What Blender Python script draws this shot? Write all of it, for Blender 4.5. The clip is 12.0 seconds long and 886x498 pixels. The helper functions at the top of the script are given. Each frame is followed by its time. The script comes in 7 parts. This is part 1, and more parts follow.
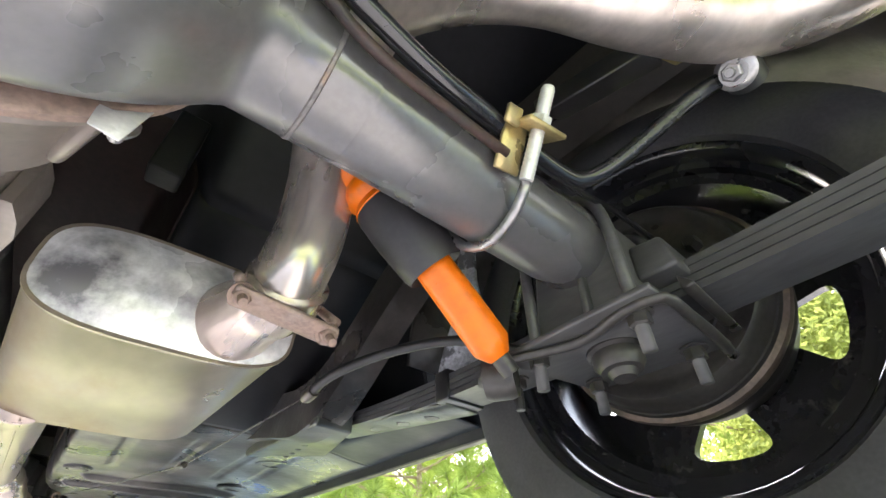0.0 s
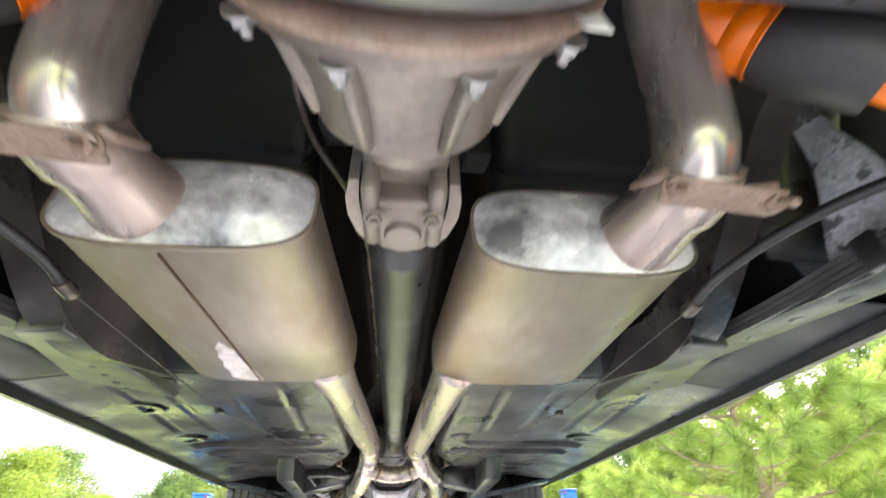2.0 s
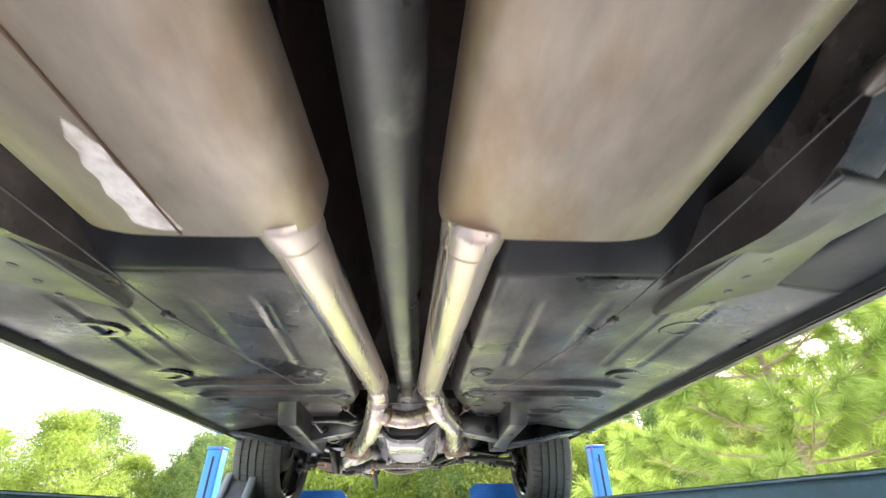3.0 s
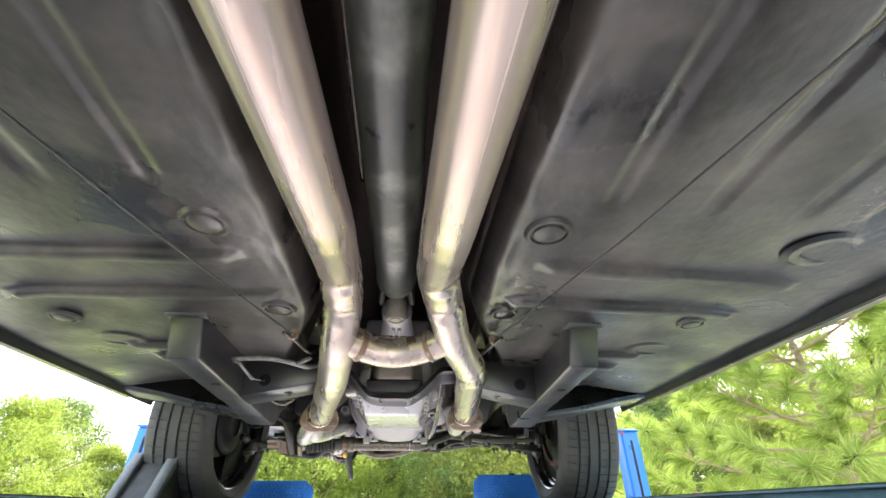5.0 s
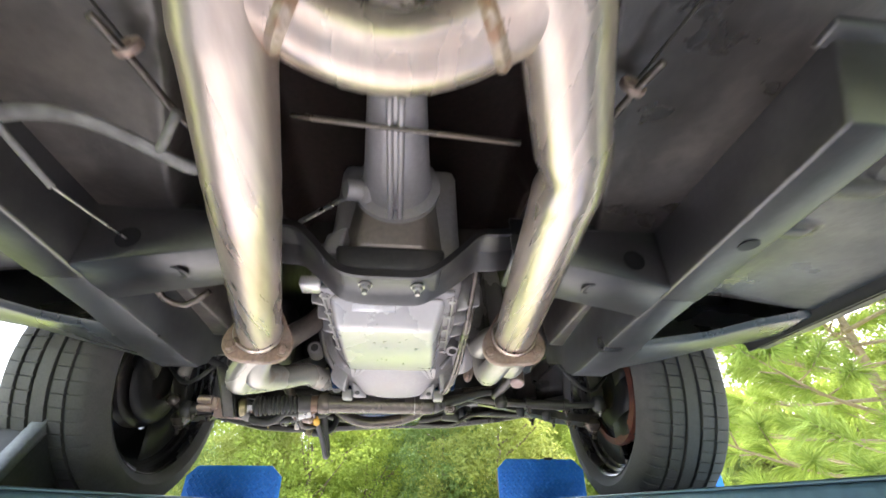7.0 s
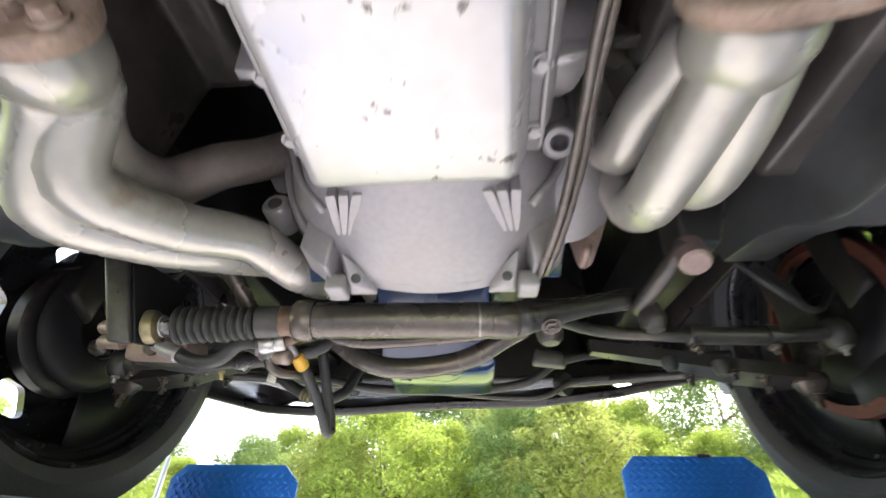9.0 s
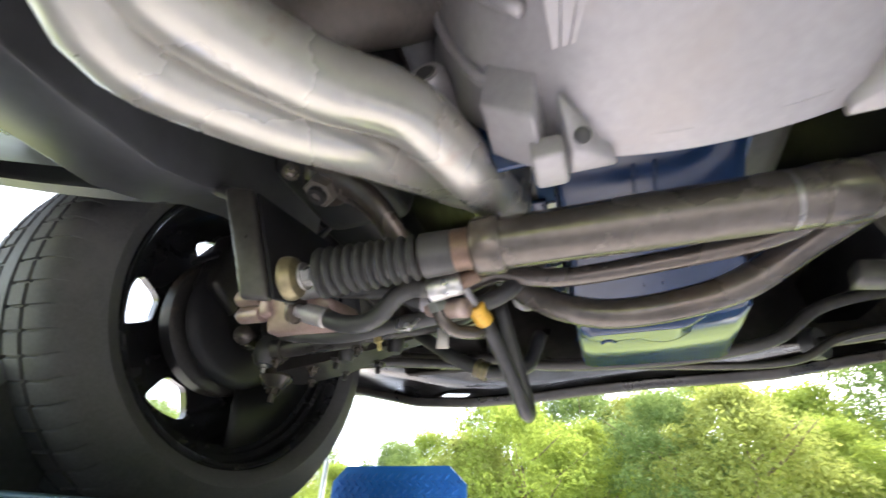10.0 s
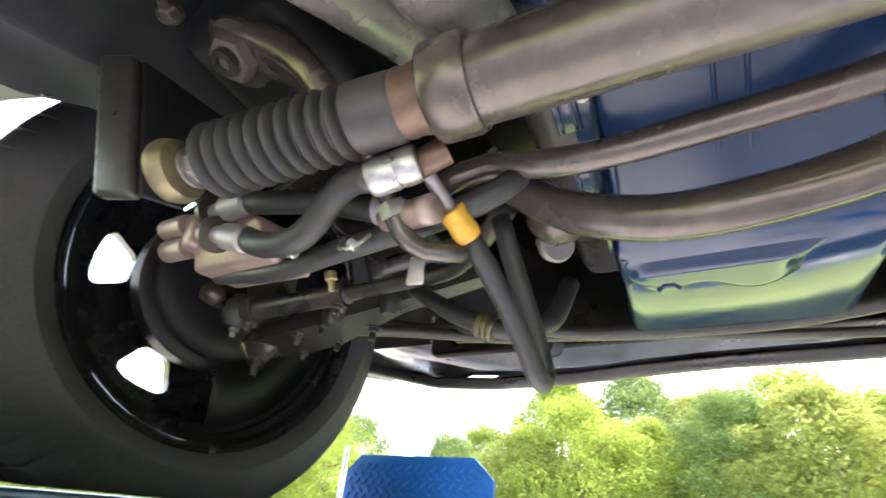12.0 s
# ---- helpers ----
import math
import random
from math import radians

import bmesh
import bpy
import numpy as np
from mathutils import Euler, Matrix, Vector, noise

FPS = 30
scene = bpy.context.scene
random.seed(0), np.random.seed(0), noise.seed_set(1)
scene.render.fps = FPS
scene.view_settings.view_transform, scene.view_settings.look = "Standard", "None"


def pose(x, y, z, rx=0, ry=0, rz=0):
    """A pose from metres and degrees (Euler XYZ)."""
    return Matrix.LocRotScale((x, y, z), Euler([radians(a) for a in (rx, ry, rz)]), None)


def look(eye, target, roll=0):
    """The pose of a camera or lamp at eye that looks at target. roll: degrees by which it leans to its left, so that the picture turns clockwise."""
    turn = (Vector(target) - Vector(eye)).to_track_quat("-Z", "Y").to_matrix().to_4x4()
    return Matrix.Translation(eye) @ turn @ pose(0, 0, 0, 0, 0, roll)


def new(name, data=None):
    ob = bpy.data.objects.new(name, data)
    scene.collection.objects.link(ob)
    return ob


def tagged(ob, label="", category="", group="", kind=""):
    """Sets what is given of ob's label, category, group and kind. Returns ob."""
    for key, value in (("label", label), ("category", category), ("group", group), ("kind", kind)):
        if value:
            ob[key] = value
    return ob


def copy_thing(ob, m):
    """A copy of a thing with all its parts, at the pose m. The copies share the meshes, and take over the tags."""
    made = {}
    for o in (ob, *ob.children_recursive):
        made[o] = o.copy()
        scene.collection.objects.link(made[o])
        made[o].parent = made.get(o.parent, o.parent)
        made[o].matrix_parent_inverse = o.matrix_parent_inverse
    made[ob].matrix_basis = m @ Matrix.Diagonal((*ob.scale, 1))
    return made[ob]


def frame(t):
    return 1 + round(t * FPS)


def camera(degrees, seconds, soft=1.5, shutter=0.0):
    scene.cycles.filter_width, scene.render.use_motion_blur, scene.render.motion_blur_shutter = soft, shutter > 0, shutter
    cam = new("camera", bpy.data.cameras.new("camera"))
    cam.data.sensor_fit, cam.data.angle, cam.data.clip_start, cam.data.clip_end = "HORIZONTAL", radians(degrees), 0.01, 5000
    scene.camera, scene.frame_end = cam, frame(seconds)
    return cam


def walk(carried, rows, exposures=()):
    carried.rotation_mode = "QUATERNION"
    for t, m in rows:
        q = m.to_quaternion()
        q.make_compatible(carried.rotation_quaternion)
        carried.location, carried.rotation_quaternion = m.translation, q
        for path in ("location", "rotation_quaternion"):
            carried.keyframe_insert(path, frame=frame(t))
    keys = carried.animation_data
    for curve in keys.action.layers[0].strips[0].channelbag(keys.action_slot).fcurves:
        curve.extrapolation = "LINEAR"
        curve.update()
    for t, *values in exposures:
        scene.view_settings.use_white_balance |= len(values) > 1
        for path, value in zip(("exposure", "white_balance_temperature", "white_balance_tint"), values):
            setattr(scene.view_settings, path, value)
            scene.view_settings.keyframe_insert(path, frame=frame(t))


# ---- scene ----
PATH = [
    (0.0, look((0.1357, 0.0038, 1.7745), (0.6418, 0.5854, 2.4114), -0.73)),
    (0.5, look((0.1333, 0.0040, 1.7748), (0.6417, 0.5930, 2.4030), -1.12)),
    (1.0, look((0.0647, 0.0076, 1.7692), (0.3949, 0.7078, 2.4023), -1.24)),
    (1.5, look((0.0063, 0.0140, 1.7611), (0.1756, 0.7789, 2.3826), -1.63)),
    (2.0, look((0.0008, 0.1021, 1.7399), (0.0945, 0.9067, 2.3263), -1.49)),
    (2.5, look((0.0246, 0.2466, 1.7271), (0.0844, 1.0796, 2.2771), -1.22)),
    (3.0, look((0.0323, 0.3717, 1.7199), (0.0869, 1.2173, 2.2509), -0.78)),
    (3.2, look((0.0281, 0.4323, 1.7160), (0.0865, 1.2798, 2.2437), -0.89)),
    (4.8, look((0.0114, 0.9678, 1.7229), (0.0906, 1.8124, 2.2525), -0.26)),
    (5.0, look((0.0238, 1.0493, 1.7301), (0.0995, 1.8964, 2.2561), -0.30)),
    (5.5, look((0.0420, 1.2016, 1.7343), (0.1159, 2.0476, 2.2625), -0.27)),
    (6.0, look((0.0435, 1.3313, 1.7268), (0.1202, 2.1764, 2.2559), -0.24)),
    (6.5, look((0.0340, 1.5105, 1.7331), (0.1152, 2.3555, 2.2616), -0.26)),
    (7.0, look((0.0206, 1.6522, 1.7251), (0.0988, 2.5007, 2.2484), -0.12)),
    (7.2, look((0.0135, 1.7050, 1.7193), (0.0871, 2.5569, 2.2377), 0.04)),
    (8.8, look((0.0487, 2.1594, 1.7283), (0.0094, 2.9916, 2.2815), 1.35)),
    (9.0, look((0.0392, 2.2122, 1.7255), (-0.0258, 3.0405, 2.2820), 1.17)),
    (9.5, look((0.0016, 2.3376, 1.7407), (-0.1781, 3.1507, 2.2943), 2.32)),
    (10.0, look((-0.0858, 2.3850, 1.7384), (-0.3879, 3.1601, 2.2934), 2.51)),
    (10.5, look((-0.1173, 2.4284, 1.7403), (-0.5248, 3.1626, 2.2834), 3.27)),
    (11.0, look((-0.1041, 2.5086, 1.7491), (-0.5852, 3.2014, 2.2864), 4.86)),
    (11.5, look((-0.0991, 2.5421, 1.7494), (-0.5895, 3.2339, 2.2794), 5.81)),
    (12.0, look((-0.0882, 2.5425, 1.7555), (-0.4999, 3.2783, 2.2932), 5.65)),
]
cam = camera(92.50, 12.0, shutter=0.4)
walk(cam, PATH, [(0.0, 2.94), (1.5, 2.83), (3.0, 2.79), (5.0, 2.76), (6.5, 2.80), (7.0, 2.88), (9.0, 2.72), (10.0, 2.76), (10.5, 2.80), (11.0, 2.90), (12.0, 3.02)])

# ---- world, sun, exposure ----
world = bpy.data.worlds.new("world")
scene.world = world
world.use_nodes = True
wn = world.node_tree
sky = wn.nodes.new("ShaderNodeTexSky")
sky.sky_type, sky.sun_disc = "NISHITA", False
sky.sun_elevation, sky.sun_rotation = radians(42), radians(42)
sky.air_density, sky.dust_density, sky.ozone_density = 1.0, 3.0, 1.0
bg = wn.nodes["Background"]
bg.inputs["Strength"].default_value = 0.10
wn.links.new(sky.outputs["Color"], bg.inputs["Color"])
haze = wn.nodes.new("ShaderNodeBackground")
haze.inputs["Color"].default_value, haze.inputs["Strength"].default_value = (0.96, 0.965, 0.985, 1), 0.40
both = wn.nodes.new("ShaderNodeAddShader")
wn.links.new(bg.outputs[0], both.inputs[0])
wn.links.new(haze.outputs[0], both.inputs[1])
wn.links.new(both.outputs[0], wn.nodes["World Output"].inputs["Surface"])
sun = new("sun", bpy.data.lights.new("sun", "SUN"))
sun.data.energy, sun.data.angle, sun.data.color = 2.7, radians(4), (1.0, 0.945, 0.865)
sun.matrix_world = look((4.97, 5.52, 6.69), (0, 0, 0))


# ---- materials ----
def mat(name, color, rough=0.5, metal=0.0, vary=0.25, scale=12.0, fine=120.0, bump=0.15, stain=None, stain_at=(0.5, 0.7),
        stain_scale=5.0, random_v=0.0, coat=0.0, rough_vary=0.12, dist=0.002, spec=0.5, stretch=None):
    """A procedural surface: base colour varied at two scales, stains, uneven roughness and fine relief."""
    m = bpy.data.materials.new(name)
    m.use_nodes = True
    t = m.node_tree
    n, l = t.nodes, t.links
    b = n["Principled BSDF"]
    b.inputs["Metallic"].default_value = metal
    b.inputs["Specular IOR Level"].default_value = spec
    b.inputs["Coat Weight"].default_value = coat
    b.inputs["Coat Roughness"].default_value = 0.12
    co = n.new("ShaderNodeTexCoord")
    big = n.new("ShaderNodeTexNoise")
    big.inputs["Scale"].default_value, big.inputs["Detail"].default_value = scale, 6
    place = co.outputs["Object"]
    if stretch:
        mp = n.new("ShaderNodeMapping")
        mp.inputs["Scale"].default_value = stretch
        l.new(place, mp.inputs["Vector"])
        place = mp.outputs[0]
    l.new(place, big.inputs["Vector"])
    small = n.new("ShaderNodeTexNoise")
    small.inputs["Scale"].default_value, small.inputs["Detail"].default_value = fine, 4
    l.new(place, small.inputs["Vector"])
    mixn = n.new("ShaderNodeMath")
    mixn.operation = "MULTIPLY_ADD"
    mixn.inputs[1].default_value = 0.45
    l.new(small.outputs["Fac"], mixn.inputs[0])
    sc = n.new("ShaderNodeMath")
    sc.operation = "MULTIPLY"
    sc.inputs[1].default_value = 0.55
    l.new(big.outputs["Fac"], sc.inputs[0])
    l.new(sc.outputs[0], mixn.inputs[2])
    ramp = n.new("ShaderNodeMapRange")
    ramp.inputs["From Min"].default_value, ramp.inputs["From Max"].default_value = 0.32, 0.68
    ramp.inputs["To Min"].default_value, ramp.inputs["To Max"].default_value = 1 - vary, 1 + vary
    l.new(mixn.outputs[0], ramp.inputs["Value"])
    last = ramp.outputs[0]
    if random_v:
        info = n.new("ShaderNodeObjectInfo")
        rr = n.new("ShaderNodeMapRange")
        rr.inputs["To Min"].default_value, rr.inputs["To Max"].default_value = 1 - random_v, 1 + random_v
        l.new(info.outputs["Random"], rr.inputs["Value"])
        mu = n.new("ShaderNodeMath")
        mu.operation = "MULTIPLY"
        l.new(last, mu.inputs[0])
        l.new(rr.outputs[0], mu.inputs[1])
        last = mu.outputs[0]
    col = n.new("ShaderNodeVectorMath")
    col.operation = "SCALE"
    col.inputs[0].default_value = color
    l.new(last, col.inputs["Scale"])
    out = col.outputs[0]
    if stain:
        sn = n.new("ShaderNodeTexNoise")
        sn.inputs["Scale"].default_value, sn.inputs["Detail"].default_value, sn.inputs["Roughness"].default_value = stain_scale, 8, 0.62
        l.new(place, sn.inputs["Vector"])
        sr = n.new("ShaderNodeMapRange")
        sr.inputs["From Min"].default_value, sr.inputs["From Max"].default_value = stain_at
        l.new(sn.outputs["Fac"], sr.inputs["Value"])
        mx = n.new("ShaderNodeMix")
        mx.data_type = "RGBA"
        l.new(sr.outputs[0], mx.inputs["Factor"])
        l.new(out, mx.inputs["A"])
        mx.inputs["B"].default_value = (*stain, 1)
        out = mx.outputs["Result"]
    l.new(out, b.inputs["Base Color"])
    ro = n.new("ShaderNodeMapRange")
    ro.inputs["From Min"].default_value, ro.inputs["From Max"].default_value = 0.3, 0.7
    ro.inputs["To Min"].default_value, ro.inputs["To Max"].default_value = max(0.03, rough - rough_vary), min(1, rough + rough_vary)
    l.new(big.outputs["Fac"], ro.inputs["Value"])
    l.new(ro.outputs[0], b.inputs["Roughness"])
    if bump:
        bp = n.new("ShaderNodeBump")
        bp.inputs["Strength"].default_value, bp.inputs["Distance"].default_value = bump, dist
        l.new(mixn.outputs[0], bp.inputs["Height"])
        l.new(bp.outputs[0], b.inputs["Normal"])
    return m


def leaf_mat(name, a, b2, through_a):
    """Thin foliage: every leaf its own tint, with light through it."""
    m = bpy.data.materials.new(name)
    m.use_nodes = True
    n, l = m.node_tree.nodes, m.node_tree.links
    n.remove(n["Principled BSDF"])
    geo = n.new("ShaderNodeNewGeometry")
    mx = n.new("ShaderNodeMix")
    mx.data_type = "RGBA"
    mx.inputs["A"].default_value, mx.inputs["B"].default_value = (*a, 1), (*b2, 1)
    l.new(geo.outputs["Random Per Island"], mx.inputs["Factor"])
    d = n.new("ShaderNodeBsdfDiffuse")
    tr = n.new("ShaderNodeBsdfTranslucent")
    l.new(mx.outputs["Result"], d.inputs["Color"])
    tr.inputs["Color"].default_value = (*through_a, 1)
    ms = n.new("ShaderNodeMixShader")
    ms.inputs[0].default_value = 0.36
    l.new(d.outputs[0], ms.inputs[1])
    l.new(tr.outputs[0], ms.inputs[2])
    l.new(ms.outputs[0], n["Material Output"].inputs["Surface"])
    return m


UNDERCOAT = mat("black_undercoat", (0.027, 0.023, 0.021), 0.38, vary=0.5, scale=7, fine=75, bump=0.36, stain=(0.118, 0.100, 0.088), stain_at=(0.48, 0.72), stain_scale=4.5, rough_vary=0.22, dist=0.005, spec=0.62)
# oxide brown, darkened further for the shade deep inside the tunnel
OXIDE_SHADE = mat("shaded_oxide_primer", (0.017, 0.0095, 0.008), 0.72, vary=0.5, scale=9, fine=90, bump=0.4, stain=(0.035, 0.020, 0.016), stain_at=(0.55, 0.75), stain_scale=5, dist=0.004, spec=0.25)
# black for several parts; on rear floor and seat pan it paints in shade
DEEPBLACK = mat("black_paint_and_shade", (0.0085, 0.0085, 0.010), 0.48, vary=0.4, scale=6, fine=70, bump=0.2, stain=(0.022, 0.021, 0.022), stain_at=(0.55, 0.8), stain_scale=5, rough_vary=0.15, dist=0.003, spec=0.32)
SMOOTH = mat("smooth_black_paint", (0.035, 0.0355, 0.038), 0.36, vary=0.4, scale=5, fine=60, bump=0.14, stain=(0.072, 0.074, 0.08), stain_at=(0.52, 0.82), stain_scale=5, rough_vary=0.14, spec=0.85)
FRAME = mat("chassis_black", (0.020, 0.0185, 0.0195), 0.40, vary=0.4, scale=9, fine=140, bump=0.25, stain=(0.075, 0.07, 0.067), stain_at=(0.56, 0.8), stain_scale=6, spec=1.0)
SATIN = mat("satin_grey_axle", (0.165, 0.160, 0.158), 0.27, metal=0.5, vary=0.14, scale=8, fine=200, bump=0.03, stain=(0.30, 0.27, 0.24), stain_at=(0.62, 0.85), stain_scale=9)
MUFFLER = mat("aluminized_steel", (0.25, 0.207, 0.162), 0.38, metal=0.45, vary=0.26, scale=5, fine=60, bump=0.05, stain=(0.19, 0.118, 0.055), stain_at=(0.50, 0.66), stain_scale=5, rough_vary=0.12, stretch=(1.0, 0.45, 1.0))
PLATE = mat("polished_end_plate", (0.82, 0.81, 0.815), 0.26, metal=0.2, vary=0.15, scale=9, fine=60, bump=0.06, stain=(0.13, 0.125, 0.135), stain_at=(0.45, 0.62), stain_scale=8, dist=0.004)
PIPE = mat("exhaust_steel", (0.455, 0.385, 0.34), 0.29, metal=0.7, vary=0.20, scale=30, fine=120, bump=0.05, stain=(0.38, 0.285, 0.24), stain_at=(0.47, 0.72), stain_scale=16, rough_vary=0.10, stretch=(1.0, 0.07, 1.0))
TAIL = mat("tarnished_tailpipe", (0.56, 0.50, 0.445), 0.30, metal=0.75, vary=0.3, scale=18, fine=120, bump=0.08, stain=(0.30, 0.22, 0.17), stain_at=(0.52, 0.70), stain_scale=12, stretch=(1.0, 0.6, 0.18))
RUST = mat("rusty_clamp", (0.27, 0.19, 0.155), 0.6, metal=0.4, vary=0.4, scale=30, fine=250, bump=0.5, stain=(0.36, 0.30, 0.26), stain_at=(0.5, 0.7), stain_scale=25)
WELD = mat("heat_tinted_weld", (0.33, 0.26, 0.215), 0.42, metal=0.5, vary=0.5, scale=40, fine=260, bump=0.9, stain=(0.24, 0.14, 0.09), stain_at=(0.47, 0.56), stain_scale=45, dist=0.003)
CAST = mat("cast_aluminium", (0.285, 0.268, 0.272), 0.42, metal=0.3, vary=0.13, scale=7, fine=160, bump=0.12, stain=(0.29, 0.25, 0.23), stain_at=(0.55, 0.8), stain_scale=8)
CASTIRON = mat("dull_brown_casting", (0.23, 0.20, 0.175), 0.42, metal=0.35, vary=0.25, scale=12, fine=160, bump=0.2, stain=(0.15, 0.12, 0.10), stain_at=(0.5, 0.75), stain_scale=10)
PAN = mat("painted_trans_pan", (0.43, 0.41, 0.41), 0.27, metal=0.35, vary=0.07, scale=6, fine=70, bump=0.03, stain=(0.12, 0.105, 0.10), stain_at=(0.645, 0.66), stain_scale=62, rough_vary=0.08, spec=0.8)
CERAMIC = mat("ceramic_header_coating", (0.37, 0.35, 0.315), 0.28, metal=0.5, vary=0.1, scale=8, fine=90, bump=0.04, stain=(0.29, 0.215, 0.155), stain_at=(0.6, 0.72), stain_scale=16)
ORANGE = mat("orange_shock_paint", (0.74, 0.152, 0.0), 0.36, vary=0.2, scale=20, fine=120, bump=0.12, stain=(0.52, 0.085, 0.002), stain_at=(0.55, 0.8), stain_scale=24)
BRICK = mat("red_rusted_iron", (0.13, 0.040, 0.028), 0.6, metal=0.2, vary=0.4, scale=20, fine=180, bump=0.4, stain=(0.06, 0.030, 0.025), stain_at=(0.5, 0.7), stain_scale=12)
RUBBER = mat("black_rubber", (0.028, 0.027, 0.027), 0.48, vary=0.3, scale=18, fine=180, bump=0.15, stain=(0.075, 0.068, 0.06), stain_at=(0.55, 0.8), stain_scale=10)
TYRE = mat("tyre_rubber", (0.068, 0.066, 0.066), 0.72, vary=0.25, scale=14, fine=260, bump=0.2, stain=(0.11, 0.105, 0.10), stain_at=(0.55, 0.8), stain_scale=7)
RIM = mat("gloss_black_rim", (0.018, 0.018, 0.020), 0.22, vary=0.3, scale=8, fine=100, bump=0.03, coat=0.3, stain=(0.09, 0.086, 0.08), stain_at=(0.62, 0.72), stain_scale=34)
DRUM = mat("brake_drum_iron", (0.030, 0.028, 0.027), 0.45, metal=0.4, vary=0.35, scale=14, fine=200, bump=0.25, stain=(0.13, 0.09, 0.06), stain_at=(0.54, 0.74), stain_scale=8)
LIFT = mat("blue_lift_paint", (0.015, 0.17, 0.62), 0.38, vary=0.12, scale=6, fine=130, bump=0.08, stain=(0.03, 0.09, 0.24), stain_at=(0.62, 0.85), stain_scale=6)
# darker copy of the lift's blue: the runways' shade is in the colour
DECK = mat("shaded_blue_runway_paint", (0.045, 0.095, 0.135), 0.45, vary=0.25, scale=8, fine=130, bump=0.15, stain=(0.05, 0.05, 0.05), stain_at=(0.55, 0.8), stain_scale=5)
SUMP = mat("blue_engine_enamel", (0.009, 0.026, 0.072), 0.14, vary=0.2, scale=10, fine=40, bump=0.12, coat=0.2, stain=(0.03, 0.035, 0.05), stain_at=(0.6, 0.85), stain_scale=8, dist=0.004)
STEER = mat("oily_steering_steel", (0.105, 0.090, 0.078), 0.25, metal=0.5, vary=0.35, scale=14, fine=110, bump=0.12, stain=(0.17, 0.115, 0.08), stain_at=(0.55, 0.8), stain_scale=9)
GREASY = mat("greasy_dark_steel", (0.050, 0.046, 0.043), 0.36, metal=0.3, vary=0.35, scale=16, fine=150, bump=0.2, stain=(0.11, 0.09, 0.07), stain_at=(0.56, 0.78), stain_scale=11)
SCUFF = mat("scuffed_bare_patch", (0.62, 0.58, 0.55), 0.45, metal=0.3, vary=0.3, scale=40, fine=200, bump=0.3, stain=(0.40, 0.34, 0.29), stain_at=(0.5, 0.62), stain_scale=50)
ZINC = mat("zinc_fastener", (0.37, 0.36, 0.35), 0.34, metal=0.8, vary=0.25, scale=40, fine=300, bump=0.2, random_v=0.2)
GOLD = mat("yellow_zinc", (0.48, 0.38, 0.18), 0.36, metal=0.7, vary=0.2, scale=30, fine=260, bump=0.15, stain=(0.22, 0.18, 0.11), stain_at=(0.5, 0.75), stain_scale=24)
BRASS = mat("dirty_brass_washer", (0.21, 0.175, 0.10), 0.35, metal=0.6, vary=0.3, scale=30, fine=200, bump=0.15, stain=(0.10, 0.09, 0.07), stain_at=(0.45, 0.7), stain_scale=20)
BAND = mat("dull_copper_band", (0.135, 0.088, 0.064), 0.40, metal=0.6, vary=0.3, scale=30, fine=200, bump=0.15)
LIPRUST = mat("rust_brown_drum_lip", (0.115, 0.085, 0.068), 0.5, metal=0.4, vary=0.45, scale=30, fine=200, bump=0.3, stain=(0.05, 0.042, 0.037), stain_at=(0.48, 0.66), stain_scale=18)
STUDZ = mat("bright_zinc_rod", (0.66, 0.65, 0.62), 0.42, metal=0.45, vary=0.15, scale=40, fine=300, bump=0.25, stain=(0.38, 0.36, 0.32), stain_at=(0.55, 0.75), stain_scale=40)
SLEEVE = mat("rust_brown_sleeve", (0.050, 0.029, 0.023), 0.5, metal=0.3, vary=0.4, scale=60, fine=260, bump=0.6, stain=(0.03, 0.026, 0.024), stain_at=(0.5, 0.65), stain_scale=50)
STRAP = mat("worn_grey_strap", (0.16, 0.155, 0.15), 0.5, metal=0.3, vary=0.35, scale=30, fine=200, bump=0.3, stain=(0.06, 0.055, 0.05), stain_at=(0.5, 0.7), stain_scale=25)
LEAFSTEEL = mat("dusty_spring_steel", (0.098, 0.095, 0.094), 0.48, metal=0.25, vary=0.3, scale=16, fine=160, bump=0.2, stain=(0.055, 0.050, 0.047), stain_at=(0.52, 0.72), stain_scale=10, stretch=(1.0, 0.3, 1.0))
YELLOW = mat("yellow_crimp_sleeve", (0.55, 0.31, 0.035), 0.45, vary=0.3, scale=40, fine=200, bump=0.3, stain=(0.30, 0.17, 0.03), stain_at=(0.5, 0.7), stain_scale=60)
VALVE = mat("copper_tinted_casting", (0.31, 0.225, 0.20), 0.40, metal=0.4, vary=0.25, scale=25, fine=220, bump=0.2, stain=(0.42, 0.35, 0.32), stain_at=(0.55, 0.75), stain_scale=20)
GREYCOAT = mat("flaking_grey_sealer", (0.56, 0.57, 0.60), 0.6, vary=0.45, scale=30, fine=160, bump=0.8, stain=(0.12, 0.12, 0.125), stain_at=(0.52, 0.6), stain_scale=30, dist=0.006)
CONCRETE = mat("pale_concrete", (0.47, 0.445, 0.45), 0.85, vary=0.15, scale=2, fine=30, bump=0.3, stain=(0.27, 0.25, 0.245), stain_at=(0.55, 0.8), stain_scale=1.2, dist=0.01)
GRASS = mat("grass_ground", (0.27, 0.33, 0.085), 0.9, vary=0.35, scale=0.6, fine=14, bump=0.5, stain=(0.30, 0.31, 0.11), stain_at=(0.5, 0.8), stain_scale=0.3, dist=0.05)
BARK = mat("tree_bark", (0.16, 0.12, 0.085), 0.9, vary=0.35, scale=6, fine=40, bump=0.8, dist=0.02)
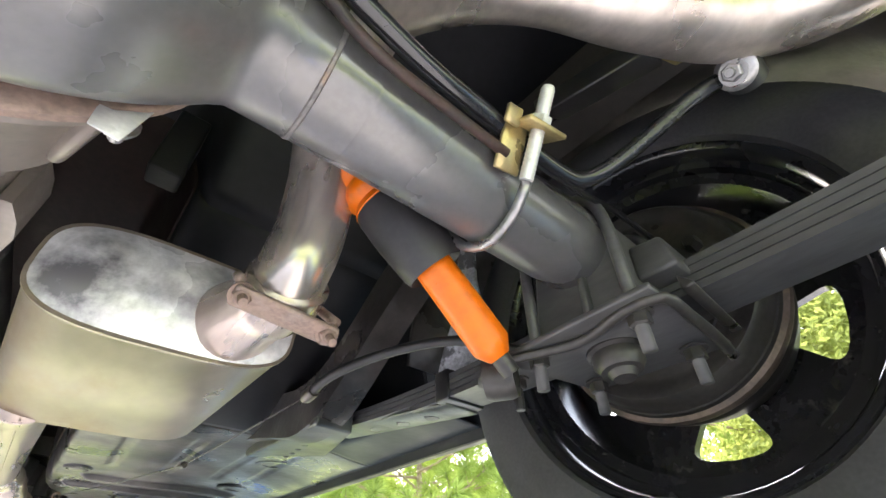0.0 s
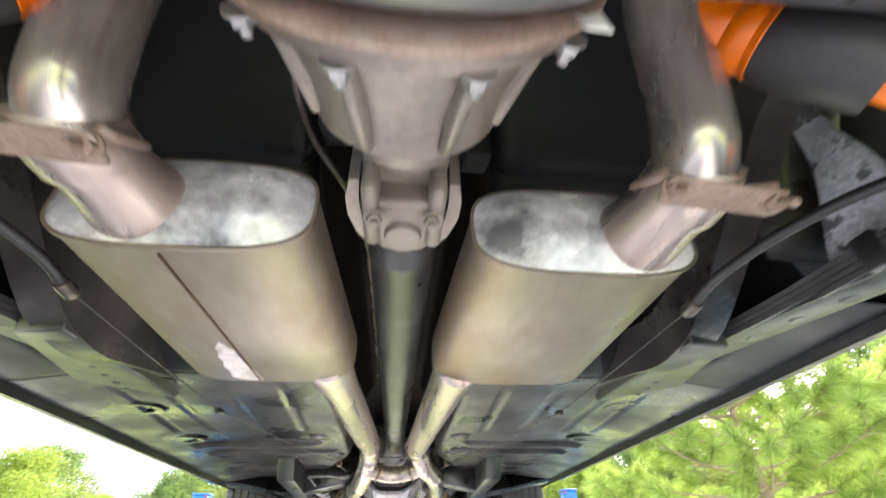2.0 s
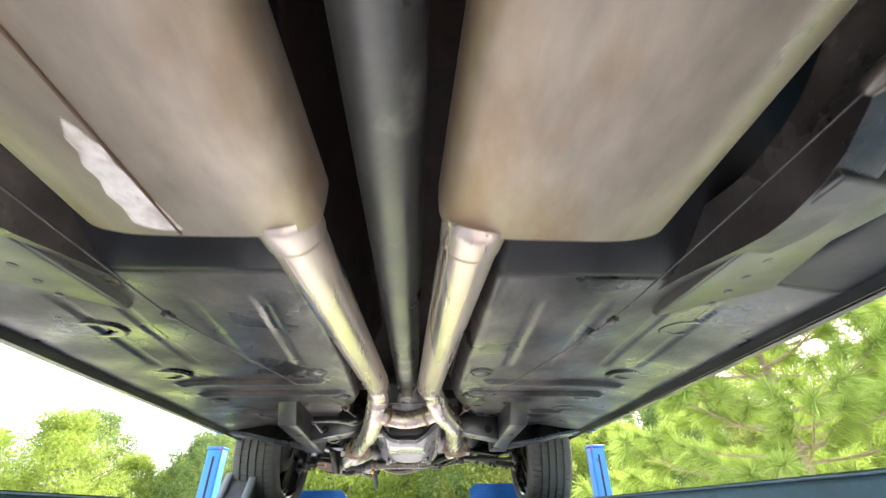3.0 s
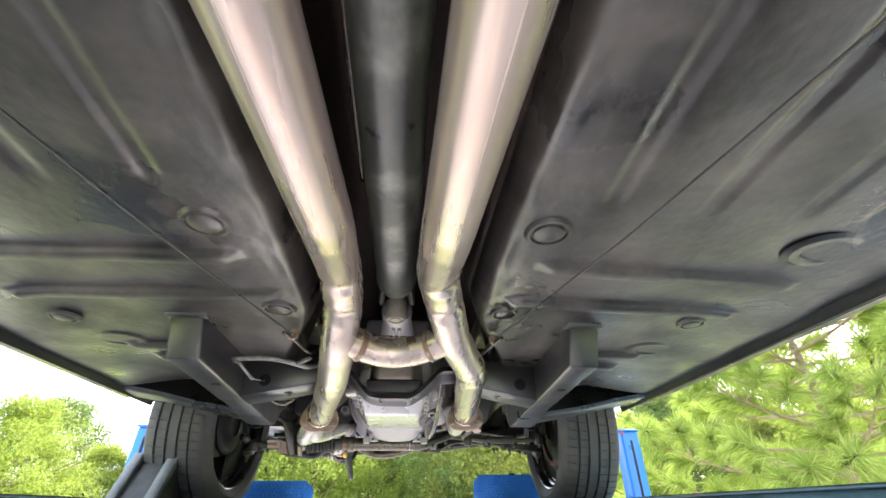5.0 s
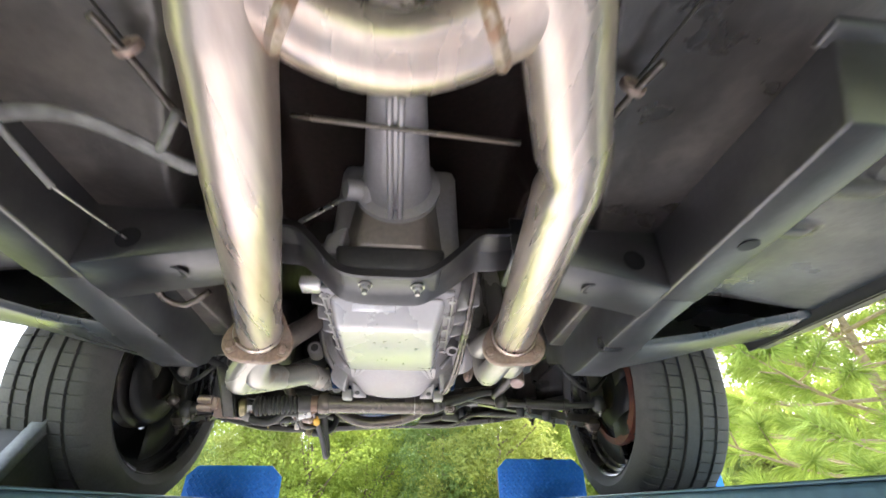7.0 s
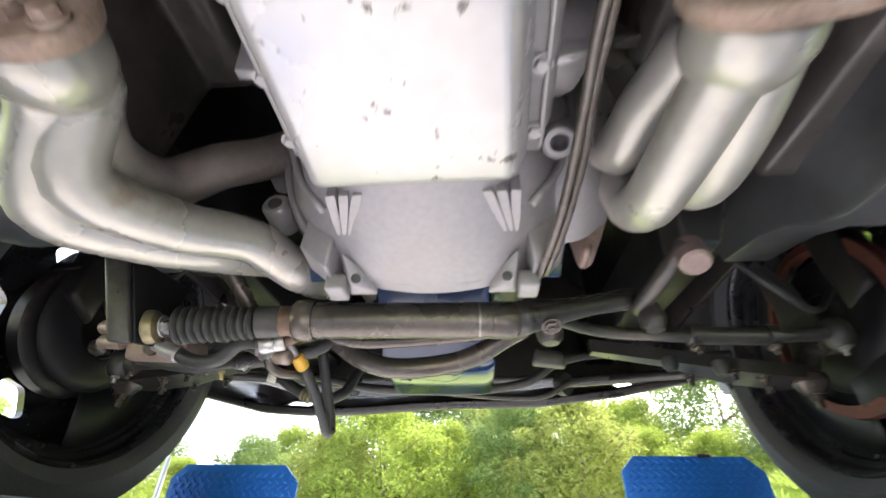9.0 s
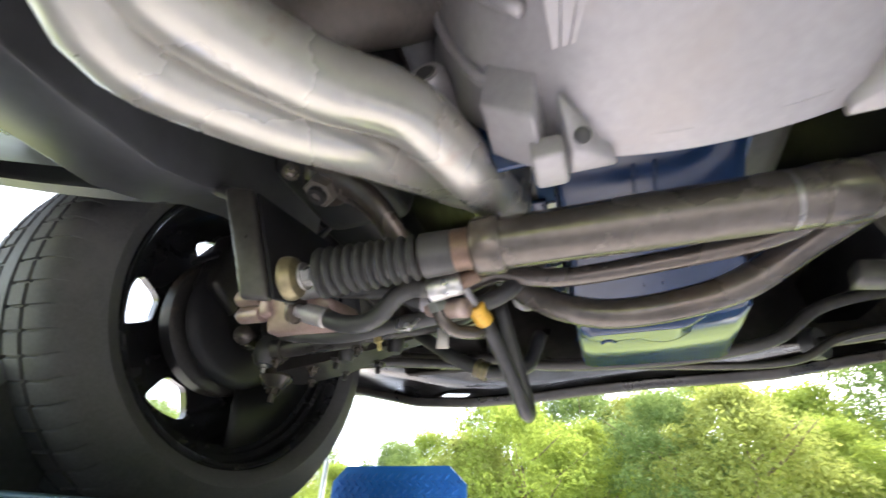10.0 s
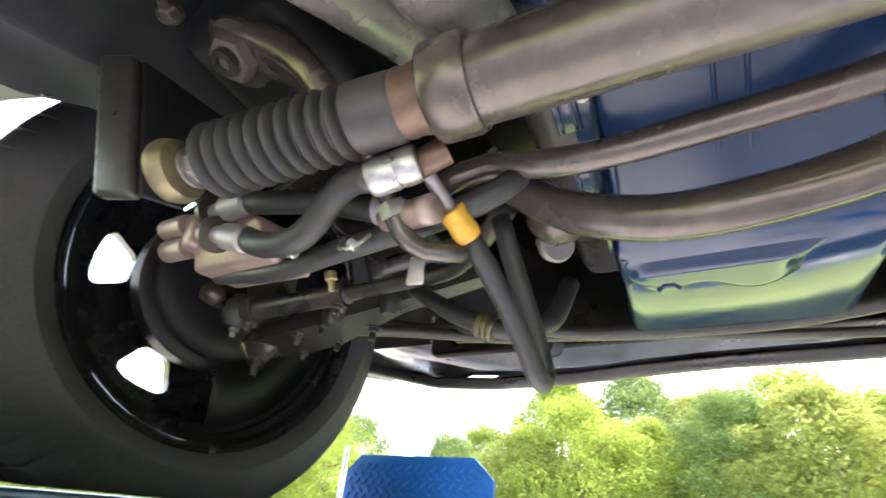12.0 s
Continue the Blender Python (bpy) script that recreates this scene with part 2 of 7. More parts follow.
TWIG = mat("tan_pine_limb", (0.34, 0.26, 0.18), 0.85, vary=0.3, scale=10, fine=60, bump=0.5)
POLE = mat("white_pole_paint", (0.72, 0.72, 0.70), 0.5, vary=0.08)
CHOCKM = mat("black_chock_rubber", (0.045, 0.046, 0.048), 0.55, vary=0.3, scale=14, fine=160, bump=0.2, stain=(0.10, 0.10, 0.10), stain_at=(0.55, 0.8), stain_scale=7)
GREENISH = mat("worn_pale_spring_paint", (0.16, 0.17, 0.14), 0.4, metal=0.3, vary=0.25, scale=12, fine=150, bump=0.15, stain=(0.07, 0.07, 0.065), stain_at=(0.55, 0.75), stain_scale=10)
CHOCKL = mat("pale_chock_edge", (0.17, 0.18, 0.19), 0.5, vary=0.2, scale=14, fine=160, bump=0.15)
LEAF_A = leaf_mat("leaf_lime", (0.112, 0.163, 0.034), (0.318, 0.378, 0.103), (0.378, 0.464, 0.086))
LEAF_B = leaf_mat("leaf_green", (0.069, 0.116, 0.039), (0.215, 0.284, 0.116), (0.258, 0.335, 0.103))
LEAF_C = leaf_mat("leaf_olive", (0.129, 0.155, 0.039), (0.318, 0.344, 0.12), (0.361, 0.404, 0.103))
NEEDLE = leaf_mat("pine_needle", (0.146, 0.224, 0.049), (0.409, 0.487, 0.146), (0.409, 0.507, 0.117))


# ---- mesh tools ----
def part(name, bm, material, parent=None, label="", smooth=True, at=None):
    """Links a bmesh as one mesh object, under a thing or a part where one is given."""
    me = bpy.data.meshes.new(name)
    if smooth:
        for f in bm.faces:
            f.smooth = True
    bm.to_mesh(me)
    bm.free()
    return link(name, me, material, parent, label, at)


def link(name, me, material, parent=None, label="", at=None):
    if material and not me.materials:
        me.materials.append(material)
    ob = new(name, me)
    if at is not None:
        ob.matrix_basis = at
    if parent is not None:
        ob.parent = parent
        ob.matrix_parent_inverse = world_of(parent).inverted()
    if label:
        tagged(ob, label)
    return ob


def world_of(ob):
    return ob.matrix_basis if ob.parent is None else world_of(ob.parent) @ ob.matrix_parent_inverse @ ob.matrix_basis


def thing(name, base, label, category, group="", kind=""):
    ob = new(name)
    ob.empty_display_size = 0.1
    ob.location = base
    return tagged(ob, label, category, group, kind)


def sharp(bm, deg=35):
    for e in bm.edges:
        if len(e.link_faces) == 2 and e.calc_face_angle(0) > radians(deg):
            e.smooth = False
    return bm


def box(x0, x1, y0, y1, z0, z1, bevel=0.004, seg=2, bm=None):
    b = bmesh.new()
    r = bmesh.ops.create_cube(b, size=1)
    for v in r["verts"]:
        v.co = Vector((x0 + (v.co.x + 0.5) * (x1 - x0), y0 + (v.co.y + 0.5) * (y1 - y0), z0 + (v.co.z + 0.5) * (z1 - z0)))
    if bevel:
        bmesh.ops.bevel(b, geom=b.edges[:], offset=bevel, segments=seg, affect="EDGES", profile=0.5)
    return join(bm, b)


def join(bm, b):
    if bm is None:
        return b
    me = bpy.data.meshes.new("tmp")
    b.to_mesh(me)
    b.free()
    bm.from_mesh(me)
    bpy.data.meshes.remove(me)
    return bm


def hexa(corners, bevel=0.004, seg=2, bm=None):
    """A solid with eight corners: four below, four above, in the same order."""
    b = bmesh.new()
    v = [b.verts.new(c) for c in corners]
    for f in ((3, 2, 1, 0), (4, 5, 6, 7), (0, 1, 5, 4), (1, 2, 6, 5), (2, 3, 7, 6), (3, 0, 4, 7)):
        b.faces.new([v[i] for i in f])
    bmesh.ops.recalc_face_normals(b, faces=b.faces)
    if bevel:
        bmesh.ops.bevel(b, geom=b.edges[:], offset=bevel, segments=seg, affect="EDGES", profile=0.5)
    return join(bm, b)


def rounded(pts, step=0.012, bend=None):
    """A smooth line through the points (Catmull-Rom), in even steps; bend keeps straight runs and rounds only the corners."""
    p = [Vector(q) for q in pts]
    if bend:
        out = [p[0]]
        for i in range(1, len(p) - 1):
            a, b, c = p[i - 1], p[i], p[i + 1]
            d1, d2 = min(bend, (b - a).length * 0.48), min(bend, (c - b).length * 0.48)
            s, e = b + (a - b).normalized() * d1, b + (c - b).normalized() * d2
            for k in range(9):
                u = k / 8
                out.append(s * (1 - u) ** 2 + b * 2 * u * (1 - u) + e * u * u)
        return out + [p[-1]]
    p = [p[0] * 2 - p[1]] + p + [p[-1] * 2 - p[-2]]
    out = []
    for i in range(1, len(p) - 2):
        n = max(2, int((p[i + 1] - p[i]).length / step))
        for k in range(n):
            u = k / n
            out.append(0.5 * ((2 * p[i]) + (p[i + 1] - p[i - 1]) * u + (2 * p[i - 1] - 5 * p[i] + 4 * p[i + 1] - p[i + 2]) * u * u
                              + (3 * p[i] - p[i - 1] - 3 * p[i + 1] + p[i + 2]) * u ** 3))
    return out + [p[-2]]


def tube(pts, r, sides=20, bend=None, step=0.012, raw=False, bm=None, cap=True, flat=1.0):
    """A round bar or pipe swept along a line. r: one radius, or a function of 0..1 along it."""
    line = [Vector(q) for q in pts] if raw else rounded(pts, step, bend)
    b = bmesh.new()
    n = len(line)
    up = Vector((0, 0, 1))
    rings = []
    length = [0]
    for i in range(1, n):
        length.append(length[-1] + (line[i] - line[i - 1]).length)
    t0 = (line[1] - line[0]).normalized()
    side = t0.cross(up)
    if side.length < 0.05:
        side = t0.cross(Vector((0, 1, 0)))
    side.normalize()
    for i in range(n):
        t = (line[min(i + 1, n - 1)] - line[max(i - 1, 0)]).normalized()
        side = (side - t * side.dot(t)).normalized()
        oth = t.cross(side)
        rr = r(length[i] / length[-1]) if callable(r) else r
        rings.append([b.verts.new(line[i] + (side * math.cos(a) + oth * math.sin(a) * flat) * rr) for a in (2 * math.pi * k / sides for k in range(sides))])
    for i in range(n - 1):
        for k in range(sides):
            b.faces.new((rings[i][k], rings[i][(k + 1) % sides], rings[i + 1][(k + 1) % sides], rings[i + 1][k]))
    if cap:
        b.faces.new(rings[0][::-1])
        b.faces.new(rings[-1])
    sharp(b, 50)
    return join(bm, b)


def lathe(profile, m=None, sides=32, bm=None, close=False):
    """Turns (radius, height) pairs about z, then sets the result at the pose m."""
    b = bmesh.new()
    rings = []
    for r, h in profile:
        if r < 1e-5:
            rings.append([b.verts.new((0, 0, h))])
        else:
            rings.append([b.verts.new((r * math.cos(2 * math.pi * k / sides), r * math.sin(2 * math.pi * k / sides), h)) for k in range(sides)])
    pairs = list(zip(rings, rings[1:])) + ([(rings[-1], rings[0])] if close else [])
    for a, c in pairs:
        for k in range(sides):
            j = (k + 1) % sides
            if len(a) == 1 and len(c) == 1:
                continue
            if len(a) == 1:
                b.faces.new((a[0], c[j], c[k]))
            elif len(c) == 1:
                b.faces.new((a[k], a[j], c[0]))
            else:
                b.faces.new((a[k], a[j], c[j], c[k]))
    bmesh.ops.recalc_face_normals(b, faces=b.faces)
    sharp(b, 40)
    if m is not None:
        b.transform(m)
    return join(bm, b)


def loft(sections, bm=None, cap=True, deg=40):
    """Skins a row of closed sections with the same number of points."""
    b = bmesh.new()
    rings = [[b.verts.new(p) for p in s] for s in sections]
    n = len(rings[0])
    for a, c in zip(rings, rings[1:]):
        for k in range(n):
            b.faces.new((a[k], a[(k + 1) % n], c[(k + 1) % n], c[k]))
    if cap:
        b.faces.new(rings[0][::-1])
        b.faces.new(rings[-1])
    bmesh.ops.recalc_face_normals(b, faces=b.faces)
    sharp(b, deg)
    return join(bm, b)


def sheet(fn, xs, ys, thick=0.0, bm=None):
    """A pressed sheet: z = fn(x, y) over a grid, with thickness."""
    b = bmesh.new()
    g = [[b.verts.new((x, y, fn(x, y))) for x in xs] for y in ys]
    for j in range(len(ys) - 1):
        for i in range(len(xs) - 1):
            b.faces.new((g[j][i], g[j + 1][i], g[j + 1][i + 1], g[j][i + 1]))
    if thick:
        r = bmesh.ops.extrude_face_region(b, geom=b.faces[:])
        bmesh.ops.translate(b, verts=[v for v in r["geom"] if isinstance(v, bmesh.types.BMVert)], vec=(0, 0, thick))
        bmesh.ops.recalc_face_normals(b, faces=b.faces)
    return join(bm, b)


def along(a, b):
    """The pose at a whose z axis points to b."""
    d = Vector(b) - Vector(a)
    return Matrix.Translation(a) @ d.to_track_quat("Z", "Y").to_matrix().to_4x4()


def smooth_step(a, b, x):
    u = min(1, max(0, (x - a) / (b - a)))
    return u * u * (3 - 2 * u)


def span(a, b, n):
    return [a + (b - a) * i / n for i in range(n + 1)]


_hex = {}


def bolt(r=0.008, h=0.007, shank=0.0, washer=True):
    """A hexagon head on a washer, with the threaded end, along z: one mesh for all of a size."""
    key = (r, h, shank, washer)
    if key not in _hex:
        b = lathe([(0, h), (r * 0.8, h), (r, h - 0.0012), (r, 0.0015), (0, 0.0015)], sides=6)
        if washer:
            b = lathe([(0, 0.0018), (r * 1.35, 0.0018), (r * 1.35, 0), (0, 0)], sides=16, bm=b)
        if shank:
            b = lathe([(0, h + shank), (r * 0.45, h + shank), (r * 0.52, h + shank - 0.001), (r * 0.52, h), (0, h)], sides=10, bm=b)
        me = bpy.data.meshes.new("bolt")
        b.to_mesh(me)
        b.free()
        me.materials.append(ZINC)
        _hex[key] = me
    return _hex[key]


def put_bolt(p, toward, parent, r=0.008, h=0.007, shank=0.0, name="bolt", material=None):
    me = bolt(r, h, shank)
    if material:
        k = (r, h, shank, material.name)
        if k not in _hex:
            _hex[k] = me.copy()
            _hex[k].materials.clear()
            _hex[k].materials.append(material)
        me = _hex[k]
    return link(name, me, None, parent, "", along(p, Vector(p) + Vector(toward)))


S = 1.75  # height of the lift's runways


# ---- ground, slab ----
ground = part("ground", sheet(lambda x, y: -0.02 + 0.02 * math.sin(x * 0.3) * math.cos(y * 0.23), [-400, -150, -60] + span(-40, 40, 40) + [60, 150, 400], [-400, -150, -60] + span(-40, 40, 40) + [60, 150, 400]), GRASS)
tagged(ground, "wide sunlit green lawn under and around the lift", "ground", kind="structure")
slab = part("pavement", box(-6.5, 6.5, -5.2, 5.3, -0.08, 0.06, 0.02), CONCRETE)
tagged(slab, "pale concrete pad under the car lift", "pavement", kind="structure")


# ---- four-post lift ----
REDL = mat("red_label", (0.55, 0.03, 0.02), 0.4, vary=0.1)
lift = thing("car_lift", (0, 1, 0.06), "blue steel four-post car lift holding up the car on two runways", "car lift")
for sd in (-1, 1):
    b = box(min(sd * 0.435, sd * 0.95), max(sd * 0.435, sd * 0.95), -2.2, 3.27, S - 0.16, S - 0.004, 0.006)
    rw = part("runway", b, DECK, lift, "blue steel runway with shade darkened into its paint")
    b = box(min(sd * 0.437, sd * 0.455), max(sd * 0.437, sd * 0.455), -2.2, 3.27, S - 0.004, S, 0.0015, 1)
    part("edge_strip", b, DECK, rw)
    for yy in (3.52, -2.3):
        post = part("post", box(sd * 1.265 - 0.048, sd * 1.265 + 0.048, yy - 0.05, yy + 0.05, 0.06, 2.10, 0.010), LIFT, lift, "square blue lift column")
        part("cap", box(sd * 1.265 - 0.052, sd * 1.265 + 0.052, yy - 0.054, yy + 0.054, 2.10, 2.112, 0.003), LIFT, post)
        part("warning_tab", box(sd * 1.265 - sd * 0.040 - 0.006, sd * 1.265 - sd * 0.040 + 0.006, yy - 0.0535, yy - 0.0495, 2.088, 2.106, 0.0008, 1), REDL, post, "small red tab")
        part("ladder_slot", box(sd * 1.265 - 0.006, sd * 1.265 + 0.008, yy - 0.0515, yy - 0.0495, 0.30, 2.055, 0.0006, 1), DEEPBLACK, post, "dark latch slot")
        part("foot_plate", box(sd * 1.265 - 0.16, sd * 1.265 + 0.16, yy - 0.16, yy + 0.16, 0.06, 0.075, 0.003), LIFT, post)
for yy in (3.42, -2.3):
    part("cross_beam", box(-1.19, 1.19, yy - 0.07, yy + 0.07, S - 0.33, S - 0.16, 0.008), DECK, lift)
for sd, x0, x1, top in ((-1, -0.672, -0.368, 1.851), (1, 0.362, 0.668, 1.877)):
    prof = [(x0, S - 0.01), (x1, S - 0.01), (x1, top - 0.033), (x1 - 0.036, top), (x0 + 0.03, top), (x0, top - 0.03)]
    b = bmesh.new()
    lo = [b.verts.new((x, 3.29, z)) for x, z in prof]
    f = b.faces.new(lo)
    r = bmesh.ops.extrude_face_region(b, geom=[f])
    bmesh.ops.translate(b, verts=[v for v in r["geom"] if isinstance(v, bmesh.types.BMVert)], vec=(0, 0.006, 0))
    bmesh.ops.recalc_face_normals(b, faces=b.faces)
    stop = part("wheel_stop", b, LIFT, lift, "blue diamond-plate wheel stop", smooth=False)
    tread = bmesh.new()
    row = 0
    z = S + 0.006
    while z < top - 0.008:
        x = x0 + 0.012 + (0.009 if row % 2 else 0)
        while x < x1 - 0.012:
            inset = max(0, z - (top - 0.034))
            if x0 + inset + 0.008 < x < x1 - inset - 0.008:
                m = Matrix.Translation((x, 3.2885, z)) @ Matrix.Rotation(radians(45 if row % 2 else -45), 4, "Y") @ Matrix.Diagonal((0.009, 0.0022, 0.0028, 1))
                bmesh.ops.create_icosphere(tread, subdivisions=1, radius=1, matrix=m)
            x += 0.018
        z += 0.0125
        row += 1
    part("raised_tread", tread, LIFT, stop)


part("safety_rod", tube([(-0.797, 3.44, 0.9), (-0.797, 3.44, 1.4), (-0.797, 3.44, 1.888)], 0.0065, 14), POLE, lift, "thin white steel rod")
part("rubber_bump", box(0.53, 0.56, 3.284, 3.299, 1.874, 1.882, 0.003), RUBBER, lift)


# ---- chocks ----
def chock(x, y, sgn):
    c = thing("wheel_chock", (x, y, S), "black ribbed rubber wheel chock wedged behind the tyre", "wheel chock", "wheel chocks")
    sec = [(-0.16, 0.0), (0.0, 0.0), (-0.005, 0.10), (-0.028, 0.145), (-0.06, 0.145), (-0.07, 0.13)]
    b = loft([[(x + dx, y + sgn * u, S + w) for u, w in sec] for dx in (-0.072, -0.068, 0.068, 0.072)])
    part("body", b, CHOCKM, c)
    for d0, d1 in ((-0.072, -0.042), (0.038, 0.072)):
        b = hexa([(x + d0, y - sgn * 0.175, S + 0.002), (x + d1, y - sgn * 0.175, S + 0.002), (x + d1, y - sgn * 0.15, S + 0.002), (x + d0, y - sgn * 0.15, S + 0.002),
                  (x + d0, y - sgn * 0.085, S + 0.147), (x + d1, y - sgn * 0.085, S + 0.147), (x + d1, y - sgn * 0.055, S + 0.147), (x + d0, y - sgn * 0.055, S + 0.147)], 0.003, 1)
        part("side_rail", b, CHOCKL, c, "lighter edge rail")
    return c


chock(-0.775, 2.745, 1)


# ---- car ----
car = thing("car", (0, 1.5, S), "black-undercoated classic car on a lift, seen from below", "car")


def tunnel_half(y):
    return 0.112 + 0.113 * smooth_step(1.75, 2.15, y)


BEADS = ((1.588, 0.21, 0.64), (1.712, 0.18, 0.63), (1.985, 0.43, 0.58), (2.07, 0.44, 0.56))
GROOVES = ((0.262, 0.014), (0.388, 0.016), (0.512, 0.015), (0.60, 0.012))


def slant(a, y):
    return 0.04 * (a - 0.2) * smooth_step(1.3, 1.5, y) * smooth_step(1.95, 1.8, y)


def floor_z(x, y):
    a = abs(x)
    z = 2.042 - 0.02 * smooth_step(0.55, 0.74, a)
    h = tunnel_half(y)
    t = smooth_step(h + 0.05, h - 0.025, a)
    z += (0.25 + 0.03 * smooth_step(1.9, 2.3, y)) * t
    k = smooth_step(0.98, 0.38, y) * smooth_step(0.62, 0.55, a)
    z += 0.27 * k * (1 - t * 0.6)
    z += 0.10 * smooth_step(0.62, 0.40, y) * smooth_step(0.62, 0.55, a)
    flat = (1 - t) * (1 - k)
    # pressed beads across the pan, slightly slanted
    for yr, a0, a1 in BEADS:
        d = abs(y - yr - slant(a, yr))
        z -= 0.012 * flat * smooth_step(0.0165, 0.0085, d) * smooth_step(a0, a0 + 0.03, a) * smooth_step(a1, a1 - 0.03, a)
    # shallow grooves along the pan, ending in a round
    for c, w in GROOVES:
        z += 0.0032 * flat * smooth_step(w, w * 0.5, abs(a - c - 0.04 * (y - 1.43))) * smooth_step(1.445, 1.42, y) * smooth_step(1.02, 1.1, y)
    z += 0.22 * smooth_step(2.28, 2.36, y) * smooth_step(0.40, 0.425, a)
    z += 0.20 * smooth_step(2.20, 2.30, y) * smooth_step(0.345, 0.32, a) * (1 - t)
    z -= 0.0022 * noise.noise(Vector((x * 9, y * 7, 0))) * flat
    # wrinkled sealer where the pan turns up into the tunnel
    z += 0.0035 * noise.noise(Vector((x * 60, y * 26, 3))) * smooth_step(h + 0.09, h + 0.04, a) * smooth_step(h - 0.02, h + 0.01, a)
    return z


def foot_x(y):
    return tunnel_half(y) + 0.028


def pressed(fx, us, ys):
    """A pressed sheet 4 mm thick whose rows run between the lines that fx gives."""
    b = bmesh.new()
    at = lambda x, y: (x, y + slant(abs(x), y), floor_z(x, y + slant(abs(x), y)))
    g = [[b.verts.new(at(fx(u, y), y)) for u in us] for y in ys]
    for j in range(len(ys) - 1):
        for i in range(len(us) - 1):
            b.faces.new((g[j][i], g[j + 1][i], g[j + 1][i + 1], g[j][i + 1]))
    r = bmesh.ops.extrude_face_region(b, geom=b.faces[:])
    bmesh.ops.translate(b, verts=[v for v in r["geom"] if isinstance(v, bmesh.types.BMVert)], vec=(0, 0, 0.004))
    bmesh.ops.recalc_face_normals(b, faces=b.faces)
    return b


edges = [yr + d for yr, _, _ in BEADS for d in (-0.018, -0.0145, -0.0125, -0.0105, -0.0075, 0.0, 0.0075, 0.0105, 0.0125, 0.0145, 0.018)]
pan_y = sorted(edges + [y for y in span(0.96, 2.56, 150) if min(abs(y - e) for e in edges) > 0.004])
for sd in (-1, 1):
    out_x = lambda u, y: sd * (foot_x(y) + u * (0.745 - foot_x(y)))
    floor = part("floor_pan", pressed(out_x, span(0, 1, 120), pan_y), UNDERCOAT, car, "pressed steel floor pan with worn black undercoating")
    part("seat_pan", pressed(out_x, span(0, 1, 60), span(0.585, 0.96, 36)), DEEPBLACK, car, "kick-up under the rear seat, shade put into its black")
part("tunnel", pressed(lambda u, y: u * foot_x(y), span(-1, 1, 60), span(0.585, 2.56, 130)), OXIDE_SHADE, car, "brown driveshaft tunnel with its shade darkened into the colour")
# blacker than the floor pan: shade above mufflers and axle, set as colour
part("rear_floor", sheet(floor_z, span(-0.545, 0.545, 60), span(-0.98, 0.585, 70), 0.004), DEEPBLACK, car, "rear floor over the axle, shade put into its black")
for x, y, ps in ((0.203, 1.497, 0.9), (-0.235, 1.51, 0.9), (0.2, 1.768, 0.72), (-0.206, 1.772, 0.86), (0.575, 1.784, 0.75), (-0.602, 1.83, 0.75)):
    z = floor_z(x, y)
    b = lathe([(0, -0.0065), (0.019, -0.0065), (0.022, -0.005), (0.0235, -0.0015), (0.026, -0.0015), (0.0275, -0.005), (0.032, -0.005), (0.036, 0.0), (0, 0.0)], Matrix.Translation((x, y, z)) @ Matrix.Diagonal((ps, ps, 1, 1)), 32)
    part("rubber_plug", b, UNDERCOAT, floor)
for x, y in ((0.572, 1.944), (-0.572, 1.955), (0.583, 1.175), (-0.600, 1.205), (0.604, 1.508), (-0.61, 1.52)):
    z = floor_z(x, y)
    b = lathe([(0.028, -0.001), (0.032, -0.006), (0.042, -0.006), (0.05, 0.001), (0.028, 0.001)], Matrix.Translation((x, y, z)) @ Matrix.Diagonal((1.15, 0.9, 0.6, 1)), 32)
    part("drain_flange", b, UNDERCOAT, floor)

